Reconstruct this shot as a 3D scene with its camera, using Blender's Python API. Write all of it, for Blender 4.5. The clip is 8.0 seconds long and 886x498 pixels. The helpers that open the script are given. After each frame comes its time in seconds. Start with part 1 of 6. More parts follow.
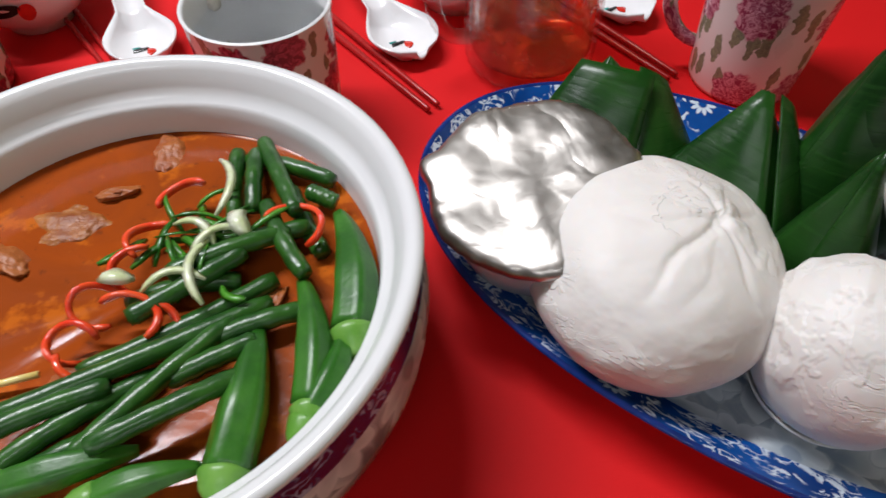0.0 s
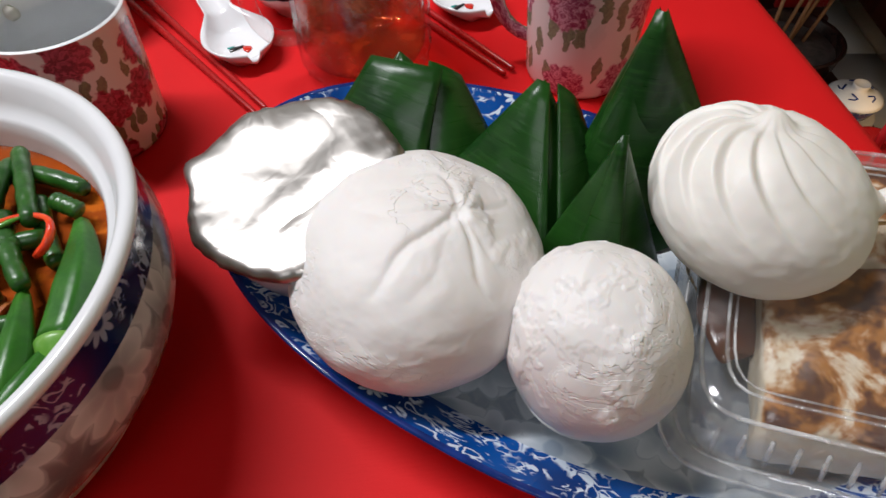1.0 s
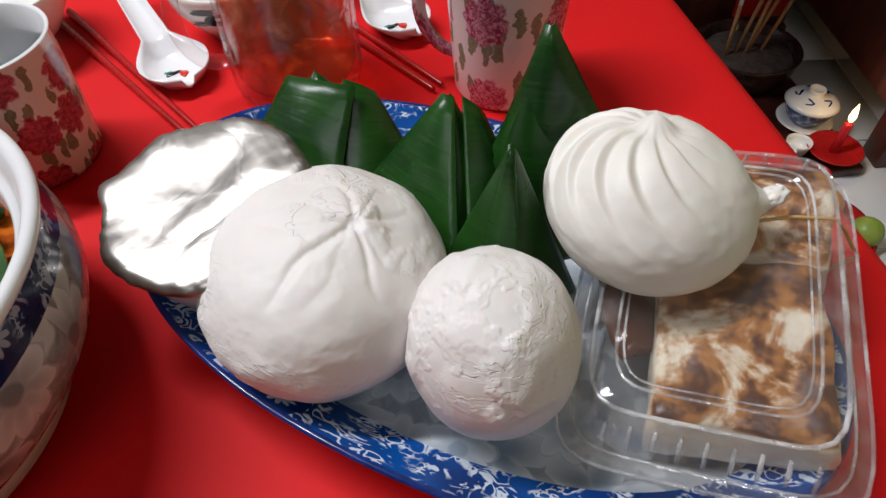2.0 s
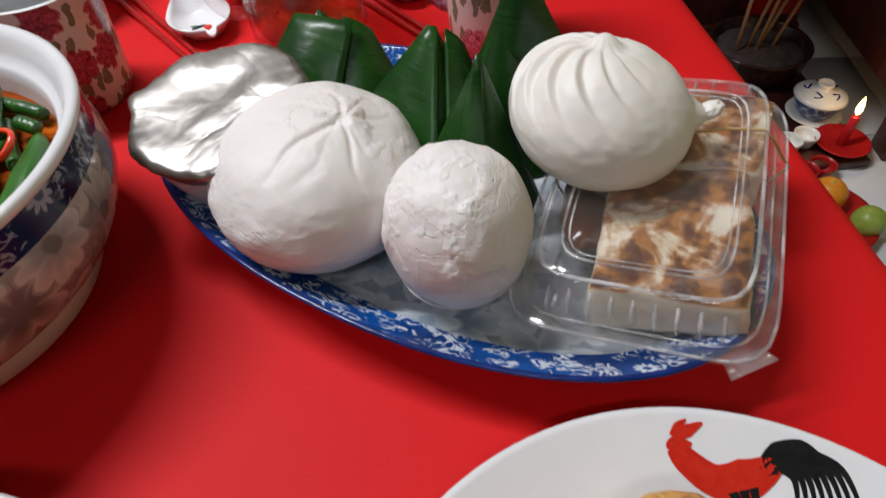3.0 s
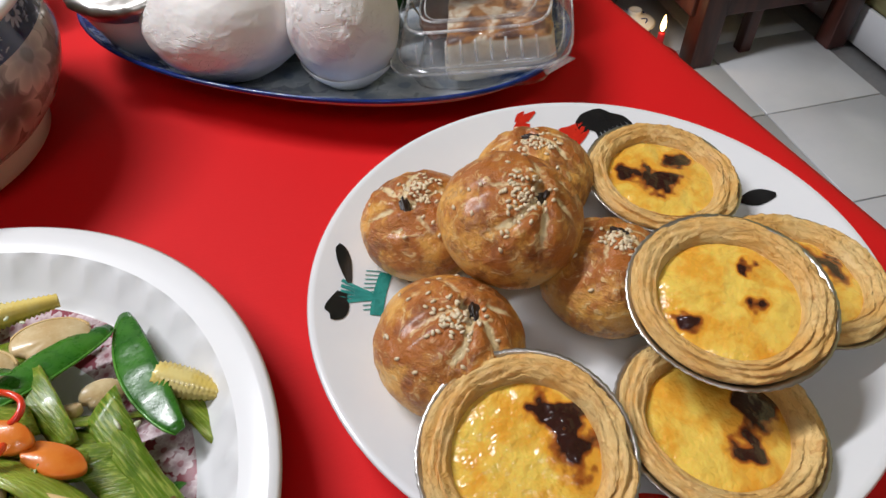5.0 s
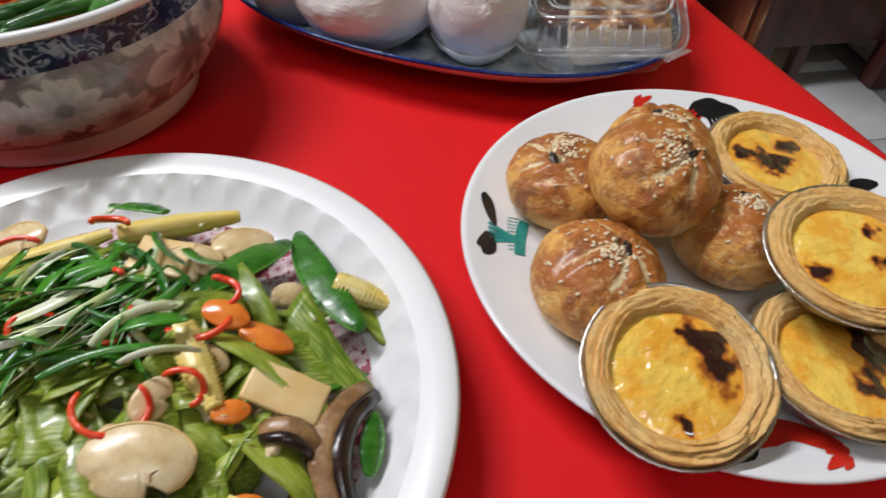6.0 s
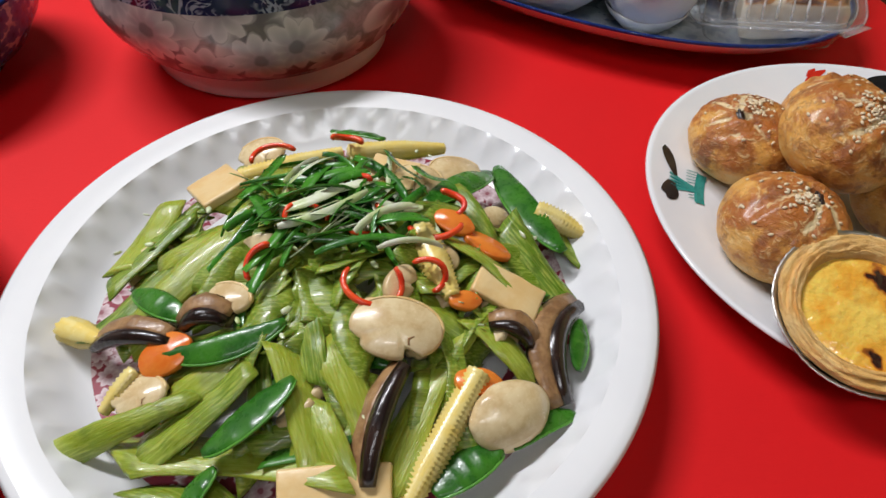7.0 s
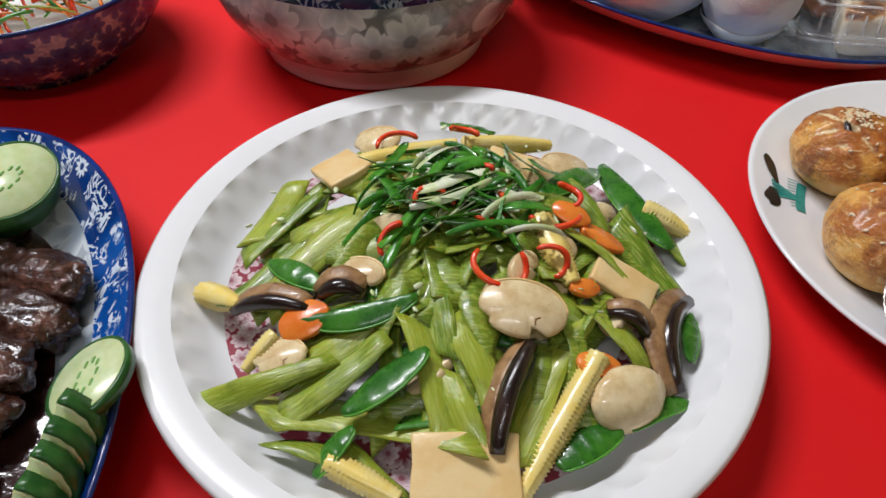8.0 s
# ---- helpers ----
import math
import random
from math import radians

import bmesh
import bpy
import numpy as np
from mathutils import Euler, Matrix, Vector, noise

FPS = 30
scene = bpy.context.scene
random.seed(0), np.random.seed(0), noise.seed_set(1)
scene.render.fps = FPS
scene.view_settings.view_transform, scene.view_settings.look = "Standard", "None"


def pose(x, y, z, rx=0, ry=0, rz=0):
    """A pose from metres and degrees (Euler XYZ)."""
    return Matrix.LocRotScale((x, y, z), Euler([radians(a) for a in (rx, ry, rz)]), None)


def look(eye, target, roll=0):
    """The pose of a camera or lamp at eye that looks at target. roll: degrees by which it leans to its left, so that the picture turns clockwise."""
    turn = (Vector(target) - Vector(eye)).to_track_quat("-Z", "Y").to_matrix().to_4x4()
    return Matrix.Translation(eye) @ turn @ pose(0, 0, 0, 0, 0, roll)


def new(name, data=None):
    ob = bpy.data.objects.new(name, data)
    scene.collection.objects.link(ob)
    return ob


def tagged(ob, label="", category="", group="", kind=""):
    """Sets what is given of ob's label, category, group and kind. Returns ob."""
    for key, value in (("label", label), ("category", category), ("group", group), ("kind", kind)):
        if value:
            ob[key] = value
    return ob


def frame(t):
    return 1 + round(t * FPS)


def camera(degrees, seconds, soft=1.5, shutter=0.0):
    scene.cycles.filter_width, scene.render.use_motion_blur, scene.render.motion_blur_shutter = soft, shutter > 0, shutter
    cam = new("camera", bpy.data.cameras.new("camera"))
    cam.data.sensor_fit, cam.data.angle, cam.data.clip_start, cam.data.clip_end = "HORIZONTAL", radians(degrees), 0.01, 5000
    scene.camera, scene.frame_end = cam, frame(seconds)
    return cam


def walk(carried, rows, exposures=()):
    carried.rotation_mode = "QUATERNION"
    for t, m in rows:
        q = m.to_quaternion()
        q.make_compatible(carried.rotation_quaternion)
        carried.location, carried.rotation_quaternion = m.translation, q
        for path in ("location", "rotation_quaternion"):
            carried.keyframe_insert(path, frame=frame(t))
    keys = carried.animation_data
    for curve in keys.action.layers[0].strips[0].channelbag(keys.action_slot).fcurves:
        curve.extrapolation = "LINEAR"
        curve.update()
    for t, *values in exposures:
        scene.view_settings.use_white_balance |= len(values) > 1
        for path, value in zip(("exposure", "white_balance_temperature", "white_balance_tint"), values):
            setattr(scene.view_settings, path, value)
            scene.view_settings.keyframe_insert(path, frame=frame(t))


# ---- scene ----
cam = camera(68.0, 8.0, 1.5, 0.2)
PATH = [
    (0, (-0.0001, 0.0550, 1.0085), (-0.0281, 0.6705, 0.2208), -0.12),
    (0.5, (0.0625, 0.0604, 1.0053), (0.0310, 0.6821, 0.2228), -1.20),
    (1, (0.1083, 0.0596, 0.9992), (0.0970, 0.6843, 0.2184), -1.30),
    (1.5, (0.1331, 0.0563, 0.9993), (0.1367, 0.6902, 0.2259), -1.48),
    (1.7, (0.1409, 0.0562, 1.0014), (0.1486, 0.6930, 0.2304), -1.92),
    (2.8, (0.1661, -0.0087, 1.0051), (0.1409, 0.6562, 0.2586), -3.28),
    (3, (0.1732, -0.0266, 1.0008), (0.1416, 0.6299, 0.2472), -3.19),
    (3.5, (0.1873, -0.0829, 0.9778), (0.1977, 0.5561, 0.2086), -2.22),
    (4, (0.1717, -0.1412, 0.9763), (0.2450, 0.5021, 0.2142), -2.34),
    (4.5, (0.1596, -0.1942, 0.9793), (0.2883, 0.4539, 0.2287), -2.54),
    (4.7, (0.1521, -0.2080, 0.9809), (0.2890, 0.4429, 0.2342), -2.47),
    (5.8, (0.0901, -0.2444, 0.9898), (0.2262, 0.4147, 0.2502), 0.15),
    (6, (0.0595, -0.2576, 0.9852), (0.1925, 0.4148, 0.2570), 2.08),
    (6.5, (0.0104, -0.2785, 0.9864), (0.0708, 0.3930, 0.2478), 0.79),
    (7, (-0.0139, -0.3012, 0.9876), (0.0109, 0.3735, 0.2499), 0.47),
    (7.5, (-0.0315, -0.3151, 0.9898), (-0.0372, 0.3640, 0.2558), 0.42),
    (8, (-0.0591, -0.3202, 0.9920), (-0.0811, 0.3615, 0.2607), 0.90),
]
walk(cam, [(t, look(eye, target, roll)) for t, eye, target, roll in PATH], [(0.0, -0.52), (1.5, -0.48), (2.8, -0.54), (3.5, -0.38), (4.0, -0.44), (4.5, -0.36), (6.5, -0.36), (8.0, -0.42)])

TOP = 0.70      # table top
FLOOR = 0.05    # room floor

# ---- light ----
world = bpy.data.worlds.new("room_air")
scene.world = world
world.use_nodes = True
world.node_tree.nodes["Background"].inputs[0].default_value = (0.9, 0.95, 1.0, 1)
world.node_tree.nodes["Background"].inputs[1].default_value = 0.008


def area_lamp(name, x, y, z, sx, sy, power, colour, rot=(0, 0, 0)):
    lamp = bpy.data.lights.new(name, "AREA")
    lamp.shape, lamp.size, lamp.size_y, lamp.energy, lamp.color = "RECTANGLE", sx, sy, power, colour
    ob = new(name, lamp)
    ob.matrix_world = pose(x, y, z, *rot)
    return ob


area_lamp("tube_light", -0.90, 0.72, 2.55, 1.2, 0.10, 74.0, (0.945, 0.95, 1.0), (0, -14, 20))
# Added fill lamp, not a tube: lightens the sides the main tube misses.
area_lamp("tube_light", -0.2, -1.15, 2.55, 1.2, 0.12, 12.5, (0.945, 0.955, 1.0), (0, 0, 12))


# ---- node helpers ----
class Nodes:
    """A small builder for node materials."""

    def __init__(self, name):
        self.m = bpy.data.materials.new(name)
        self.m.use_nodes = True
        self.t = self.m.node_tree
        self.b = self.t.nodes["Principled BSDF"]

    def n(self, kind, **inputs):
        node = self.t.nodes.new(kind)
        for k, v in inputs.items():
            self.put(node.inputs[k.replace("_", " ")], v)
        return node

    def put(self, sock, v):
        if isinstance(v, bpy.types.NodeSocket):
            self.t.links.new(v, sock)
        else:
            sock.default_value = v

    def math(self, op, a, b=0.0, c=0.0, clamp=False):
        node = self.t.nodes.new("ShaderNodeMath")
        node.operation, node.use_clamp = op, clamp
        for i, v in enumerate((a, b, c)):
            self.put(node.inputs[i], v)
        return node.outputs[0]

    def vmath(self, op, a, b=(0, 0, 0)):
        node = self.t.nodes.new("ShaderNodeVectorMath")
        node.operation = op
        self.put(node.inputs[0], a)
        self.put(node.inputs[1], b)
        return node.outputs[0]

    def mix(self, f, a, b):
        node = self.t.nodes.new("ShaderNodeMix")
        node.data_type = "RGBA"
        for i, v in ((0, f), (6, a), (7, b)):
            if i > 0 and not isinstance(v, bpy.types.NodeSocket):
                v = (*v, 1)
            self.put(node.inputs[i], v)
        return node.outputs[2]

    def step(self, v, lo, hi):
        node = self.t.nodes.new("ShaderNodeMapRange")
        node.interpolation_type = "SMOOTHSTEP"
        self.put(node.inputs[0], v)
        self.put(node.inputs[1], lo)
        self.put(node.inputs[2], hi)
        return node.outputs[0]

    def obj(self, vary=True):
        """Object coordinates in metres, shifted from object to object."""
        c = self.t.nodes.new("ShaderNodeTexCoord").outputs["Object"]
        if not vary:
            return c
        r = self.t.nodes.new("ShaderNodeObjectInfo").outputs["Random"]
        return self.vmath("ADD", c, self.vmath("MULTIPLY", self.n("ShaderNodeCombineXYZ", X=r, Y=r, Z=r).outputs[0], (7.3, 3.1, 5.7)))

    def uv(self):
        return self.t.nodes.new("ShaderNodeTexCoord").outputs["UV"]

    def noise(self, c, scale, detail=4, rough=0.55, stretch=None, distort=0.0):
        if stretch:
            c = self.vmath("MULTIPLY", c, stretch)
        return self.n("ShaderNodeTexNoise", Vector=c, Scale=scale, Detail=detail, Roughness=rough, Distortion=distort).outputs["Fac"]

    def random(self):
        return self.t.nodes.new("ShaderNodeObjectInfo").outputs["Random"]

    def bump(self, h, strength, dist=0.001):
        node = self.n("ShaderNodeBump", Height=h, Strength=strength, Distance=dist)
        last = self.b.inputs["Normal"].links
        if last:
            self.t.links.new(last[0].from_socket, node.inputs["Normal"])
        self.t.links.new(node.outputs[0], self.b.inputs["Normal"])

    def flower(self, uv, scale, petals, size=0.42, depth=0.14, jitter=0.6):
        """Masks of scattered flowers on a surface: petals, heart, and the place across a petal."""
        p = self.vmath("MULTIPLY", uv, (scale, scale, 0))
        v = self.t.nodes.new("ShaderNodeTexVoronoi")
        v.voronoi_dimensions = "2D"
        self.put(v.inputs["Vector"], p)
        self.put(v.inputs["Scale"], 1.0)
        self.put(v.inputs["Randomness"], jitter)
        d = self.vmath("SUBTRACT", p, v.outputs["Position"])
        s = self.n("ShaderNodeSeparateXYZ", Vector=d)
        a = self.math("ARCTAN2", s.outputs[1], s.outputs[0])
        r = v.outputs["Distance"]
        turn = self.n("ShaderNodeSeparateColor", Color=v.outputs["Color"]).outputs[0]
        w = self.math("COSINE", self.math("ADD", self.math("MULTIPLY", a, float(petals)), self.math("MULTIPLY", turn, 6.28)))
        edge = self.math("ADD", size - depth, self.math("MULTIPLY", self.math("ABSOLUTE", w), depth))
        mask = self.step(self.math("SUBTRACT", edge, r), 0.0, 0.05)
        return mask, self.step(r, 0.13, 0.08), self.math("DIVIDE", r, edge), turn

    def done(self, colour=None, rough=None, **more):
        if colour is not None:
            self.put(self.b.inputs["Base Color"], colour if isinstance(colour, bpy.types.NodeSocket) else (*colour, 1))
        if rough is not None:
            self.put(self.b.inputs["Roughness"], rough)
        for k, v in more.items():
            self.put(self.b.inputs[k.replace("_", " ")], v)
        return self.m


def plain(name, c1, c2, scale=60, rough=0.45, bump=0.2, fine=600, dist=0.0006, lo=0.35, hi=0.65, stretch=None, **more):
    """Two tones in soft patches, with fine grain in the relief and the gloss."""
    k = Nodes(name)
    o = k.obj()
    f = k.noise(o, scale, 5, 0.6, stretch)
    g = k.noise(o, fine, 3, 0.6, stretch)
    col = k.mix(k.step(f, lo, hi), c1, c2)
    col = k.mix(k.math("MULTIPLY", g, 0.12), col, tuple(x * 0.6 for x in c1))
    if bump:
        k.bump(k.math("ADD", f, k.math("MULTIPLY", g, 0.5)), bump, dist)
    return k.done(col, k.math("ADD", rough - 0.06, k.math("MULTIPLY", g, 0.12)), **more)


# ---- materials ----
def fibrous(name, c1, c2, c3):
    """Cooked stalk: tone varies from piece to piece, with fibres along its length."""
    k = Nodes(name)
    o = k.obj()
    f = k.noise(o, 40, 4)
    fib = k.noise(o, 1.0, 3, 0.6, (60, 900, 900))
    col = k.mix(k.step(k.math("ADD", k.math("MULTIPLY", k.random(), 0.5), k.math("MULTIPLY", f, 0.6)), 0.2, 0.85), c1, c2)
    col = k.mix(k.math("MULTIPLY", k.step(fib, 0.46, 0.66), 0.50), col, c3)
    col = k.mix(k.math("MULTIPLY", k.step(k.noise(o, 75, 3), 0.52, 0.70), 0.40), col, tuple(0.45 * x for x in c1))
    k.bump(fib, 0.45, 0.0012)
    k.bump(f, 0.35, 0.0025)
    return k.done(col, k.math("ADD", 0.2, k.math("MULTIPLY", fib, 0.2)), Subsurface_Weight=0.2, Subsurface_Scale=0.005, **WET)


SOFT = dict(Subsurface_Weight=0.15, Subsurface_Scale=0.01, Subsurface_Radius=(1.0, 0.6, 0.4))
WET = dict(Coat_Weight=0.22, Coat_Roughness=0.07)


def cloth_material():
    k = Nodes("red_cloth")
    o = k.obj(False)
    big = k.noise(o, 3.0, 4)
    weave = k.noise(o, 900, 2)
    fibre = k.noise(o, 120, 4, 0.6, (1, 6, 1))
    col = k.mix(k.step(big, 0.3, 0.7), (0.62, 0.007, 0.009), (0.69, 0.009, 0.011))
    col = k.mix(k.math("MULTIPLY", fibre, 0.18), col, (0.50, 0.006, 0.01))
    k.bump(k.math("ADD", k.math("MULTIPLY", weave, 0.6), fibre), 0.18, 0.0006)
    k.bump(k.noise(o, 14, 3), 0.12, 0.004)
    return k.done(col, 0.62, Specular_IOR_Level=0.2)


def glaze(name, c1=(0.77, 0.775, 0.78), c2=(0.74, 0.745, 0.755), rough=0.17):
    k = Nodes(name)
    o = k.obj()
    f = k.noise(o, 25, 4)
    k.bump(k.noise(o, 40, 2), 0.05, 0.001)
    speck = k.step(k.noise(o, 420, 2), 0.74, 0.78)
    col = k.mix(k.step(f, 0.3, 0.7), c1, c2)
    return k.done(k.mix(k.math("MULTIPLY", speck, 0.12), col, (0.45, 0.43, 0.40)), k.math("ADD", rough, k.math("MULTIPLY", f, 0.06)))


def blue_band_material(name, scale=46, deep=(0.003, 0.030, 0.16), mid=(0.006, 0.085, 0.36), pale=(0.70, 0.78, 0.86)):
    """Blue glaze with white scrolls and small flowers."""
    k = Nodes(name)
    uv = k.uv()
    o = k.obj()
    base = k.mix(k.step(k.noise(o, 18, 3), 0.35, 0.65), deep, mid)
    m, heart, across, turn = k.flower(uv, scale, 5, 0.34, 0.16, 0.6)
    some = k.step(turn, 0.90, 0.92)
    line = k.math("ABSOLUTE", k.math("SUBTRACT", k.noise(uv, 80, 1, 0.5, None, 2.2), 0.5))
    scroll = k.math("MULTIPLY", k.step(line, 0.075, 0.035), k.step(k.noise(k.vmath("ADD", uv, (0.7, 0.2, 0)), 60, 2), 0.45, 0.53))
    white = k.math("MAXIMUM", k.math("MULTIPLY", k.math("MULTIPLY", m, some), k.math("SUBTRACT", 1.0, heart)), k.math("MULTIPLY", scroll, k.math("SUBTRACT", 1.0, some)))
    return k.done(k.mix(k.math("MULTIPLY", white, 0.92), base, pale), 0.14)


def grey_flower_material(name, ground, shade, petal, scale=26, petals=5, flat=False):
    """Porcelain with large shaded flowers and leaves."""
    k = Nodes(name)
    uv = k.obj(False) if flat else k.uv()
    ragged = k.n("ShaderNodeTexNoise", Vector=uv, Scale=scale * 3.5, Detail=2.0).outputs["Color"]
    uv = k.vmath("ADD", uv, k.vmath("MULTIPLY", ragged, (0.14 / scale, 0.14 / scale, 0)))
    m, heart, across, turn = k.flower(uv, scale, petals, 0.50, 0.14, 0.95)
    m2, heart2, across2, turn2 = k.flower(k.vmath("ADD", uv, (0.313, 0.127, 0)), scale * 0.8, 3, 0.62, 0.3, 0.9)
    f = k.noise(uv, 90, 4, 0.6, None, 1.5)
    col = k.mix(k.step(f, 0.38, 0.62), ground, tuple(0.55 * a + 0.45 * b for a, b in zip(ground, shade)))
    leaf = k.mix(k.step(across2, 0.2, 0.95), shade, petal)
    col = k.mix(k.math("MULTIPLY", m2, 0.85), col, leaf)
    inner = k.mix(k.step(across, 0.25, 1.0), tuple(0.45 * a + 0.55 * b for a, b in zip(petal, shade)), petal)
    col = k.mix(k.math("MULTIPLY", m, 0.92), col, inner)
    rim = k.math("MULTIPLY", m, k.step(k.math("ABSOLUTE", k.math("SUBTRACT", across, 0.93)), 0.05, 0.01))
    col = k.mix(k.math("MULTIPLY", rim, 0.5), col, shade)
    col = k.mix(k.math("MULTIPLY", heart, 0.7), col, shade)
    return k.done(col, 0.16)


def rose_material(name, ground, rose1, rose2, leaf, scale=24):
    k = Nodes(name)
    uv = k.uv()
    ragged = k.vmath("MULTIPLY", k.n("ShaderNodeTexNoise", Vector=uv, Scale=150.0, Detail=3.0).outputs["Color"], (0.009, 0.009, 0))
    uv = k.vmath("ADD", uv, ragged)
    m, heart, across, turn = k.flower(uv, scale, 4, 0.40, 0.07, 0.55)
    swirl = k.noise(uv, 160, 3, 0.6, None, 2.5)
    some = k.step(turn, 0.25, 0.3)
    rose = k.mix(k.step(swirl, 0.4, 0.6), rose1, rose2)
    lm, lh, la, lt = k.flower(k.vmath("MULTIPLY", k.vmath("ADD", uv, (0.017, 0.011, 0)), (1.9, 0.8, 0)), scale * 2.1, 1, 0.42, 0.12, 0.9)
    leaves = k.math("MULTIPLY", lm, k.step(lt, 0.40, 0.45))
    col = k.mix(k.math("MULTIPLY", leaves, 0.85), ground, k.mix(k.step(swirl, 0.35, 0.65), leaf, tuple(0.5 * x for x in leaf)))
    return k.done(k.mix(k.math("MULTIPLY", k.math("MULTIPLY", m, some), 0.95), col, rose), 0.17)


def bun_material(name, c1, c2, torn=0.60):
    k = Nodes(name)
    o = k.obj()
    f = k.noise(o, 30, 5)
    where = k.step(k.noise(o, 16, 2), 0.50, 0.60)
    skin = k.noise(o, 34, 4, 0.62, (1, 1, 1.8), 0.6)
    flakes = k.math("ADD", k.step(skin, 0.500, 0.512), k.math("ADD", k.step(skin, 0.57, 0.58), k.step(skin, 0.43, 0.44)))
    k.bump(k.math("MULTIPLY", flakes, where), torn, 0.0011)
    k.bump(k.noise(o, 40, 3, 0.5), 0.22, 0.002)
    k.bump(k.noise(o, 260, 3), 0.07, 0.0006)
    return k.done(k.mix(k.step(f, 0.3, 0.7), c1, c2), k.math("ADD", 0.42, k.math("MULTIPLY", f, 0.2)), **SOFT)


def leaf_material():
    k = Nodes("banana_leaf")
    uv = k.uv()
    o = k.obj()
    ribs = k.noise(uv, 1.0, 3, 0.6, (14, 420, 1))
    f = k.noise(o, 22, 4)
    col = k.mix(k.step(f, 0.3, 0.7), (0.004, 0.030, 0.004), (0.014, 0.070, 0.008))
    col = k.mix(k.math("MULTIPLY", k.step(ribs, 0.5, 0.7), 0.28), col, (0.03, 0.12, 0.018))
    col = k.mix(k.math("MULTIPLY", k.step(k.noise(o, 200, 2), 0.70, 0.76), 0.4), col, (0.05, 0.07, 0.02))
    k.bump(ribs, 0.12, 0.0012)
    k.bump(k.noise(o, 30, 3), 0.30, 0.004)
    return k.done(col, k.math("ADD", 0.22, k.math("MULTIPLY", ribs, 0.16)), Specular_IOR_Level=0.40)


def foil_material(name="foil", crinkle=0.6):
    k = Nodes(name)
    o = k.obj()
    v = k.t.nodes.new("ShaderNodeTexVoronoi")
    v.feature = "DISTANCE_TO_EDGE"
    k.put(v.inputs["Vector"], k.vmath("ADD", o, k.vmath("MULTIPLY", k.n("ShaderNodeTexNoise", Vector=o, Scale=45.0).outputs["Color"], (0.02, 0.02, 0.02))))
    k.put(v.inputs["Scale"], 22.0)
    k.bump(k.step(v.outputs["Distance"], 0.0, 0.03), crinkle * 0.10, 0.0006)
    k.bump(k.math("ABSOLUTE", k.math("SUBTRACT", k.noise(o, 24, 2, 0.5, None, 1.2), 0.5)), crinkle * 1.5, 0.004)
    k.bump(k.noise(o, 90, 3, 0.6, None, 0.6), crinkle * 0.25, 0.001)
    return k.done(k.mix(k.noise(o, 50, 3), (0.58, 0.55, 0.51), (0.50, 0.475, 0.44)), k.math("ADD", 0.28, k.math("MULTIPLY", k.noise(o, 90, 3), 0.16)), Metallic=1.0)


def pastry_material():
    k = Nodes("baked_pastry")
    o = k.obj()
    z = k.n("ShaderNodeSeparateXYZ", Vector=k.obj(False)).outputs[2]
    f = k.noise(o, 60, 5, 0.65)
    flake = k.noise(o, 130, 5, 0.7, (1, 1, 2.2), 1.2)
    bake = k.step(k.math("ADD", k.math("MULTIPLY", z, 16.0), k.math("MULTIPLY", f, 2.2)), 0.85, 2.0)
    col = k.mix(k.step(bake, 0.0, 0.55), (0.86, 0.56, 0.20), (0.80, 0.41, 0.085))
    col = k.mix(k.step(bake, 0.5, 1.0), col, (0.44, 0.135, 0.020))
    col = k.mix(k.math("MULTIPLY", k.step(flake, 0.54, 0.64), 0.7), col, (0.84, 0.60, 0.28))
    col = k.mix(k.math("MULTIPLY", k.step(k.noise(o, 70, 5, 0.65), 0.51, 0.64), 0.68), col, (0.22, 0.055, 0.012))
    split = k.n("ShaderNodeAttribute")
    split.attribute_name = "split"
    col = k.mix(k.step(k.math("ADD", split.outputs["Fac"], k.math("MULTIPLY", flake, 0.25)), 0.55, 0.95), col, (0.80, 0.62, 0.34))
    k.bump(f, 0.45, 0.004)
    k.bump(flake, 0.8, 0.0025)
    return k.done(col, k.math("ADD", 0.24, k.math("MULTIPLY", flake, 0.3)), Coat_Weight=0.25, Coat_Roughness=0.2)


def crust_material():
    k = Nodes("tart_crust")
    o = k.obj()
    uv = k.uv()
    layers = k.noise(uv, 1.0, 4, 0.65, (34, 210, 1), 2.6)
    layers = k.math("ADD", k.math("MULTIPLY", layers, 0.55), k.math("MULTIPLY", k.noise(o, 120, 5, 0.7, (1, 1, 1.6), 2.0), 0.45))
    f = k.noise(o, 55, 4)
    col = k.mix(k.step(f, 0.3, 0.7), (0.82, 0.46, 0.13), (0.88, 0.61, 0.25))
    col = k.mix(k.math("MULTIPLY", k.step(layers, 0.50, 0.62), 0.55), col, (0.58, 0.25, 0.055))
    k.bump(layers, 1.0, 0.0035)
    k.bump(k.noise(o, 160, 4), 0.4, 0.0015)
    return k.done(col, 0.42, Coat_Weight=0.1, Coat_Roughness=0.3)


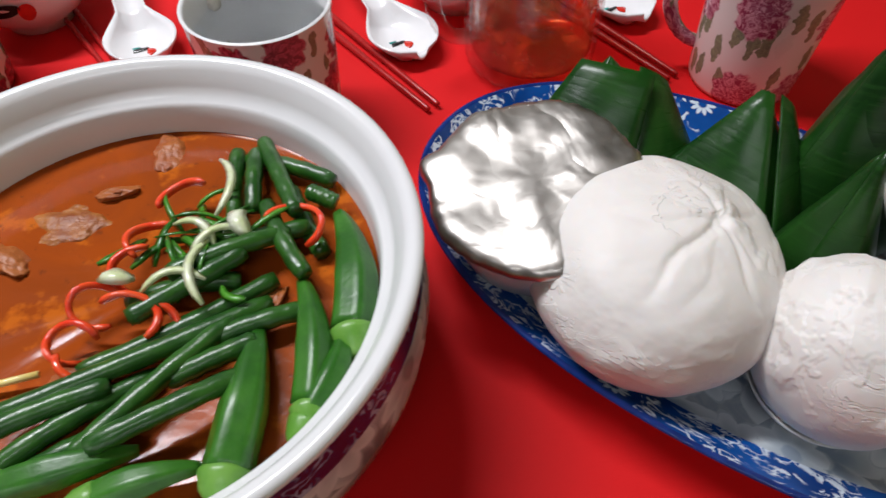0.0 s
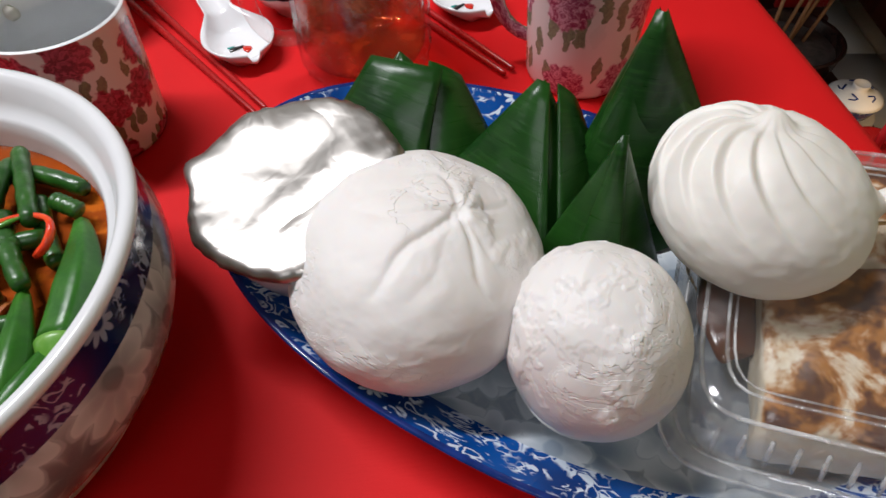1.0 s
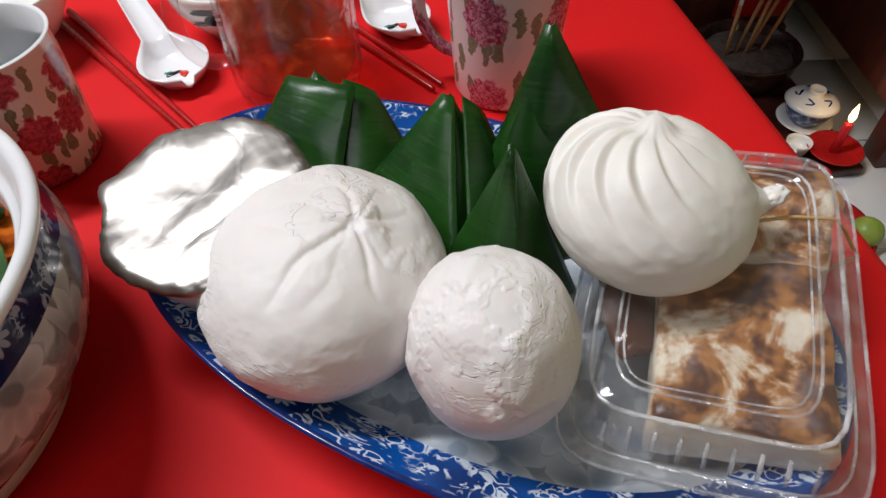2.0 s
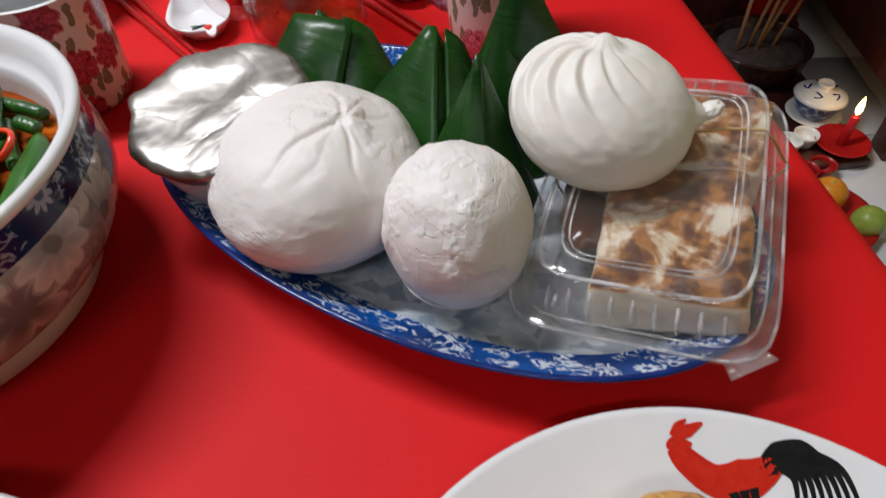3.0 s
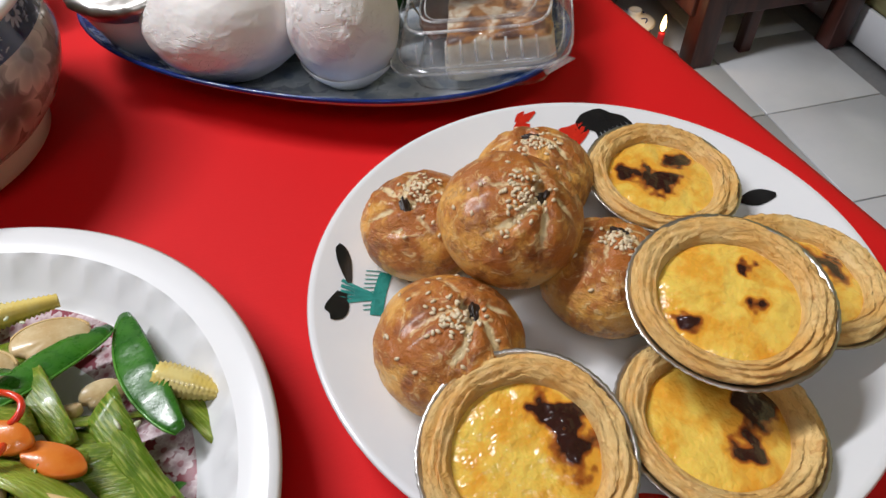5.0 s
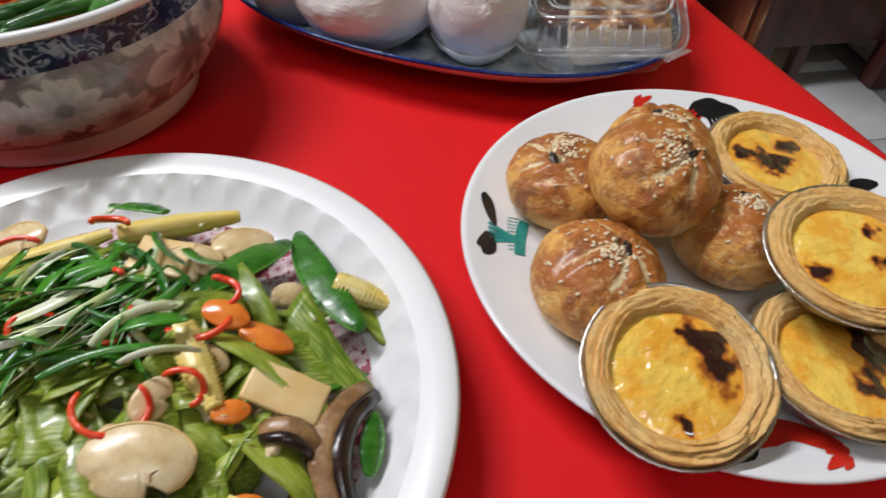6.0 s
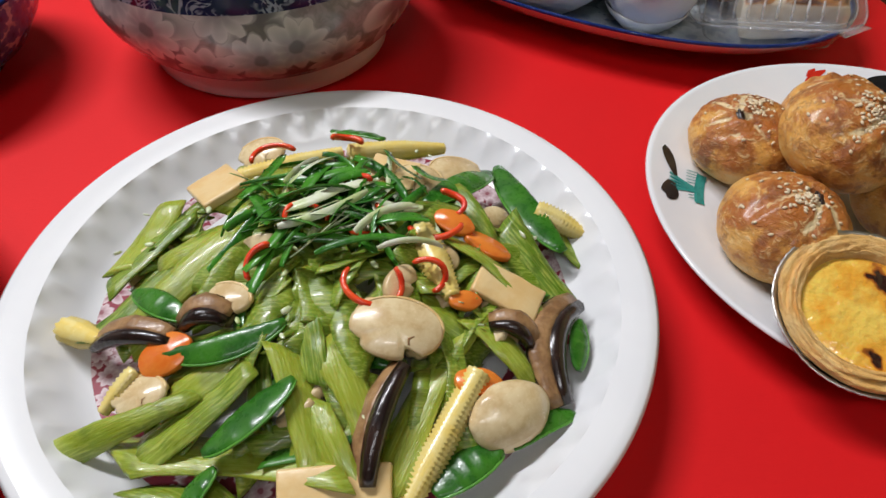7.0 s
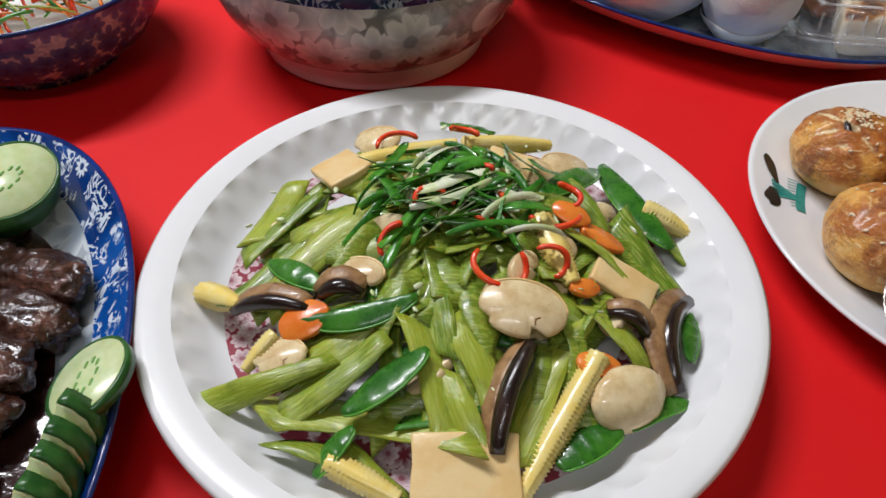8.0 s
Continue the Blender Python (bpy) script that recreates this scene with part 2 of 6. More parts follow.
def custard_material(name, spots):
    """Yellow custard, browned in soft patches and scorched dark at the spots: x, y, radius."""
    k = Nodes(name)
    o = k.obj(False)
    f = k.noise(k.obj(), 60, 3, 0.5, None, 0.4)
    g = k.noise(k.obj(), 190, 4, 0.6)
    b = k.math("ADD", k.math("MULTIPLY", f, 0.62), k.math("MULTIPLY", g, 0.22))
    torn = k.n("ShaderNodeTexNoise", Vector=k.obj(), Scale=75.0, Detail=2.0, Roughness=0.5).outputs["Color"]
    flat = k.vmath("MULTIPLY", k.vmath("ADD", o, k.vmath("MULTIPLY", k.vmath("SUBTRACT", torn, (0.5, 0.5, 0.5)), (0.026, 0.026, 0))), (1, 1, 0))
    for x, y, r in spots:
        d = k.t.nodes.new("ShaderNodeVectorMath")
        d.operation = "DISTANCE"
        k.put(d.inputs[0], flat)
        k.put(d.inputs[1], (x, y, 0))
        b = k.math("ADD", b, k.math("MULTIPLY", k.step(d.outputs["Value"], r * 1.9, r * 0.2), 0.44))
    col = k.mix(k.step(b, 0.34, 0.54), (0.88, 0.60, 0.11), (0.80, 0.38, 0.040))
    col = k.mix(k.step(b, 0.56, 0.70), col, (0.36, 0.10, 0.015))
    col = k.mix(k.step(b, 0.68, 0.80), col, (0.035, 0.011, 0.008))
    k.bump(k.noise(o, 110, 3), 0.9, 0.003)
    k.bump(k.noise(o, 45, 2), 0.4, 0.004)
    return k.done(col, 0.14, Coat_Weight=0.8, Coat_Roughness=0.05, Subsurface_Weight=0.1, Subsurface_Scale=0.004)


def cake_material():
    k = Nodes("radish_cake")
    o = k.obj(False)
    f = k.noise(o, 28, 5, 0.62, None, 0.5)
    g = k.noise(o, 110, 4)
    up = k.n("ShaderNodeSeparateXYZ", Vector=o).outputs[2]
    fry = k.math("MULTIPLY", k.step(k.math("ADD", f, k.math("MULTIPLY", g, 0.2)), 0.435, 0.68), k.step(up, 0.0115, 0.0155))
    col = k.mix(k.step(g, 0.3, 0.7), (0.85, 0.77, 0.62), (0.78, 0.66, 0.47))
    col = k.mix(k.step(fry, 0.0, 0.7), col, (0.44, 0.18, 0.04))
    col = k.mix(k.math("MULTIPLY", k.step(fry, 0.45, 1.0), k.step(k.noise(o, 75, 4), 0.35, 0.55)), col, (0.10, 0.030, 0.012))
    k.bump(k.math("ADD", f, k.math("MULTIPLY", g, 0.6)), 0.6, 0.003)
    return k.done(col, 0.4, Coat_Weight=0.15, Coat_Roughness=0.2)


def curry_material():
    k = Nodes("curry_gravy")
    o = k.obj(False)
    f = k.noise(o, 20, 5, 0.6, None, 0.7)
    g = k.noise(o, 150, 4, 0.6)
    col = k.mix(k.step(f, 0.35, 0.65), (0.34, 0.062, 0.007), (0.27, 0.052, 0.009))
    oil = k.math("MULTIPLY", k.step(k.noise(o, 42, 4, 0.6), 0.55, 0.66), 0.7)
    col = k.mix(oil, col, (0.58, 0.14, 0.012))
    col = k.mix(k.math("MULTIPLY", k.step(g, 0.62, 0.72), 0.6), col, (0.13, 0.03, 0.012))
    k.bump(f, 0.08, 0.003)
    k.bump(g, 0.12, 0.001)
    return k.done(col, 0.14, Specular_IOR_Level=0.16)


def clear_material(name, tint=(1, 1, 1), rough=0.05, ior=1.3):
    k = Nodes(name)
    o = k.obj()
    k.bump(k.noise(o, 60, 3), 0.15, 0.001)
    return k.done(tint, rough, Transmission_Weight=1.0, IOR=ior)


CLOTH = cloth_material()
WHITE = glaze("white_glaze")
WARMWHITE = glaze("warm_white_glaze", (0.80, 0.79, 0.75), (0.77, 0.76, 0.72))
PINKWHITE = glaze("underside_glaze", (0.72, 0.70, 0.69), (0.66, 0.65, 0.66), 0.2)
BLUEBAND = blue_band_material("blue_scroll_band")
NAVYBAND = blue_band_material("navy_scroll_band", 34, (0.003, 0.006, 0.035), (0.006, 0.014, 0.080), (0.30, 0.33, 0.42))
BLUELINE = plain("blue_line_glaze", (0.006, 0.02, 0.12), (0.01, 0.035, 0.2), 60, 0.15, 0)
GREYFLOWER = grey_flower_material("grey_flower_glaze", (0.30, 0.285, 0.285), (0.115, 0.108, 0.115), (0.60, 0.575, 0.565), 19)
PALEFLOWER = grey_flower_material("pale_flower_glaze", (0.37, 0.40, 0.43), (0.22, 0.28, 0.35), (0.62, 0.66, 0.68), 24, 4, True)
PINKLACE = grey_flower_material("red_lace_glaze", (0.30, 0.05, 0.075), (0.22, 0.03, 0.05), (0.74, 0.62, 0.64), 75, 4)
BLUEFLOWER = grey_flower_material("blue_flower_glaze", (0.46, 0.52, 0.60), (0.015, 0.04, 0.14), (0.05, 0.11, 0.30), 60, 3)
ROSE_A = rose_material("rose_print", (0.72, 0.69, 0.62), (0.20, 0.012, 0.03), (0.48, 0.06, 0.10), (0.13, 0.17, 0.05), 26)
ROSE_B = rose_material("pink_rose_print", (0.74, 0.66, 0.64), (0.30, 0.03, 0.09), (0.66, 0.30, 0.38), (0.18, 0.22, 0.09), 20)
BUN_WHITE = bun_material("bun_dough", (0.79, 0.755, 0.725), (0.76, 0.72, 0.685))
BUN_CREAM = bun_material("pleated_bun_dough", (0.80, 0.765, 0.705), (0.77, 0.735, 0.67), 0.08)
PAPER = plain("paper", (0.78, 0.77, 0.74), (0.74, 0.73, 0.70), 40, 0.7, 0.1)
LEAF = leaf_material()
FOIL = foil_material("crumpled_foil", 0.30)
CUPFOIL = foil_material("foil_cup", 0.35)
PASTRY = pastry_material()
CRUST = crust_material()
DATE = plain("dark_filling", (0.012, 0.007, 0.006), (0.03, 0.016, 0.012), 200, 0.3, 0.6)
SESAME = plain("sesame", (0.74, 0.58, 0.36), (0.80, 0.68, 0.48), 400, 0.4, 0.1)
CAKE = cake_material()
CURRY = curry_material()
CLEAR = clear_material("clear_plastic", (1, 1, 1), 0.06, 1.15)
BAND = plain("rubber", (0.62, 0.40, 0.17), (0.55, 0.34, 0.13), 100, 0.4, 0.05)
LACQUER = plain("red_lacquer", (0.42, 0.012, 0.012), (0.36, 0.01, 0.01), 80, 0.28, 0.05)
RED_PAINT = plain("red_glaze_paint", (0.62, 0.03, 0.014), (0.55, 0.02, 0.01), 150, 0.2, 0)
BLACK_PAINT = plain("black_glaze_paint", (0.008, 0.008, 0.009), (0.014, 0.014, 0.014), 150, 0.2, 0)
TEAL_PAINT = plain("teal_glaze_paint", (0.02, 0.22, 0.20), (0.04, 0.32, 0.28), 150, 0.2, 0)
WOOD = plain("dark_red_wood", (0.040, 0.010, 0.007), (0.085, 0.022, 0.014), 30, 0.42, 0.2, 300, 0.0006, 0.35, 0.65, (1, 1, 0.12), Coat_Weight=0.08)
TILE = plain("floor_tile_glaze", (0.68, 0.70, 0.725), (0.73, 0.745, 0.765), 6, 0.22, 0.05)
GROUT = plain("grout", (0.52, 0.53, 0.55), (0.57, 0.57, 0.58), 60, 0.8, 0.2)
YELLOW = plain("yellow_wall_paint", (0.74, 0.70, 0.34), (0.70, 0.66, 0.30), 10, 0.6, 0.1)
PLASTER = plain("cream_wall_paint", (0.46, 0.44, 0.40), (0.42, 0.40, 0.36), 8, 0.7, 0.1)
BEAN = plain("long_bean", (0.011, 0.066, 0.007), (0.028, 0.115, 0.012), 70, 0.32, 0.5, 260, 0.0012, 0.35, 0.65, None, Coat_Weight=0.15, Coat_Roughness=0.12)
OKRA = plain("okra", (0.018, 0.105, 0.008), (0.045, 0.180, 0.016), 50, 0.36, 0.3, 300, 0.001, 0.35, 0.65, None, Coat_Weight=0.08, Coat_Roughness=0.15)
OKRA_CAP = plain("okra_cap", (0.10, 0.28, 0.03), (0.16, 0.35, 0.06), 90, 0.36, 0.3, 300, 0.001, Coat_Weight=0.08, Coat_Roughness=0.15)
CELERY = fibrous("celery", (0.095, 0.185, 0.008), (0.32, 0.38, 0.035), (0.50, 0.56, 0.12))
PEA = plain("snow_pea", (0.016, 0.105, 0.008), (0.050, 0.200, 0.016), 60, 0.28, 0.3, 240, 0.001, **WET)
SEAM = plain("pea_seam", (0.06, 0.24, 0.02), (0.11, 0.32, 0.04), 90, 0.28, 0.2, 300, 0.0006, **WET)
CORN = plain("baby_corn", (0.82, 0.62, 0.16), (0.84, 0.70, 0.28), 90, 0.25, 0.2, 300, 0.0008, **WET)
CARROT = plain("carrot", (0.74, 0.16, 0.018), (0.80, 0.24, 0.035), 90, 0.24, 0.3, 260, 0.001, **WET)
BUTTON = plain("button_mushroom", (0.78, 0.63, 0.37), (0.60, 0.42, 0.20), 95, 0.26, 0.2, 240, 0.0008, 0.35, 0.7, None, **WET)
SHIITAKE = plain("shiitake_cap", (0.013, 0.007, 0.006), (0.034, 0.016, 0.011), 70, 0.24, 0.4, 260, 0.0012, **WET)
GILL = plain("shiitake_gills", (0.40, 0.23, 0.10), (0.22, 0.11, 0.045), 120, 0.36, 0.8, 300, 0.0012, 0.35, 0.65, None, **WET)
TOFU = plain("tofu", (0.76, 0.51, 0.21), (0.80, 0.60, 0.30), 60, 0.36, 0.3, 300, 0.001, **WET)
CHILI = plain("red_chili", (0.80, 0.04, 0.012), (0.84, 0.09, 0.02), 90, 0.2, 0.1, 300, 0.0006, **WET)
SPRING_GREEN = plain("spring_onion_green", (0.016, 0.120, 0.008), (0.075, 0.290, 0.022), 60, 0.28, 0.2, 300, 0.0008, **WET)
SPRING_PALE = plain("spring_onion_pale", (0.56, 0.66, 0.30), (0.78, 0.80, 0.66), 60, 0.28, 0.1, 300, 0.0008, **WET)
MEAT = plain("soy_duck", (0.030, 0.009, 0.005), (0.17, 0.07, 0.045), 45, 0.2, 1.0, 160, 0.004, 0.48, 0.72, None, **WET)
SAUCE = plain("soy_sauce", (0.022, 0.007, 0.005), (0.035, 0.011, 0.007), 30, 0.12, 0.3, 120, 0.002, **WET)
CHICKEN = plain("curry_meat", (0.30, 0.070, 0.012), (0.40, 0.12, 0.025), 70, 0.45, 0.8, 260, 0.002)
CUKE = plain("cucumber_flesh", (0.52, 0.62, 0.30), (0.62, 0.70, 0.42), 90, 0.25, 0.2, 300, 0.0006, Subsurface_Weight=0.2, Subsurface_Scale=0.004, **WET)
CUKE_SKIN = plain("cucumber_skin", (0.012, 0.075, 0.012), (0.035, 0.13, 0.025), 90, 0.3, 0.3)
ORANGE = plain("orange_peel", (0.80, 0.30, 0.02), (0.76, 0.26, 0.02), 50, 0.4, 0.4)
GREENFRUIT = plain("green_fruit", (0.25, 0.36, 0.05), (0.34, 0.42, 0.08), 50, 0.4, 0.2)
ASH = plain("ash", (0.05, 0.036, 0.03), (0.09, 0.065, 0.055), 60, 0.9, 0.6)
DARKGLASS = plain("smoked_pot", (0.020, 0.012, 0.011), (0.045, 0.022, 0.018), 60, 0.16, 0.3)
STICK = plain("incense_stick", (0.42, 0.22, 0.10), (0.36, 0.18, 0.08), 200, 0.8, 0.2)
WAX = plain("red_wax", (0.66, 0.02, 0.03), (0.60, 0.015, 0.02), 80, 0.3, 0.1, **SOFT)
BROWN_SAUCE = plain("brown_sauce_bag", (0.10, 0.028, 0.012), (0.15, 0.05, 0.022), 40, 0.15, 0.3)


def glow_material(name, colour, strength):
    k = Nodes(name)
    return k.done((0, 0, 0), 0.5, Emission_Color=(*colour, 1), Emission_Strength=strength)


FLAME = glow_material("flame", (1.0, 0.62, 0.22), 14.0)


# ---- mesh helpers ----
def part(name, bm, material, parent=None, label="", smooth=True):
    me = bpy.data.meshes.new(name)
    bmesh.ops.recalc_face_normals(bm, faces=bm.faces)
    if smooth:
        for f in bm.faces:
            f.smooth = True
    bm.to_mesh(me)
    bm.free()
    me.materials.append(material)
    ob = new(name, me)
    ob.parent = parent
    if label:
        ob["label"] = label
    return ob


def thing(name, m, label, category, group="", kind=""):
    ob = new(name)
    ob.empty_display_size = 0.02
    ob.matrix_world = m
    return tagged(ob, label, category, group, kind)


def single(name, bm, material, m, label, category, group="", kind="", smooth=True):
    ob = part(name, bm, material, None, "", smooth)
    ob.matrix_world = m
    return tagged(ob, label, category, group, kind)


def lathe(profile, n=96, oval=None, power=2.0, wobble=None, close=True):
    """Turns (r, z) round the z axis; with oval=(a, b), r is added to the half axes."""
    bm = bmesh.new()
    uvl = bm.loops.layers.uv.new("UVMap")
    big = max(abs(r) for r, z in profile) if not oval else sum(oval) / 2
    arc, rings = [0.0], []
    for (r0, z0), (r1, z1) in zip(profile, profile[1:]):
        arc.append(arc[-1] + math.hypot(r1 - r0, z1 - z0))
    for i, (r, z) in enumerate(profile):
        if not oval and r < 1e-6:
            rings.append([bm.verts.new((0, 0, z))])
            continue
        ring = []
        for j in range(n):
            a = 2 * math.pi * j / n
            c, s = math.cos(a), math.sin(a)
            dr, dz = wobble(a, i) if wobble else (0, 0)
            if oval:
                c, s = math.copysign(abs(c) ** (2 / power), c), math.copysign(abs(s) ** (2 / power), s)
                ring.append(bm.verts.new(((oval[0] + r + dr) * c, (oval[1] + r + dr) * s, z + dz)))
            else:
                ring.append(bm.verts.new(((r + dr) * c, (r + dr) * s, z + dz)))
        rings.append(ring)
    for i, (a, b) in enumerate(zip(rings, rings[1:])):
        for j in range(n):
            k = (j + 1) % n
            if len(a) == 1 and len(b) == 1:
                break
            if len(a) == 1:
                vs, uv = (a[0], b[j], b[k]), ((j + .5, i), (j, i + 1), (j + 1, i + 1))
            elif len(b) == 1:
                vs, uv = (a[j], b[0], a[k]), ((j, i), (j + .5, i + 1), (j + 1, i))
            else:
                vs, uv = (a[j], b[j], b[k], a[k]), ((j, i), (j, i + 1), (j + 1, i + 1), (j + 1, i))
            f = bm.faces.new(vs)
            for l, (u, v) in zip(f.loops, uv):
                l[uvl].uv = (u / n * 2 * math.pi * big, arc[v])
    return bm


def sweep(points, section, scales=None, up=(0, 0, 1), closed=False, cap=True):
    """Moves a closed section (side, up) along points. scales: one (side, up) factor or number a point."""
    bm = bmesh.new()
    uvl = bm.loops.layers.uv.new("UVMap")
    pts = [Vector(p) for p in points]
    n, m = len(pts), len(section)
    scales = scales or [1.0] * n
    rings, up = [], Vector(up)
    for i, p in enumerate(pts):
        a = pts[(i - 1) % n] if closed or i else pts[0]
        b = pts[(i + 1) % n] if closed or i < n - 1 else pts[-1]
        t = (b - a).normalized()
        side = t.cross(up)
        side = side.normalized() if side.length > 1e-5 else Vector((1, 0, 0))
        nor = side.cross(t)
        s = scales[i]
        sx, sy = s if isinstance(s, tuple) else (s, s)
        rings.append([bm.verts.new(p + side * (x * sx) + nor * (y * sy)) for x, y in section])
    for i in range(n if closed else n - 1):
        a, b = rings[i], rings[(i + 1) % n]
        for j in range(m):
            k = (j + 1) % m
            f = bm.faces.new((a[j], a[k], b[k], b[j]))
            for l, (u, v) in zip(f.loops, ((j, i), (j + 1, i), (j + 1, i + 1), (j, i + 1))):
                l[uvl].uv = (u * 0.004, v * 0.004)
    if cap and not closed:
        for ring, flip in ((rings[0], True), (rings[-1], False)):
            c = bm.verts.new(sum((v.co for v in ring), Vector()) / m)
            for j in range(m):
                bm.faces.new((ring[j], ring[(j + 1) % m], c))
    return bm


def circle(r, n=10, squash=1.0):
    return [(r * math.cos(2 * math.pi * i / n), r * squash * math.sin(2 * math.pi * i / n)) for i in range(n)]


def bow(length, rise=0.0, sway=0.0, n=9):
    """A slightly bent line along x, centred."""
    out = []
    for i in range(n):
        u = i / (n - 1) * 2 - 1
        out.append((u * length / 2, sway * (1 - u * u), rise * (1 - u * u)))
    return out


def ball(r, sub=3, squash=(1, 1, 1), dent=None):
    """A round lump; dent(direction) gives the factor on the radius."""
    bm = bmesh.new()
    bmesh.ops.create_icosphere(bm, subdivisions=sub, radius=1.0)
    for v in bm.verts:
        d = v.co.normalized()
        f = dent(d) if dent else 1.0
        v.co = Vector((d.x * r * squash[0] * f, d.y * r * squash[1] * f, d.z * r * squash[2] * f))
    return bm


def slab(outline, thick, soft=0.0008):
    """A flat piece with the outline given, its edges eased."""
    bm = bmesh.new()
    n = len(outline)
    c = Vector((sum(x for x, y in outline) / n, sum(y for x, y in outline) / n))
    loops = []
    for z, inset in ((0, soft), (soft, 0), (thick - soft, 0), (thick, soft)):
        ring = []
        for x, y in outline:
            d = Vector((x, y)) - c
            k = max(0.0, 1 - inset / max(d.length, 1e-6))
            ring.append(bm.verts.new((c.x + d.x * k, c.y + d.y * k, z)))
        loops.append(ring)
    for a, b in zip(loops, loops[1:]):
        for j in range(n):
            k = (j + 1) % n
            bm.faces.new((a[j], a[k], b[k], b[j]))
    for ring in (loops[0], loops[-1]):
        m = bm.verts.new(sum((v.co for v in ring), Vector()) / n)
        for j in range(n):
            bm.faces.new((ring[j], ring[(j + 1) % n], m))
    return bm


def box(sx, sy, sz, bevel=0.0, at=(0, 0, 0), segs=2):
    bm = bmesh.new()
    bmesh.ops.create_cube(bm, size=1.0)
    for v in bm.verts:
        v.co = Vector((v.co.x * sx + at[0], v.co.y * sy + at[1], v.co.z * sz + at[2]))
    if bevel:
        bmesh.ops.bevel(bm, geom=bm.edges[:], offset=bevel, segments=segs, affect="EDGES", profile=0.5)
    return bm


def merge(*parts):
    """Several bmeshes as one."""
    me = bpy.data.meshes.new("joining")
    out = bmesh.new()
    for b in parts:
        b.to_mesh(me)
        b.free()
        out.from_mesh(me)
    bpy.data.meshes.remove(me)
    return out


def moved(bm, m):
    bmesh.ops.transform(bm, matrix=m, verts=bm.verts)
    return bm


def lie(x, y, z, yaw=0.0, pitch=0.0, roll=0.0):
    """A piece along its own x, turned by yaw, its head raised by pitch."""
    return Matrix.Translation((x, y, z)) @ pose(0, 0, 0, 0, 0, yaw) @ pose(0, 0, 0, 0, -pitch, 0) @ pose(0, 0, 0, roll, 0, 0)


# ---- room ----
def room():
    x0, x1, y0, y1, h = -2.2, 1.5, -2.4, 2.3, 2.75
    sub = part("floor", box(x1 - x0 + 0.4, y1 - y0 + 0.4, 0.1, 0, ((x0 + x1) / 2, (y0 + y1) / 2, FLOOR - 0.056)), GROUT)
    tagged(sub, "pale grey glossy ceramic tiled floor with grey joints", "floor", kind="structure")
    part("ceiling", box(x1 - x0 + 0.4, y1 - y0 + 0.4, 0.1, 0, ((x0 + x1) / 2, (y0 + y1) / 2, h + 0.05)), PLASTER)["kind"] = "structure"
    for name, sx, sy, x, y in (("wall_west", 0.1, y1 - y0, x0 - 0.05, 0), ("wall_north", x1 - x0 + 0.2, 0.1, (x0 + x1) / 2, y1 + 0.05), ("wall_south", x1 - x0 + 0.2, 0.1, (x0 + x1) / 2, y0 - 0.05)):
        w = part(name, box(sx, sy, h - FLOOR - 0.004, 0, (x, y if sx > 0.2 else (y0 + y1) / 2, (h + FLOOR) / 2)), PLASTER)
        tagged(w, "plain cream painted room wall", "wall", kind="structure")
    w = part("wall_east", box(0.1, y1 - y0, h - FLOOR - 0.004, 0, (x1 + 0.062, (y0 + y1) / 2, (h + FLOOR) / 2)), YELLOW)
    tagged(w, "yellow painted wall above white skirting tiles", "wall", kind="structure")
    return sub, w


FLOOR_OB, WALL_EAST = room()


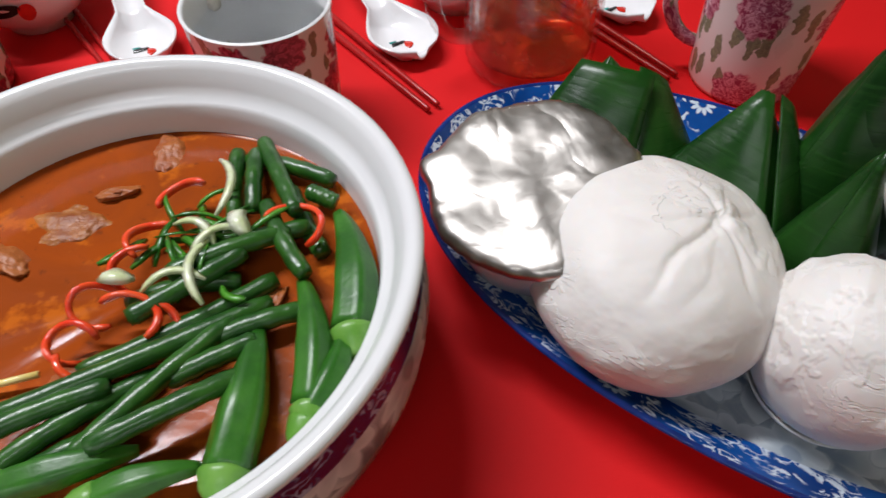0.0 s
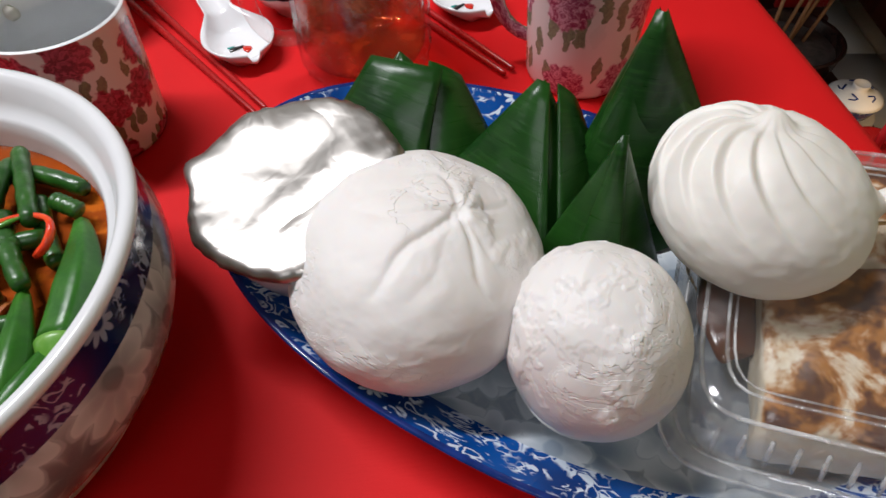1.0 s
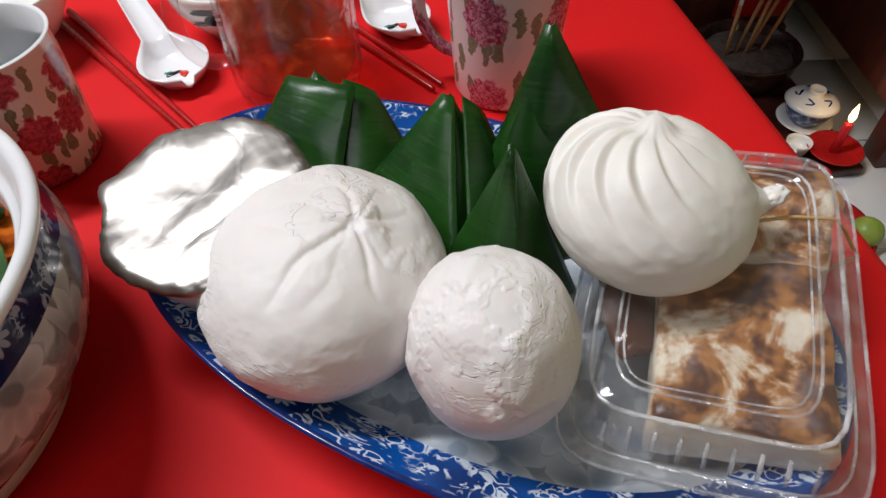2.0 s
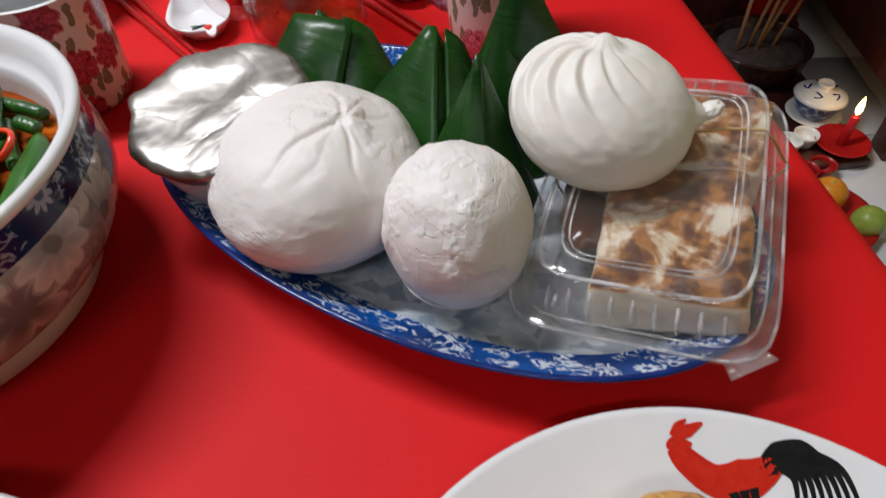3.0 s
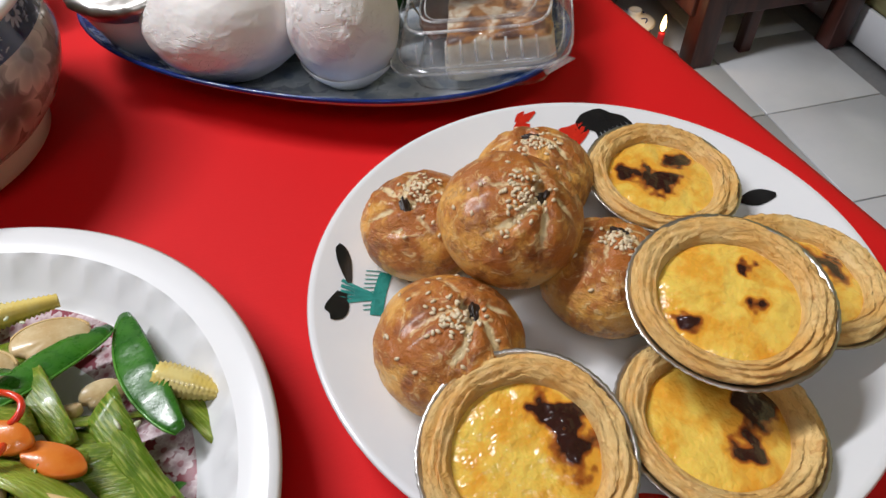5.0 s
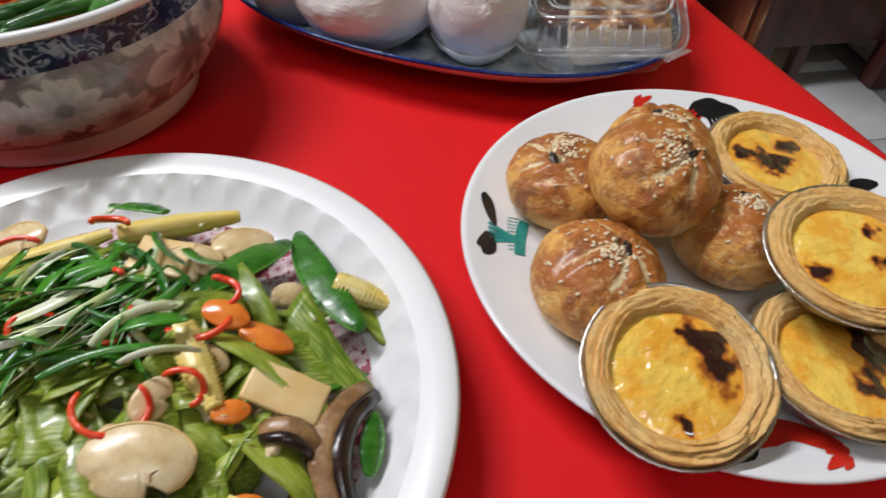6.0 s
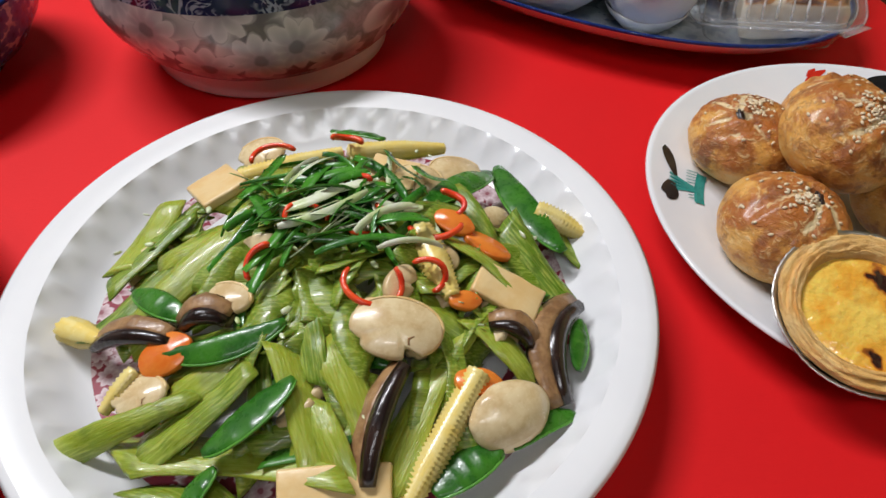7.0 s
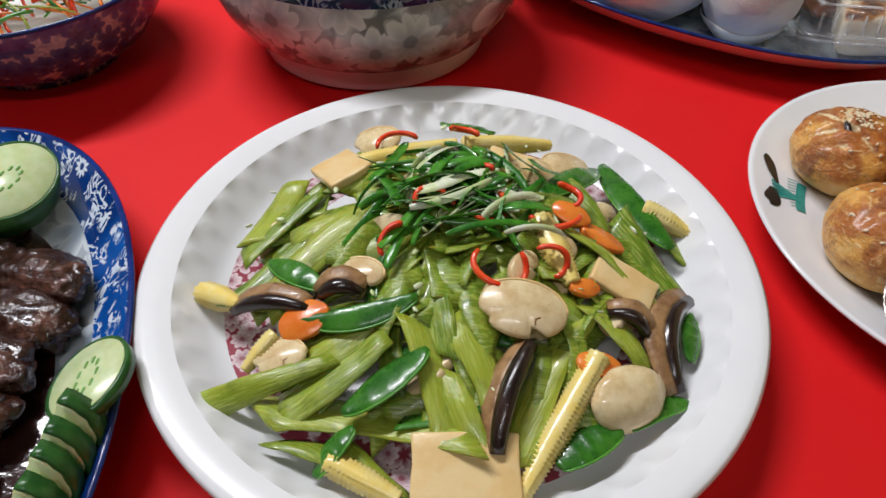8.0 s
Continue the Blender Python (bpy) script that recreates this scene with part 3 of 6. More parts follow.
def table():
    m = pose(0, 0, 0, 0, 0, 8.4)
    t = thing("dining_table", m, "wooden dining table hidden under a red tablecloth", "table")
    part("tabletop", box(1.17, 1.62, 0.028, 0.004, (-0.14, 0.08, TOP - 0.0175)), WOOD, t)
    for x in (-0.66, 0.38):
        for y in (-0.66, 0.82):
            part("leg", box(0.055, 0.055, TOP - 0.0315 - FLOOR, 0.004, (x, y, (TOP - 0.0315 + FLOOR) / 2)), WOOD, t)
    # tablecloth: a sheet with a hem that hangs over the edge, lightly waved
    bm = bmesh.new()
    xs = [-0.748, -0.742, -0.735] + [-0.72 + i * 0.0236 for i in range(49)] + [0.432, 0.440, 0.4465]
    ys = [-0.758, -0.75, -0.74] + [-0.72 + i * 0.0246 for i in range(66)] + [0.89, 0.90, 0.908]

    def sheet(off):
        grid = []
        for i, x in enumerate(xs):
            col = []
            for j, y in enumerate(ys):
                z = TOP + off
                e = min(x - xs[0], xs[-1] - x, y - ys[0], ys[-1] - y)
                if e < 0.013:
                    z -= 0.0035 * ((0.013 - e) / 0.013) ** 2
                z += 0.00025 * noise.noise(Vector((x * 9, y * 9, 3)))
                col.append(bm.verts.new((x, y, z)))
            grid.append(col)
        for a, b in zip(grid, grid[1:]):
            for j in range(len(ys) - 1):
                bm.faces.new((a[j], b[j], b[j + 1], a[j + 1]))
        return grid

    g = sheet(-0.0006)
    edge = [g[i][0] for i in range(len(xs))] + [g[-1][j] for j in range(1, len(ys))] + [g[i][-1] for i in range(len(xs) - 2, -1, -1)] + [g[0][j] for j in range(len(ys) - 2, 0, -1)]
    n = len(edge)
    last = edge
    for d in (0.008, 0.03, 0.08, 0.16, 0.22):
        ring = []
        for k, v in enumerate(edge):
            p, q = edge[k - 1].co, edge[(k + 1) % n].co
            out = (q - p).cross(Vector((0, 0, 1))).normalized()
            w = 0.5 + 0.5 * math.sin(k * 0.35 + 1.3 * math.sin(k * 0.09))
            ring.append(bm.verts.new(v.co + out * (0.0025 + d * 0.10 * w) - Vector((0, 0, d))))
        for k in range(n):
            bm.faces.new((last[k], ring[k], ring[(k + 1) % n], last[(k + 1) % n]))
        last = ring
    single("tablecloth", bm, CLOTH, m, "plain bright red cloth covering the dining table", "tablecloth")


table()


# ---- crockery ----
def serving_platter(x, y, a, b, turn, label, rim=0.035, inside=None):
    """Oval blue and white platter with a patterned band inside its rim."""
    t = thing("serving_platter", pose(x, y, TOP, 0, 0, turn), label, "platter")
    body = [(-0.075, 0.0), (-0.071, 0.0), (-0.069, 0.004), (-0.050, 0.0055), (-0.036, 0.0085), (-0.024, 0.0145), (-0.014, rim - 0.0135), (-0.004, rim - 0.0055), (0.0, rim - 0.0015)]
    part("underside", lathe(body, 128, (a, b), 2.15), PINKWHITE, t)
    part("rim_line", lathe([(0.0, rim - 0.0015), (0.0006, rim + 0.0003), (-0.0008, rim + 0.0012), (-0.0028, rim + 0.0002)], 128, (a, b), 2.15), BLUELINE, t, "dark blue rim line")
    part("rim_band", lathe([(-0.0028, rim + 0.0002), (-0.008, rim - 0.004), (-0.015, rim - 0.010), (-0.025, rim - 0.0170)], 128, (a, b), 2.15), BLUEBAND, t, "blue band with white scrolls and flowers")
    well = [(-0.025, rim - 0.0170), (-0.030, 0.0150), (-0.036, 0.0125), (-0.046, 0.0105), (-0.06, 0.0095), (-0.08, 0.009)]
    bm = lathe(well, 128, (a, b), 2.15)
    bm.verts.ensure_lookup_table()
    bm.faces.new(bm.verts[-128:])
    part("well", bm, inside or PALEFLOWER, t, "pale grey glazed well with faint flowers")
    return t


serving_platter(0.1546, 0.268, 0.196, 0.115, -30.8, "oval blue and white porcelain platter holding buns and leaf parcels")


def rooster_plate():
    x, y, r, h = 0.262, -0.029, 0.1448, 0.026
    t = thing("dinner_plate", pose(x, y, TOP), "large white plate with red and black painted motifs, holding pastries", "plate")
    prof = [(0.0, 0.003), (0.076, 0.003), (0.078, 0.0), (0.082, 0.0), (0.085, 0.004), (0.11, 0.011), (0.135, 0.021), (r - 0.001, h - 0.002), (r, h - 0.0005), (r - 0.0012, h + 0.0006),
            (r - 0.004, h - 0.0005), (0.125, 0.0195), (0.105, 0.0125), (0.09, 0.0095), (0.07, 0.0085), (0.0, 0.0085)]
    dish = part("dish", lathe(prof, 128), WHITE, t)

    def on(rad, ang):
        p = Vector((rad * math.cos(ang), rad * math.sin(ang), 0))
        pts = prof[9:]
        for (r0, z0), (r1, z1) in zip(pts, pts[1:]):
            if r1 <= rad <= r0:
                p.z = z0 + (z1 - z0) * (r0 - rad) / (r0 - r1 + 1e-9)
        p.z += 0.0005
        return p

    def stroke(name, mat, line, label, steps=14):
        """A painted stroke on the glaze: line(u) gives radius, angle in degrees and half width."""
        bm = bmesh.new()
        pairs = []
        for i in range(steps + 1):
            u = i / steps
            r0, a0, w = line(u)
            r1, a1, _ = line(min(1.0, u + 0.01))
            if u == 1.0:
                rq, aq, _ = line(0.99)
                dx, dy = r0 - rq, math.radians(a0 - aq) * r0
            else:
                dx, dy = r1 - r0, math.radians(a1 - a0) * r0
            k = math.hypot(dx, dy) + 1e-9
            nr, na = -dy / k, dx / k
            row = []
            for s in (-1, 1):
                row.append(bm.verts.new(on(r0 + s * nr * w, math.radians(a0) + s * na * w / r0)))
            pairs.append(row)
        for p, q in zip(pairs, pairs[1:]):
            bm.faces.new((p[0], q[0], q[1], p[1]))
        part(name, bm, mat, dish, label)

    def paint(name, mat, pts, widths, label, turned=0.0):
        """A painted stroke through plan points, with a half width at each."""
        c, s = math.cos(math.radians(turned)), math.sin(math.radians(turned))
        n, m = len(pts), 8
        bm = bmesh.new()
        path = []
        for i in range(n - 1):
            p0, p1, p2, p3 = (Vector(pts[max(0, min(n - 1, i + d))]) for d in (-1, 0, 1, 2))
            for j in range(m + (i == n - 2)):
                u = j / m
                path.append((0.5 * (2 * p1 + (p2 - p0) * u + (2 * p0 - 5 * p1 + 4 * p2 - p3) * u * u + (3 * p1 - p0 - 3 * p2 + p3) * u ** 3), widths[i] * (1 - u) + widths[i + 1] * u))
        rows = []
        for i, (p, w) in enumerate(path):
            d = (path[min(i + 1, len(path) - 1)][0] - path[max(i - 1, 0)][0]).normalized()
            row = []
            for k in (-1, -0.33, 0.33, 1):
                q = p + Vector((-d.y, d.x)) * (w * k)
                q = Vector((q.x * c - q.y * s, q.x * s + q.y * c))
                row.append(bm.verts.new(on(min(q.length, 0.1405), math.atan2(q.y, q.x))))
            rows.append(row)
        for p, q in zip(rows, rows[1:]):
            for k in range(3):
                bm.faces.new((p[k], q[k], q[k + 1], p[k + 1]))
        part(name, bm, mat, dish, label)

    def motif(turned):
        """A painted cockerel: red head, comb and body, black sickle tail and thigh."""
        for pts, ws in (([(0.0025, 0.128), (0.007, 0.122), (0.018, 0.114), (0.031, 0.114), (0.044, 0.119)], [0.0040, 0.0056, 0.0066, 0.0085, 0.0040]), ([(-0.001, 0.1275), (0.003, 0.1285), (0.009, 0.126)], [0.0006, 0.0038, 0.0034]),
                        ([(0.003, 0.1315), (0.009, 0.1340), (0.016, 0.1370)], [0.0016, 0.0028, 0.0005]), ([(0.002, 0.1320), (0.005, 0.1360), (0.009, 0.1385)], [0.0014, 0.0018, 0.0004])):
            paint("red_motif", RED_PAINT, pts, ws, "red painted body and comb", turned)
        paint("black_motif", BLACK_PAINT, [(0.038, 0.117), (0.046, 0.1215), (0.055, 0.1225), (0.063, 0.1185)], [0.0030, 0.0066, 0.0058, 0.0016], "black painted tail", turned)
        for k in range(8):
            u = k / 7
            paint("black_motif", BLACK_PAINT, [(0.046 + 0.012 * u, 0.1175 + 0.0060 * u), (0.050 + 0.0185 * u, 0.1135 + 0.0030 * u), (0.050 + 0.0225 * u, 0.1065 - 0.0015 * u), (0.048 + 0.0235 * u, 0.1020 - 0.0060 * u)], [0.0016, 0.0014, 0.0009, 0.0003], "black painted tail feather", turned)
        paint("black_motif", BLACK_PAINT, [(0.029, 0.110), (0.031, 0.099), (0.036, 0.090)], [0.0068, 0.0040, 0.0022], "black painted thigh", turned)
        paint("black_motif", BLACK_PAINT, [(0.0018, 0.1285), (0.0030, 0.1288)], [0.0007, 0.0007], "black painted eye", turned)

    motif(0)
    motif(180)
    for a in (28, 14):
        stroke("leaf_motif", BLACK_PAINT, lambda u, a=a: (0.128 - 0.016 * u, a + 5 * u, 0.0055 * math.sin(math.pi * (0.08 + 0.85 * u))), "black green painted leaf")
    stroke("leaf_motif", BLACK_PAINT, lambda u: (0.135 - 0.010 * u, 156 + 10 * u ** 1.5, 0.0036 * math.sin(math.pi * (0.15 + 0.75 * u))), "black green painted leaf")
    stroke("leaf_motif", BLACK_PAINT, lambda u: (0.134 - 0.006 * u, 176 - 7 * u * u, 0.0056 * math.sin(math.pi * (0.1 + 0.75 * u))), "black green painted leaf", 10)
    for k in range(5):
        stroke("teal_motif", TEAL_PAINT, lambda u, k=k: (0.129 - 0.020 * u, 172 - 1.6 * k * (1 - u) - 3 * u, 0.0011), "teal painted stroke", 6)
    for k in range(3):
        stroke("teal_motif", TEAL_PAINT, lambda u, k=k: (0.110 - 0.002 * k + 0.004 * u, 160 + 15 * u, 0.0009 + 0.0003 * k), "teal painted stroke", 8)
    for k in range(10):
        stroke("teal_motif", TEAL_PAINT, lambda u, k=k: (0.111 + 0.007 * u, 160 + 1.4 * k + u, 0.0003), "teal painted stroke", 3)


rooster_plate()


def vegetable_plate():
    x, y, r, h = -0.062, -0.082, 0.1633, 0.031
    t = thing("vegetable_plate", pose(x, y, TOP), "wide white scalloped plate heaped with stir-fried vegetables", "plate")
    prof = [(0.0, 0.003), (0.084, 0.003), (0.086, 0.0), (0.091, 0.0), (0.094, 0.005), (0.118, 0.0085), (0.136, 0.0125), (0.155, h - 0.0065), (r - 0.001, h - 0.002), (r, h - 0.0003), (r - 0.002, h + 0.0012), (r - 0.006, h + 0.0012), (0.150, h - 0.0002), (0.1455, h - 0.0012)]
    part("dish", lathe(prof, 144), WHITE, t)
    n = 42

    def scallop(a, i):
        s = abs(math.sin(a * n / 2))
        k = (0.0, 1.0, 0.4, 0.06, 0.0, 0.0)[min(i, 5)]
        return (s - 0.6) * 0.0036 * k, (s - 0.6) * 0.0006 * k

    part("scalloped_wall", lathe([(0.1455, h - 0.0012), (0.1432, h - 0.0030), (0.1385, 0.0225), (0.132, 0.0165), (0.128, 0.0130), (0.1235, 0.0114)], 480, wobble=scallop), WHITE, t, "white wall of small scallops")
    part("well_border", lathe([(0.1235, 0.0114), (0.112, 0.0100), (0.098, 0.0092)], 144), PINKLACE, t, "dark pink border with white lace pattern")
    part("well", lathe([(0.098, 0.0092), (0.06, 0.0085), (0.0, 0.0085)], 144), WHITE, t)


vegetable_plate()


def curry_bowl():
    x, y, r, h = -0.139, 0.209, 0.1244, 0.107
    t = thing("serving_bowl", pose(x, y, TOP), "deep porcelain bowl with grey flowers and navy band, full of curry", "bowl")
    part("foot", lathe([(0.080, 0.006), (0.083, 0.0), (0.090, 0.0), (0.0945, 0.003), (0.0945, 0.012), (0.093, 0.018)], 128), PINKWHITE, t)
    part("belly", lathe([(0.093, 0.018), (0.103, 0.023), (0.1125, 0.033), (0.1205, 0.046), (0.1248, 0.058), (0.1258, 0.068), (0.1243, 0.078), (0.1232, 0.083)], 128), GREYFLOWER, t, "grey and white printed flowers")
    part("band", lathe([(0.1232, 0.083), (0.1222, 0.088), (0.1218, 0.096), (0.1212, h - 0.0065)], 128), NAVYBAND, t, "navy band with pale scrolls")
    rim = [(0.1212, h - 0.0065), (0.1235, h - 0.0055), (r, h - 0.003), (r - 0.0005, h - 0.0006), (r - 0.003, h + 0.0004), (r - 0.006, h - 0.0005), (r - 0.0085, h - 0.004), (0.1125, 0.096), (0.1105, 0.0905),
           (0.1075, 0.0895), (0.1060, 0.0875), (0.1050, 0.080), (0.1035, 0.066), (0.098, 0.05), (0.07, 0.03), (0.0, 0.026)]
    part("lining", lathe(rim, 128), WHITE, t, "white glazed rim with an inner ledge")
    bm = lathe([(0.1041, 0.0725), (0.1030, 0.0719), (0.100, 0.0717), (0.085, 0.0717), (0.06, 0.0717), (0.03, 0.0717), (0.0, 0.0717)], 96,
               wobble=lambda a, i: (0, 0.0011 * noise.noise(Vector((math.cos(a) * 4 + i, math.sin(a) * 4, 0))) if 1 < i < 6 else 0))
    single("curry", bm, CURRY, pose(x, y, TOP), "thick orange-brown curry gravy with an oily sheen", "curry")


curry_bowl()
CURRY_AT = Vector((-0.139, 0.209, TOP + 0.0725))


# ---- buns ----
def crease_field(creases):
    """creases: (start, end, depth, width) on the unit ball; a groove with a lip beside it."""
    rows = [(Vector(a).normalized(), Vector(b).normalized(), d, w) for a, b, d, w in creases]

    def f(p):
        out = 0.0
        for a, b, d, w in rows:
            u = max(0.0, min(1.0, (p - a).dot(b - a) / (b - a).length_squared))
            q = a.lerp(b, u).normalized()
            side = (p - q).dot(q.cross(b - a).normalized())
            dist = (p - q).length
            fade = 1.0 - 0.7 * u
            out += fade * d * (-math.exp(-(dist / w) ** 2) + 0.45 * math.exp(-((side - 1.6 * w) / (1.2 * w)) ** 2 - (max(0, dist - 2.2 * w) / w) ** 2))
        return out

    return f


def gathered(centre, rays):
    """Folds that run out from a gathered point: each a narrow crack with a low lip on one side."""
    c = Vector(centre).normalized()
    e1 = (Vector((1, 0, 0)) - c * c.x).normalized()
    e2 = c.cross(e1)

    def f(d):
        th = math.acos(max(-1.0, min(1.0, d.dot(c))))
        ph = math.atan2(d.dot(e2), d.dot(e1))
        out = 0.0
        for a, reach, depth, w, bend in rays:
            if th > reach:
                continue
            q = (ph - a - bend * th - 0.06 * math.sin(th * 9 + a * 5) + math.pi) % (2 * math.pi) - math.pi
            s = q * math.sin(min(th, 1.57))
            fade = (1 - th / reach) ** 0.8 * min(1.0, th / 0.05)
            out += depth * fade * (-math.exp(-(s / w) ** 2) + (0.30 * math.exp(-(s / (6 * w)) ** 2) if s > 0 else 0.0))
        return out

    return f


def terraces(d, scale, off, edge=0.012):
    """Thin torn skin: flat patches with sharp edges."""
    q = noise.noise(d * scale + off) + 0.5 * noise.noise(d * scale * 2.6 + off) + 0.22 * noise.noise(d * scale * 6.5)
    return sum(max(0.0, min(1.0, (q - lim) / edge)) for lim in (-0.12, 0.10, 0.30))


def big_bun():
    turn = math.radians
    rays = [(turn(222), 0.95, 0.060, 0.042, 0.10), (turn(190), 0.85, 0.034, 0.050, -0.20), (turn(288), 0.85, 0.046, 0.026, 0.25), (turn(318), 0.60, 0.030, 0.022, -0.3), (turn(100), 0.45, 0.045, 0.030, 0.4),
            (turn(60), 0.50, 0.026, 0.020, 0.1), (turn(20), 0.55, 0.026, 0.030, 0.2), (turn(150), 0.70, 0.024, 0.045, 0.3), (turn(255), 0.95, 0.026, 0.060, -0.1), (turn(345), 0.45, 0.022, 0.018, 0.5)]
    cr = gathered((0.33, -0.04, 0.94), rays)

    def dent(d):
        n = 0.026 * noise.noise(d * 2.1 + Vector((3, 1, 7))) + 0.008 * noise.noise(d * 6.0) + 0.002 * noise.noise(d * 17)
        near = math.exp(-((d - Vector((0.55, -0.10, 0.82))).length / 0.55) ** 2) + 0.35 * math.exp(-((d - Vector((-0.45, -0.80, 0.3))).length / 0.45) ** 2)
        return 1.0 + n + cr(d) + 0.0075 * near * terraces(d, 3.4, Vector((5, 2, 0)))

    t = thing("steamed_bun", pose(0.092, 0.248, TOP + 0.010), "big white steamed bun with a cracked gathered top, on paper", "bun")
    part("dough", moved(ball(0.0605, 7, (0.99, 1.06, 0.70), dent), pose(0, 0, 0.0420)), BUN_WHITE, t)
    bm = lathe([(0.0, 0.0), (0.030, 0.0004), (0.040, 0.0075), (0.047, 0.0160), (0.0466, 0.0164), (0.0395, 0.0085), (0.029, 0.0012), (0.0, 0.0008)], 48,
               wobble=lambda a, i: (0.0006 * math.sin(a * 24), 0.002 * math.sin(a * 5 + 1) if i in (3, 4) else 0))
    part("paper", bm, PAPER, t, "thin white baking paper")


def small_bun():
    def dent(d):
        n = 0.020 * noise.noise(d * 2.3 + Vector((9, 4, 1))) + 0.005 * noise.noise(d * 7)
        near = max(0.0, min(1.0, (0.50 - d.x) * 2.5)) * max(0.0, min(1.0, (d.z + 0.15) * 3)) * (0.4 + 0.6 * max(0.0, min(1.0, 0.5 + 2.5 * noise.noise(d * 2.6 + Vector((1, 7, 2))))))
        return 1.0 + n + 0.0125 * near * terraces(d, 2.1, Vector((2, 2, 5)), 0.02)

    t = thing("steamed_bun", pose(0.1705, 0.205, TOP + 0.011), "small smooth white steamed bun with a flaking skin", "bun")
    part("dough", moved(ball(0.0395, 7, (0.98, 1.05, 1.12), dent), pose(0, 0, 0.0425)), BUN_WHITE, t)
    part("paper", lathe([(0.0, 0.0), (0.020, 0.0), (0.031, 0.011), (0.0345, 0.017), (0.0340, 0.0173), (0.030, 0.0125), (0.019, 0.0008), (0.0, 0.0008)], 40,
         wobble=lambda a, i: (0.0004 * math.sin(a * 20), 0.001 * math.sin(a * 4) if i in (3, 4) else 0)), PAPER, t, "thin white baking paper")


def pleated_bun():
    """Pleats run from the gathered top and curve round the side."""
    top = Vector((-0.10, 0.42, 0.90)).normalized()
    e1 = top.orthogonal().normalized()
    e2 = top.cross(e1)

    def dent(d):
        c = max(-1.0, min(1.0, d.dot(top)))
        th = math.acos(c)
        ph = math.atan2(d.dot(e2), d.dot(e1)) - 0.10 * th - 0.32 * th * th
        w = (ph / (2 * math.pi) * 14) % 1.0
        ridge = (w ** 0.75) * math.exp(-max(0, w - 0.74) ** 2 / 0.012)
        env = math.exp(-((th - 0.78) / 0.46) ** 2) * (0.04 + 0.96 * max(0.0, min(1.0, 0.45 - 1.5 * d.x)))
        knob = 0.085 * math.exp(-(th / 0.12) ** 2) - 0.05 * math.exp(-((th - 0.24) / 0.12) ** 2)
        n = 0.02 * noise.noise(d * 2.2 + Vector((1, 8, 3))) + 0.006 * noise.noise(d * 8)
        tip = 0.16 * math.exp(-((d - Vector((0.97, -0.02, 0.22))).length / 0.16) ** 2)
        return 1.0 + n + 0.125 * env * (ridge - 0.45) + knob + tip

    t = thing("pleated_bun", pose(0.243, 0.268, TOP + 0.045, 6, 10, 0), "cream white steamed bun with curved pleats, resting on a plastic box", "bun")
    part("dough", moved(ball(0.0505, 7, (1.0, 0.97, 0.68), dent), pose(0, 0, 0.0335)), BUN_CREAM, t)
    part("dough_tip", moved(ball(0.0068, 4, (1.25, 0.8, 0.62), lambda d: 1 + 0.22 * noise.noise(d * 3)), pose(0.0570, 0.000, 0.0430, 0, -38, 8)), BUN_CREAM, t, "small torn dough tip")


big_bun()
small_bun()
pleated_bun()


# ---- leaf parcels ----
def pyramid(base, apex, bulge=0.06, n=12, seed=0.0):
    """A folded parcel: flat sides, slightly swollen, from the base corners to the apex."""
    bm = bmesh.new()
    uvl = bm.loops.layers.uv.new("UVMap")
    base = [Vector(p) for p in base]
    apex = Vector(apex)
    mid = sum(base, Vector()) / len(base)
    for k, a in enumerate(base):
        b = base[(k + 1) % len(base)]
        nor = (b - a).cross(apex - a).normalized()
        if nor.dot((a + b) / 2 - mid) < 0:
            nor = -nor
        rows = []
        for i in range(n + 1):
            u = i / n
            row = []
            for j in range(n + 1):
                v = j / n
                p = a.lerp(b, v).lerp(apex, u)
                s = math.sin(math.pi * v) * (1 - u) * (0.35 + u)
                p = p + nor * ((b - a).length * bulge * s * 1.6 + 0.0012 * noise.noise(p * 60 + Vector((seed, k, 0))) * math.sin(math.pi * v))
                row.append((bm.verts.new(p), (v * (1 - u) * (b - a).length + 0.11 * k, u * (apex - (a + b) / 2).length)))
            rows.append(row)
        for r0, r1 in zip(rows, rows[1:]):
            for j in range(n):
                f = bm.faces.new((r0[j][0], r0[j + 1][0], r1[j + 1][0], r1[j][0]))
                for l, q in zip(f.loops, (r0[j], r0[j + 1], r1[j + 1], r1[j])):
                    l[uvl].uv = q[1]
    bmesh.ops.remove_doubles(bm, verts=bm.verts, dist=0.0002)
    return bm


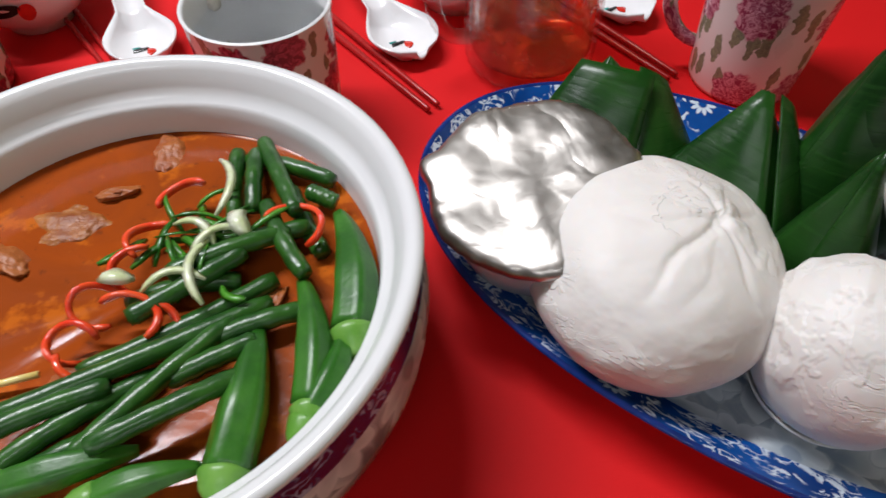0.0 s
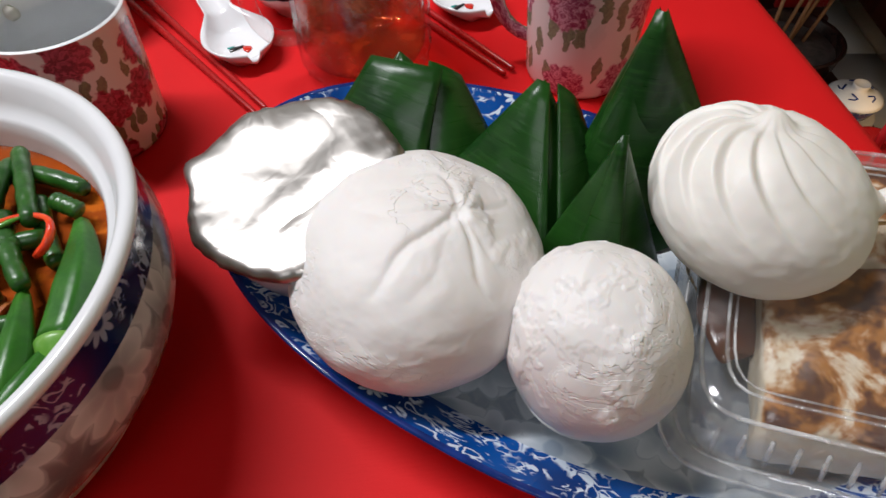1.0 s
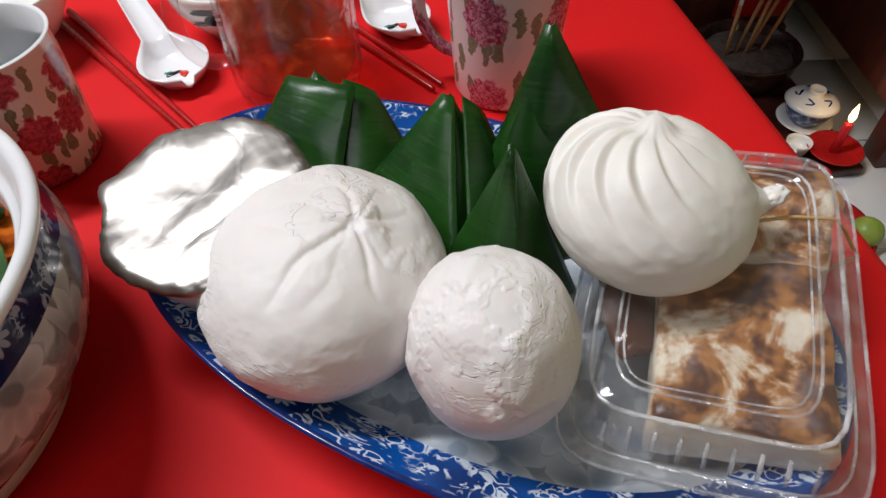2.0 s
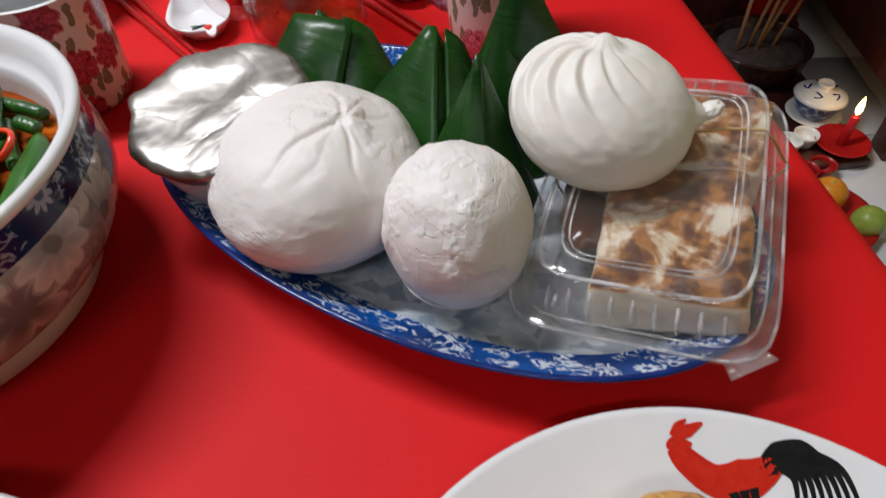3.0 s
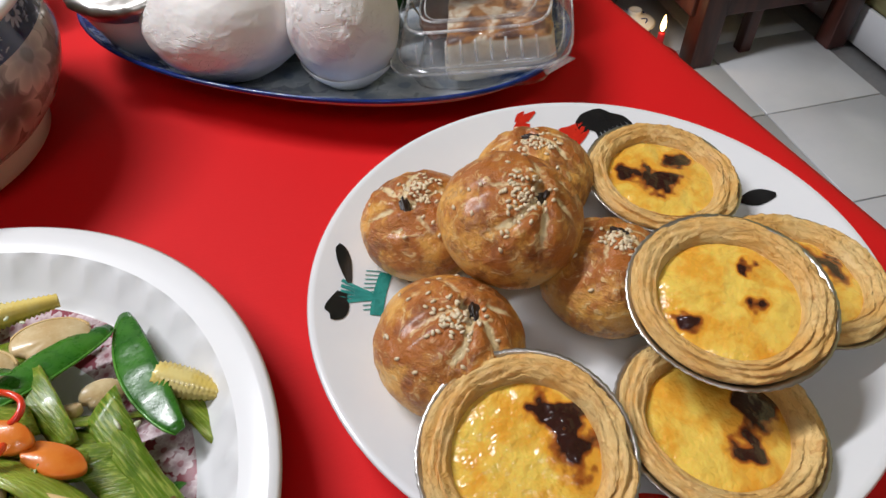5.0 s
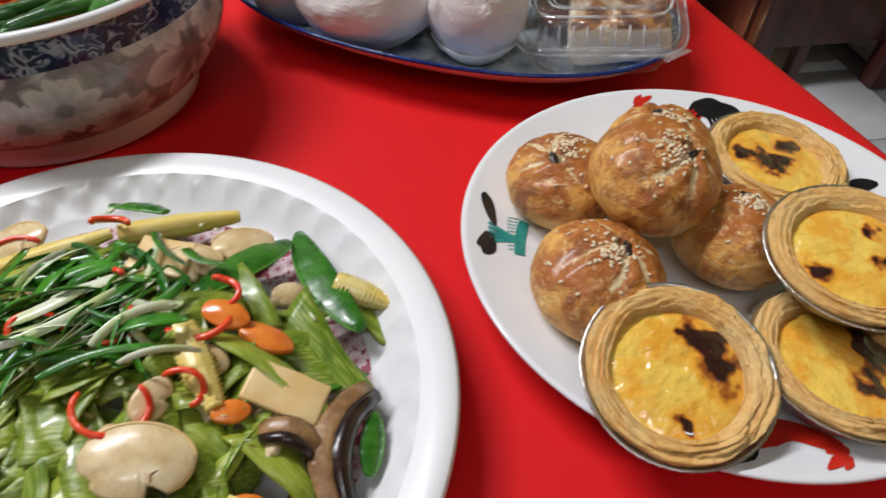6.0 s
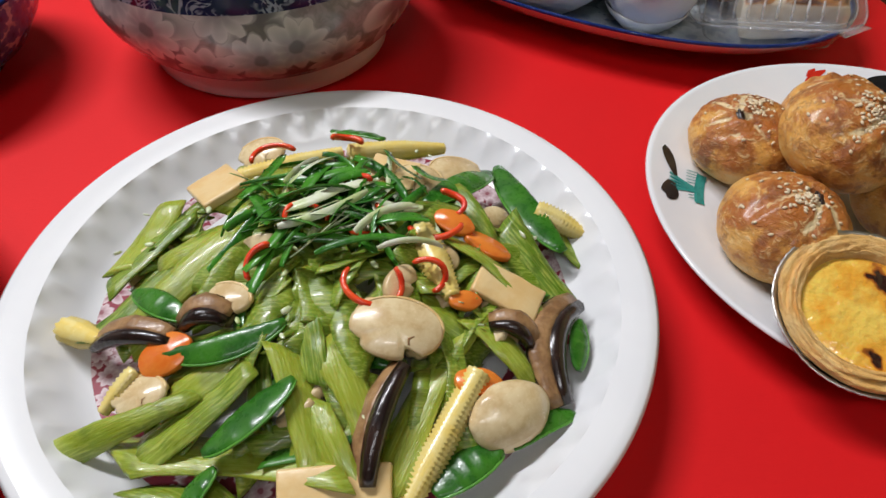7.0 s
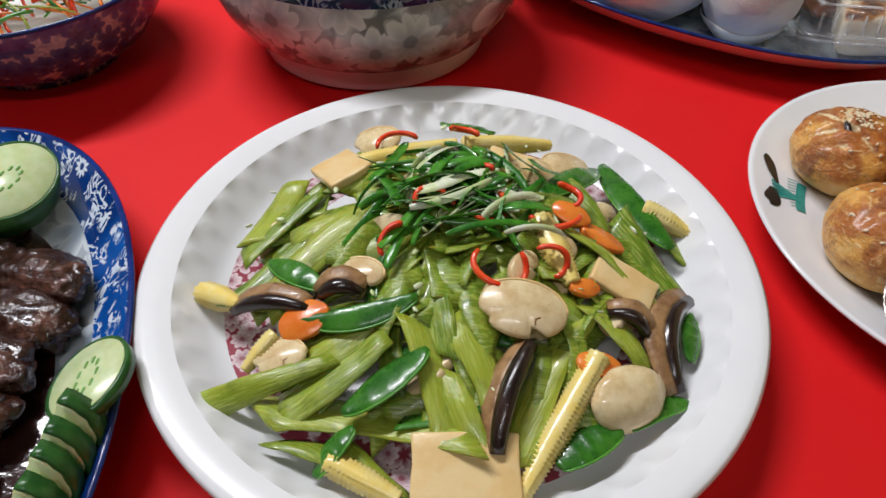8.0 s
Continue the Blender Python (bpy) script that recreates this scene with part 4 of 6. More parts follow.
def flap(a, b, c, d, lift, thick=0.0007, n=10):
    """A leaf sheet folded over a side of a parcel, between four corners."""
    bm = bmesh.new()
    uvl = bm.loops.layers.uv.new("UVMap")
    a, b, c, d = (Vector(p) for p in (a, b, c, d))
    nor = (b - a).cross(d - a).normalized()
    grids = []
    for off in (0.0, thick):
        g = []
        for i in range(n + 1):
            row = []
            for j in range(n + 1):
                u, v = i / n, j / n
                p = a.lerp(b, v).lerp(d.lerp(c, v), u)
                row.append(bm.verts.new(p + nor * (lift * math.sin(math.pi * v) * (0.4 + 0.6 * math.sin(math.pi * u)) + off)))
            g.append(row)
        grids.append(g)
    for g in grids:
        for i in range(n):
            for j in range(n):
                f = bm.faces.new((g[i][j], g[i][j + 1], g[i + 1][j + 1], g[i + 1][j]))
                for l, (p, q) in zip(f.loops, ((i, j), (i, j + 1), (i + 1, j + 1), (i + 1, j))):
                    l[uvl].uv = (q / n * (b - a).length + 0.4, p / n * (d - a).length)
    lo, hi = grids
    rim = [(i, 0) for i in range(n)] + [(n, j) for j in range(n)] + [(i, n) for i in range(n, 0, -1)] + [(0, j) for j in range(n, 0, -1)]
    for (i, j), (p, q) in zip(rim, rim[1:] + rim[:1]):
        bm.faces.new((lo[i][j], lo[p][q], hi[p][q], hi[i][j]))
    return bm


def leaf_parcel(at, base, apex, label, flaps=(), seed=0.0, bulge=0.06):
    t = thing("leaf_parcel", pose(*at), label, "leaf parcel", "leaf parcels on the platter")
    part("wrap", pyramid(base, apex, bulge, 12, seed), LEAF, t)
    for f in flaps:
        part("leaf_flap", flap(*f), LEAF, t, "folded banana leaf flap")
    return t


Z0 = TOP + 0.010
leaf_parcel((0.085, 0.345, Z0), [(-0.060, 0.004, 0.012), (-0.012, -0.050, 0), (0.060, -0.010, 0), (0.022, 0.050, 0.014)], (-0.004, 0.030, 0.072), "dark green banana leaf parcel folded to a blunt point",
            [((-0.062, 0.002, 0.016), (0.000, -0.052, 0.004), (0.020, 0.016, 0.070), (-0.020, 0.030, 0.070), 0.007), ((0.006, -0.050, 0.003), (0.064, -0.008, 0.004), (0.030, 0.024, 0.060), (0.012, 0.024, 0.070), 0.006)], 1.0, 0.12)
leaf_parcel((0.150, 0.315, Z0), [(-0.062, 0.006, 0), (0.006, -0.060, 0), (0.050, 0.0, 0.004), (0.004, 0.056, 0.006)], (0.008, 0.024, 0.079), "dark green banana leaf parcel with upright folded corner",
            [((-0.064, 0.008, 0.004), (0.008, -0.062, 0.003), (0.010, 0.020, 0.0795), (0.004, 0.024, 0.0795), 0.005), ((0.014, -0.058, 0.003), (0.054, 0.0, 0.006), (0.026, 0.022, 0.066), (0.014, 0.022, 0.078), 0.004)], 2.0, 0.08)
leaf_parcel((0.215, 0.320, Z0), [(-0.056, -0.006, 0), (0.0, -0.036, 0), (0.062, 0.002, 0.006), (0.004, 0.036, 0.008)], (-0.009, 0.016, 0.121), "tall pointed dark green banana leaf parcel",
            [((-0.050, -0.012, 0.004), (0.058, -0.006, 0.006), (-0.006, 0.014, 0.1215), (-0.011, 0.014, 0.1215), 0.010)], 3.0, 0.14)
leaf_parcel((0.180, 0.268, Z0), [(-0.042, -0.004, 0), (0.004, -0.036, 0), (0.043, -0.004, 0), (0.006, 0.034, 0)], (0.003, 0.004, 0.102), "slim pointed dark green banana leaf cone",
            [((-0.020, -0.022, 0.003), (0.010, -0.038, 0.003), (0.004, 0.002, 0.102), (0.001, 0.002, 0.102), 0.002)], 4.0, 0.08)


# ---- foil-covered bowl ----
def foil_bowl():
    t = thing("foil_bowl", pose(0.041, 0.286, TOP + 0.022, 7, -6, 0), "small bowl covered with crumpled silver foil", "foil bowl")

    def crumple(a, i):
        r = prof[i][0]
        p = Vector((r * math.cos(a), r * math.sin(a), prof[i][1] * 0.6))
        k = noise.noise(p * 48)
        f = noise.noise(p * 170)
        away = (a - math.radians(168) + math.pi) % (2 * math.pi) - math.pi
        spout = 0.0065 * math.exp(-(away / 0.13) ** 2) * min(1.0, r / 0.05) ** 6
        return spout + (0.0022 * k + 0.0012 * f if i > 6 else 0), (0.0022 * k + 0.0003 * f if i < 7 else 0.0016 * k + 0.0010 * f)

    prof = [(r * 0.945, z) for r, z in ((0.0, 0.0585), (0.010, 0.0586), (0.020, 0.0590), (0.030, 0.0590), (0.038, 0.0596), (0.045, 0.0592), (0.050, 0.0592), (0.0530, 0.0585), (0.0555, 0.0570), (0.0568, 0.0540), (0.0548, 0.0510), (0.0520, 0.045), (0.050, 0.0435))]
    part("foil_cover", lathe(prof, 120, wobble=crumple), FOIL, t, "crumpled silver foil with a crimped edge")
    part("bowl", lathe([(0.0487, 0.048), (0.0470, 0.036), (0.042, 0.016), (0.034, 0.002), (0.030, -0.004), (0.0, -0.004)], 72), PINKWHITE, t, "white bowl under the foil")


foil_bowl()


# ---- pastries and tarts on the plate ----
def pastry(x, y, z, turn, tilt=(0, 0), seed=0, r=0.0335):
    rng = random.Random(seed)
    cr = crease_field([((0.30, -0.02, 0.95), (-0.35, -0.72, 0.55), 0.11, 0.075), ((0.32, 0.05, 0.94), (0.30, -0.80, 0.48), 0.12, 0.085), ((0.3, 0.1, 0.94), (0.88, -0.25, 0.4), 0.11, 0.075),
                       ((0.25, 0.1, 0.95), (-0.75, 0.05, 0.6), 0.08, 0.075), ((0.3, 0.12, 0.94), (0.15, 0.85, 0.45), 0.08, 0.075), ((-0.1, -0.45, 0.88), (-0.55, -0.55, 0.6), 0.07, 0.06), ((0.6, 0.35, 0.7), (0.85, 0.1, 0.5), 0.07, 0.06)])

    def dent(d):
        hole = -0.22 * math.exp(-((d - Vector((0.33, 0.04, 0.94))).length / 0.11) ** 2)
        return 1.0 + cr(d) + hole + 0.030 * noise.noise(d * 2.4 + Vector((seed, 3, 1))) + 0.012 * noise.noise(d * 7 + Vector((seed, 0, 0))) + 0.006 * noise.noise(d * 18)

    t = thing("sesame_pastry", pose(x, y, z, tilt[0], tilt[1], turn), "golden baked round pastry topped with sesame, dark filling showing", "pastry", "sesame pastries on the plate")
    bm = ball(r, 5, (1, 1, 0.74), dent)
    split = bm.verts.layers.float.new("split")
    for v in bm.verts:
        d = Vector((v.co.x, v.co.y, v.co.z / 0.74)).normalized()
        v[split] = max(0.0, min(1.0, -cr(d) * 16.0))
    part("crust", moved(bm, pose(0, 0, r * 0.70)), PASTRY, t)
    part("filling", moved(ball(0.0056, 4, (1.5, 0.55, 0.6), lambda d: 1 + 0.45 * noise.noise(d * 2.5 + Vector((seed, 0, 0)))), pose(r * 0.34, r * 0.02, r * 1.245, 0, 18, 60)), DATE, t, "dark sticky filling in the crack")
    seeds = []
    for k in range(84):
        u = Vector((rng.gauss(0.05, 0.15), rng.gauss(-0.06, 0.16), 0)) if k < 66 else Vector((rng.uniform(-0.8, 0.8), rng.uniform(-0.8, 0.8), 0))
        if u.length > 0.85:
            continue
        d = Vector((u.x, u.y, math.sqrt(1 - u.length_squared)))
        f = dent(d)
        p = Vector((d.x * r * f, d.y * r * f, d.z * r * f * 0.74 + r * 0.70))
        q = Vector((d.x, d.y, d.z / 0.74)).to_track_quat("Z", "X").to_matrix().to_4x4()
        b = bmesh.new()
        bmesh.ops.create_icosphere(b, subdivisions=1, radius=1.0)
        seeds.append(moved(b, Matrix.Translation(p) @ q @ pose(0, 0, 0.0003, 0, 0, rng.uniform(0, 360)) @ Matrix.Diagonal((0.00165, 0.00095, 0.0006, 1))))
    part("sesame_sprinkle", merge(*seeds), SESAME, t, "scattered pale sesame seeds")["kind"] = "stuff"


PZ = TOP + 0.009
pastry(0.185, 0.020, PZ, 200, (0, 0), 1)
pastry(0.179, -0.055, PZ, 15, (6, 0), 2, 0.0345)
pastry(0.263, -0.040, PZ, 60, (0, 6), 3)
pastry(0.254, 0.040, PZ, 80, (-4, 0), 4)
pastry(0.220, -0.007, PZ + 0.028, -15, (14, 6), 5, 0.0345)


def tart(x, y, z, turn, tilt=(0, 0), seed=0, spots=()):

    def rough(a, i):
        c, s = math.cos(a), math.sin(a)
        n1 = noise.noise(Vector((c * 2 + seed, s * 2, i * 0.25)))
        n2 = noise.noise(Vector((c * 9 + seed, s * 9, i * 1.3)))
        n3 = noise.noise(Vector((c * 26, s * 26 + seed, i * 2.0)))
        k = 1.0 if 2 <= i <= 22 else 0.25
        n2 += 0.55 * math.sin(i * 1.3 + 5.0 * noise.noise(Vector((c * 1.3 + seed, s * 1.3, 5))) + 2.2 * noise.noise(Vector((c * 4, s * 4 + seed, 2))))
        return k * (0.0018 * n1 + 0.0003 * n2 + 0.0004 * n3), k * (0.0020 * n1 + 0.0010 * n2 + 0.0006 * n3)

    t = thing("egg_tart", pose(x, y, z, tilt[0], tilt[1], turn), "round egg tart with flaky crust and scorched yellow custard, in foil", "egg tart", "egg tarts on the plate")
    prof = [(0.027, 0.0012), (0.034, 0.011), (0.0392, 0.0195)] + [(0.0414 - 0.0108 * (j / 19), 0.0228 + 0.0036 * math.sin(math.pi * (0.12 + 0.80 * j / 19))) for j in range(20)] + [(0.0296, 0.0200), (0.0275, 0.0165)]
    part("crust", lathe(prof, 128, wobble=rough), CRUST, t, "flaky golden pastry rim")
    bm = lathe([(0.0310, 0.0190), (0.0290, 0.0202), (0.025, 0.0212), (0.018, 0.0216), (0.010, 0.0218), (0.004, 0.0217), (0.0, 0.0217)], 96,
               wobble=lambda a, i: (0, 0.0013 * noise.noise(Vector((math.cos(a) * (31, 29, 25, 18, 10, 4, 0)[i] * 0.11 + seed * 3, math.sin(a) * (31, 29, 25, 18, 10, 4, 0)[i] * 0.11, 0)))))
    c, s = math.cos(math.radians(turn)), math.sin(math.radians(turn))
    part("custard", bm, custard_material("custard", [(px * c + py * s, py * c - px * s, pr) for px, py, pr in spots]), t, "glossy yellow custard with dark scorch marks")
    cup = [(0.0, 0.0), (0.0265, 0.0), (0.0345, 0.0102), (0.0402, 0.0190), (0.0425, 0.0222), (0.0437, 0.0228), (0.0436, 0.0234), (0.0420, 0.0230), (0.0395, 0.0190)]
    part("foil_cup", lathe(cup, 180, wobble=lambda a, i: (0.00022 * math.sin(a * 60) if 1 < i < 8 else 0, 0.0003 * math.sin(a * 5 + seed) if i > 3 else 0)), CUPFOIL, t, "thin silver foil cup")


tart(0.322, 0.024, PZ + 0.001, 30, (5, 0), 1, [(-0.007, 0.000, 0.009), (-0.001, -0.006, 0.007), (0.017, 0.010, 0.006), (-0.016, 0.010, 0.005)])
tart(0.277, -0.121, PZ, 100, (4, 0), 2, [(0.020, 0.002, 0.008), (0.008, -0.014, 0.008), (0.022, 0.012, 0.006)])
tart(0.352, -0.063, PZ + 0.002, 200, (0, -4), 3, [(0.014, 0.012, 0.007), (0.020, 0.000, 0.007)])
tart(0.299, -0.078, PZ + 0.0275, 320, (7, 1), 4, [(-0.022, -0.006, 0.006), (0.008, -0.010, 0.004), (0.014, 0.012, 0.003)])
tart(0.197, -0.113, PZ + 0.008, 10, (13, -7), 5, [(0.021, -0.002, 0.009), (0.012, 0.017, 0.006), (0.019, 0.011, 0.006), (-0.004, -0.024, 0.004)])


# ---- plastic box with radish cake ----
def thin_clear(name, tint=(0.985, 0.985, 0.985), haze_by=1.0, cloud=(0.8, 0.8, 0.8)):
    """Thin clear film: see-through, with a gloss that grows at grazing angles."""
    k = Nodes(name)
    out = k.t.nodes["Material Output"]
    gloss = k.n("ShaderNodeBsdfGlossy", Roughness=0.10)
    clear = k.n("ShaderNodeBsdfTransparent", Color=(*tint, 1))
    haze = k.n("ShaderNodeBsdfDiffuse", Color=(*cloud, 1))
    edge = k.n("ShaderNodeLayerWeight", Blend=0.5).outputs["Facing"]
    o = k.obj()
    b = k.n("ShaderNodeBump", Height=k.noise(o, 70, 3), Strength=0.35, Distance=0.002)
    k.t.links.new(b.outputs[0], gloss.inputs["Normal"])
    m0 = k.t.nodes.new("ShaderNodeMixShader")
    # Diffuse patches; on the box film they stand in for hazy highlights.
    k.put(m0.inputs[0], k.math("ADD", 0.02 * haze_by, k.math("MULTIPLY", k.step(k.noise(o, 45, 4), 0.45, 0.7), 0.07 * haze_by)))
    k.t.links.new(clear.outputs[0], m0.inputs[1])
    k.t.links.new(haze.outputs[0], m0.inputs[2])
    m1 = k.t.nodes.new("ShaderNodeMixShader")
    k.put(m1.inputs[0], k.math("ADD", 0.075, k.math("MULTIPLY", k.math("POWER", edge, 3.5), 0.5)))
    k.t.links.new(m0.outputs[0], m1.inputs[1])
    k.t.links.new(gloss.outputs[0], m1.inputs[2])
    k.t.links.new(m1.outputs[0], out.inputs[0])
    return k.m


FILM = thin_clear("clear_film", (0.98, 0.98, 0.98), 1.7)
# Whitish tint paints in the highlights along the box's folds and ribs.
FILM_EDGE = thin_clear("film_fold_highlight", (0.97, 0.97, 0.97), 5.5, (0.9, 0.9, 0.9))
GLASS = thin_clear("clear_glass", (0.985, 0.975, 0.97), 0.25)
TEA = thin_clear("red_tea", (1.0, 0.52, 0.33), 6.0, (0.90, 0.28, 0.13))


def tray_shell(levels, n=88, power=7.0, ribs=None):
    """A rounded-rectangle shell; levels: half width, half length, height."""
    bm = bmesh.new()
    rings = []
    for i, (a, b, z) in enumerate(levels):
        ring = []
        for j in range(n):
            w = 2 * math.pi * (j + 0.5) / n
            c, s = math.cos(w), math.sin(w)
            q = (abs(c) ** power + abs(s) ** power) ** (-1 / power)
            k = ribs(j, i) if ribs else 0.0
            ring.append(bm.verts.new((a * c * q * (1 - k), b * s * q * (1 - k), z)))
        rings.append(ring)
    for a, b in zip(rings, rings[1:]):
        for j in range(n):
            bm.faces.new((a[j], a[(j + 1) % n], b[(j + 1) % n], b[j]))
    bm.faces.new(rings[-1])
    return bm


def cake_box():
    at = pose(0.280, 0.232, TOP + 0.0415, 0, -7, -19.5) @ pose(0, 0, 0, 2, 0, 0)
    t = thing("plastic_box", at, "clear plastic clamshell box with fried radish cake inside", "food box")
    rib = lambda j, i: 0.012 if i in (2, 3, 4) and j % 4 == 0 else 0.0
    part("lid", tray_shell([(0.0635, 0.097, 0.0012), (0.057, 0.090, 0.0016), (0.0555, 0.088, 0.006), (0.0535, 0.085, 0.014), (0.0515, 0.083, 0.020), (0.049, 0.079, 0.0225), (0.041, 0.070, 0.0230), (0.040, 0.069, 0.0218)], ribs=rib), FILM, t, "clear lid with small ribs")
    part("tray", tray_shell([(0.0640, 0.0975, -0.0006), (0.0575, 0.0905, -0.0008), (0.055, 0.087, -0.006), (0.051, 0.081, -0.022), (0.048, 0.077, -0.0255)], ribs=rib), FILM, t, "clear ribbed tray")
    def round_rect(a, b, z, n=72, power=7.0):
        pts = []
        for j in range(n):
            w = 2 * math.pi * (j + 0.5) / n
            c, s = math.cos(w), math.sin(w)
            q = (abs(c) ** power + abs(s) ** power) ** (-1 / power)
            pts.append((a * c * q, b * s * q, z))
        return pts

    for a, b, z, r in ((0.0635, 0.097, 0.0016, 0.0009), (0.0575, 0.0905, 0.0022, 0.0007), (0.0500, 0.0805, 0.0226, 0.0011), (0.0405, 0.0695, 0.0232, 0.0008), (0.0375, 0.0660, 0.0226, 0.0006), (0.0490, 0.0780, -0.0245, 0.0009)):
        part("moulded_fold", sweep(round_rect(a, b, z), circle(r, 6), closed=True), FILM_EDGE, t, "moulded fold in the plastic with its highlight painted whitish")
    for k in range(9):
        for side in (-1, 1):
            part("moulded_rib", sweep([(-0.040 + 0.010 * k, side * 0.0885, 0.0040), (-0.040 + 0.010 * k, side * 0.0868, 0.0110), (-0.039 + 0.0098 * k, side * 0.0842, 0.0180)], circle(0.0012, 6), [0.7, 1.0, 0.7]), FILM_EDGE, t)
    part("latch_tab", slab([(-0.012, -0.004), (0.012, -0.004), (0.010, 0.004), (-0.010, 0.004)], 0.001), FILM, t).matrix_local = pose(0.052, -0.0945, 0.0008, 0, 0, 40)

    def chunk(sx, sy, sz, seed):
        bm = bmesh.new()
        bmesh.ops.create_cube(bm, size=1.0)
        bmesh.ops.subdivide_edges(bm, edges=bm.edges[:], cuts=14, use_grid_fill=True)
        for v in bm.verts:
            p = Vector((v.co.x * sx, v.co.y * sy, v.co.z * sz))
            q = p * 45 + Vector((seed, seed * 2, 0))
            ease = 1 - 0.05 * (abs(v.co.x * 2) ** 8 + abs(v.co.y * 2) ** 8) * abs(v.co.z * 2) ** 6
            v.co = Vector((p.x * ease, p.y * ease, p.z)) + 0.0022 * noise.noise_vector(q) + 0.0008 * noise.noise_vector(q * 3)
        return bm

    for sx, sy, x, y, turn, seed in ((0.074, 0.094, 0.012, -0.027, 3, 2.0), (0.050, 0.066, 0.028, 0.054, -4, 5.0)):
        c = part("radish_cake", chunk(sx, sy, 0.031, seed), CAKE)
        c.matrix_world = at @ pose(x, y, -0.0055, 0, 0, turn)
        tagged(c, "slab of white radish cake with dark browned top, in the box", "cake", "radish cake slabs")
    s = part("sauce_bag", ball(0.024, 4, (0.72, 1.75, 0.36), lambda d: 1 + 0.12 * noise.noise(d * 2.2)), BROWN_SAUCE)
    s.matrix_world = at @ pose(-0.0355, 0.006, -0.009, 0, 0, 2)
    tagged(s, "small clear bag of dark brown sauce", "sauce bag")
    loop = [(-0.060, 0.0), (-0.0575, 0.009), (-0.0540, 0.0165), (-0.0495, 0.0222), (-0.030, 0.0240), (0.0, 0.0243), (0.030, 0.0240), (0.0495, 0.0222), (0.0555, 0.0140), (0.0610, 0.004), (0.0655, -0.002), (0.058, -0.012), (0.0515, -0.0245), (0.02, -0.027), (-0.02, -0.027), (-0.0515, -0.0245), (-0.058, -0.010)]
    pts = [(x, 0.026 + 0.010 * x / 0.06 + 0.006 * math.sin(x * 40), z) for x, z in loop]
    b = part("rubber_band", sweep(pts, circle(0.0009, 6), up=(0, 1, 0), closed=True), BAND)
    b.matrix_world = at
    tagged(b, "thin tan rubber band round the plastic box", "rubber band")


cake_box()


# ---- place settings ----
def chopsticks(x, y, yaw):
    for d, turn in ((0.0, 0.0), (0.0085, 1.2)):
        a = math.radians(yaw)
        c = sweep([(0, 0, 0), (0.002, 0, 0), (0.06, 0, 0), (0.14, 0, 0), (0.228, 0, 0), (0.23, 0, 0)], circle(0.0031, 12), [0.45, 0.62, 0.75, 0.95, 1.12, 0.9])
        single("chopstick", c, LACQUER, pose(x - math.sin(a) * d, y + math.cos(a) * d, TOP + 0.0032, 0, 0, yaw + turn), "red lacquered chopstick lying on the cloth", "chopstick", "pairs of red chopsticks")


chopsticks(-0.020, 0.424, 131)
chopsticks(0.156, 0.466, 129)
chopsticks(-0.268, 0.464, 131)


def soup_spoon(x, y, yaw):
    """Porcelain spoon: a flat-bottomed bowl that runs into a channelled handle."""
    t = thing("soup_spoon", pose(x, y, TOP, 0, 0, yaw), "white porcelain soup spoon with small red and green motif", "spoon", "porcelain soup spoons")
    bm = bmesh.new()
    rows, n = [], 28
    for i in range(n + 1):
        u = i / n
        s = -0.028 + 0.145 * u
        if s < 0.028:
            w = 0.0235 * math.sqrt(max(0.0, 1 - (s / 0.0285) ** 2)) if s < 0 else 0.0235 - 0.0135 * (s / 0.028) ** 1.6
            h, base = 0.0125, 0.0
        else:
            w = 0.010 - 0.003 * (s - 0.028) / 0.09
            h, base = 0.006, 0.0
        lift = 0.0 if s < 0.015 else 0.030 * ((s - 0.015) / 0.10) ** 1.25
        rim = 0.0135 + (lift if s > 0.015 else 0)
        row = []
        for j in range(13):
            v = j / 12 * 2 - 1
            e = abs(v) ** 2.4
            row.append(bm.verts.new((s, v * max(w, 0.0006), rim - (1 - e) * h * (1.0 if s > -0.02 else 0.5) + 0.0)))
        rows.append(row)
    for a, b in zip(rows, rows[1:]):
        for j in range(12):
            bm.faces.new((a[j], b[j], b[j + 1], a[j + 1]))
    geom = bmesh.ops.extrude_face_region(bm, geom=bm.faces[:])
    for v in geom["geom"]:
        if isinstance(v, bmesh.types.BMVert):
            v.co.z -= 0.0021
    ob = part("spoon_body", moved(bm, Matrix.Scale(1.15, 4)), WHITE, t)
    ob.matrix_local = pose(0, 0, 0.0011)
    for k, (mat, dx, dy, sx, sy) in enumerate(((RED_PAINT, -0.004, -0.004, 0.0040, 0.0034), (BLACK_PAINT, 0.001, 0.003, 0.0018, 0.0062), (TEAL_PAINT, 0.004, 0.007, 0.0012, 0.0040), (BLACK_PAINT, -0.001, 0.009, 0.0010, 0.0030))):
        p = slab([(dx + sx * math.cos(a) * (1 + 0.25 * math.sin(3 * a)), dy + sy * math.sin(a)) for a in (i * math.pi / 8 for i in range(16))], 0.0009, 0.0001)
        part("painted_motif", p, mat, ob, "small painted motif").matrix_local = pose(0, 0, 0.0014)


soup_spoon(-0.052, 0.497, 124)
soup_spoon(-0.250, 0.480, 118)
soup_spoon(0.120, 0.552, 130)


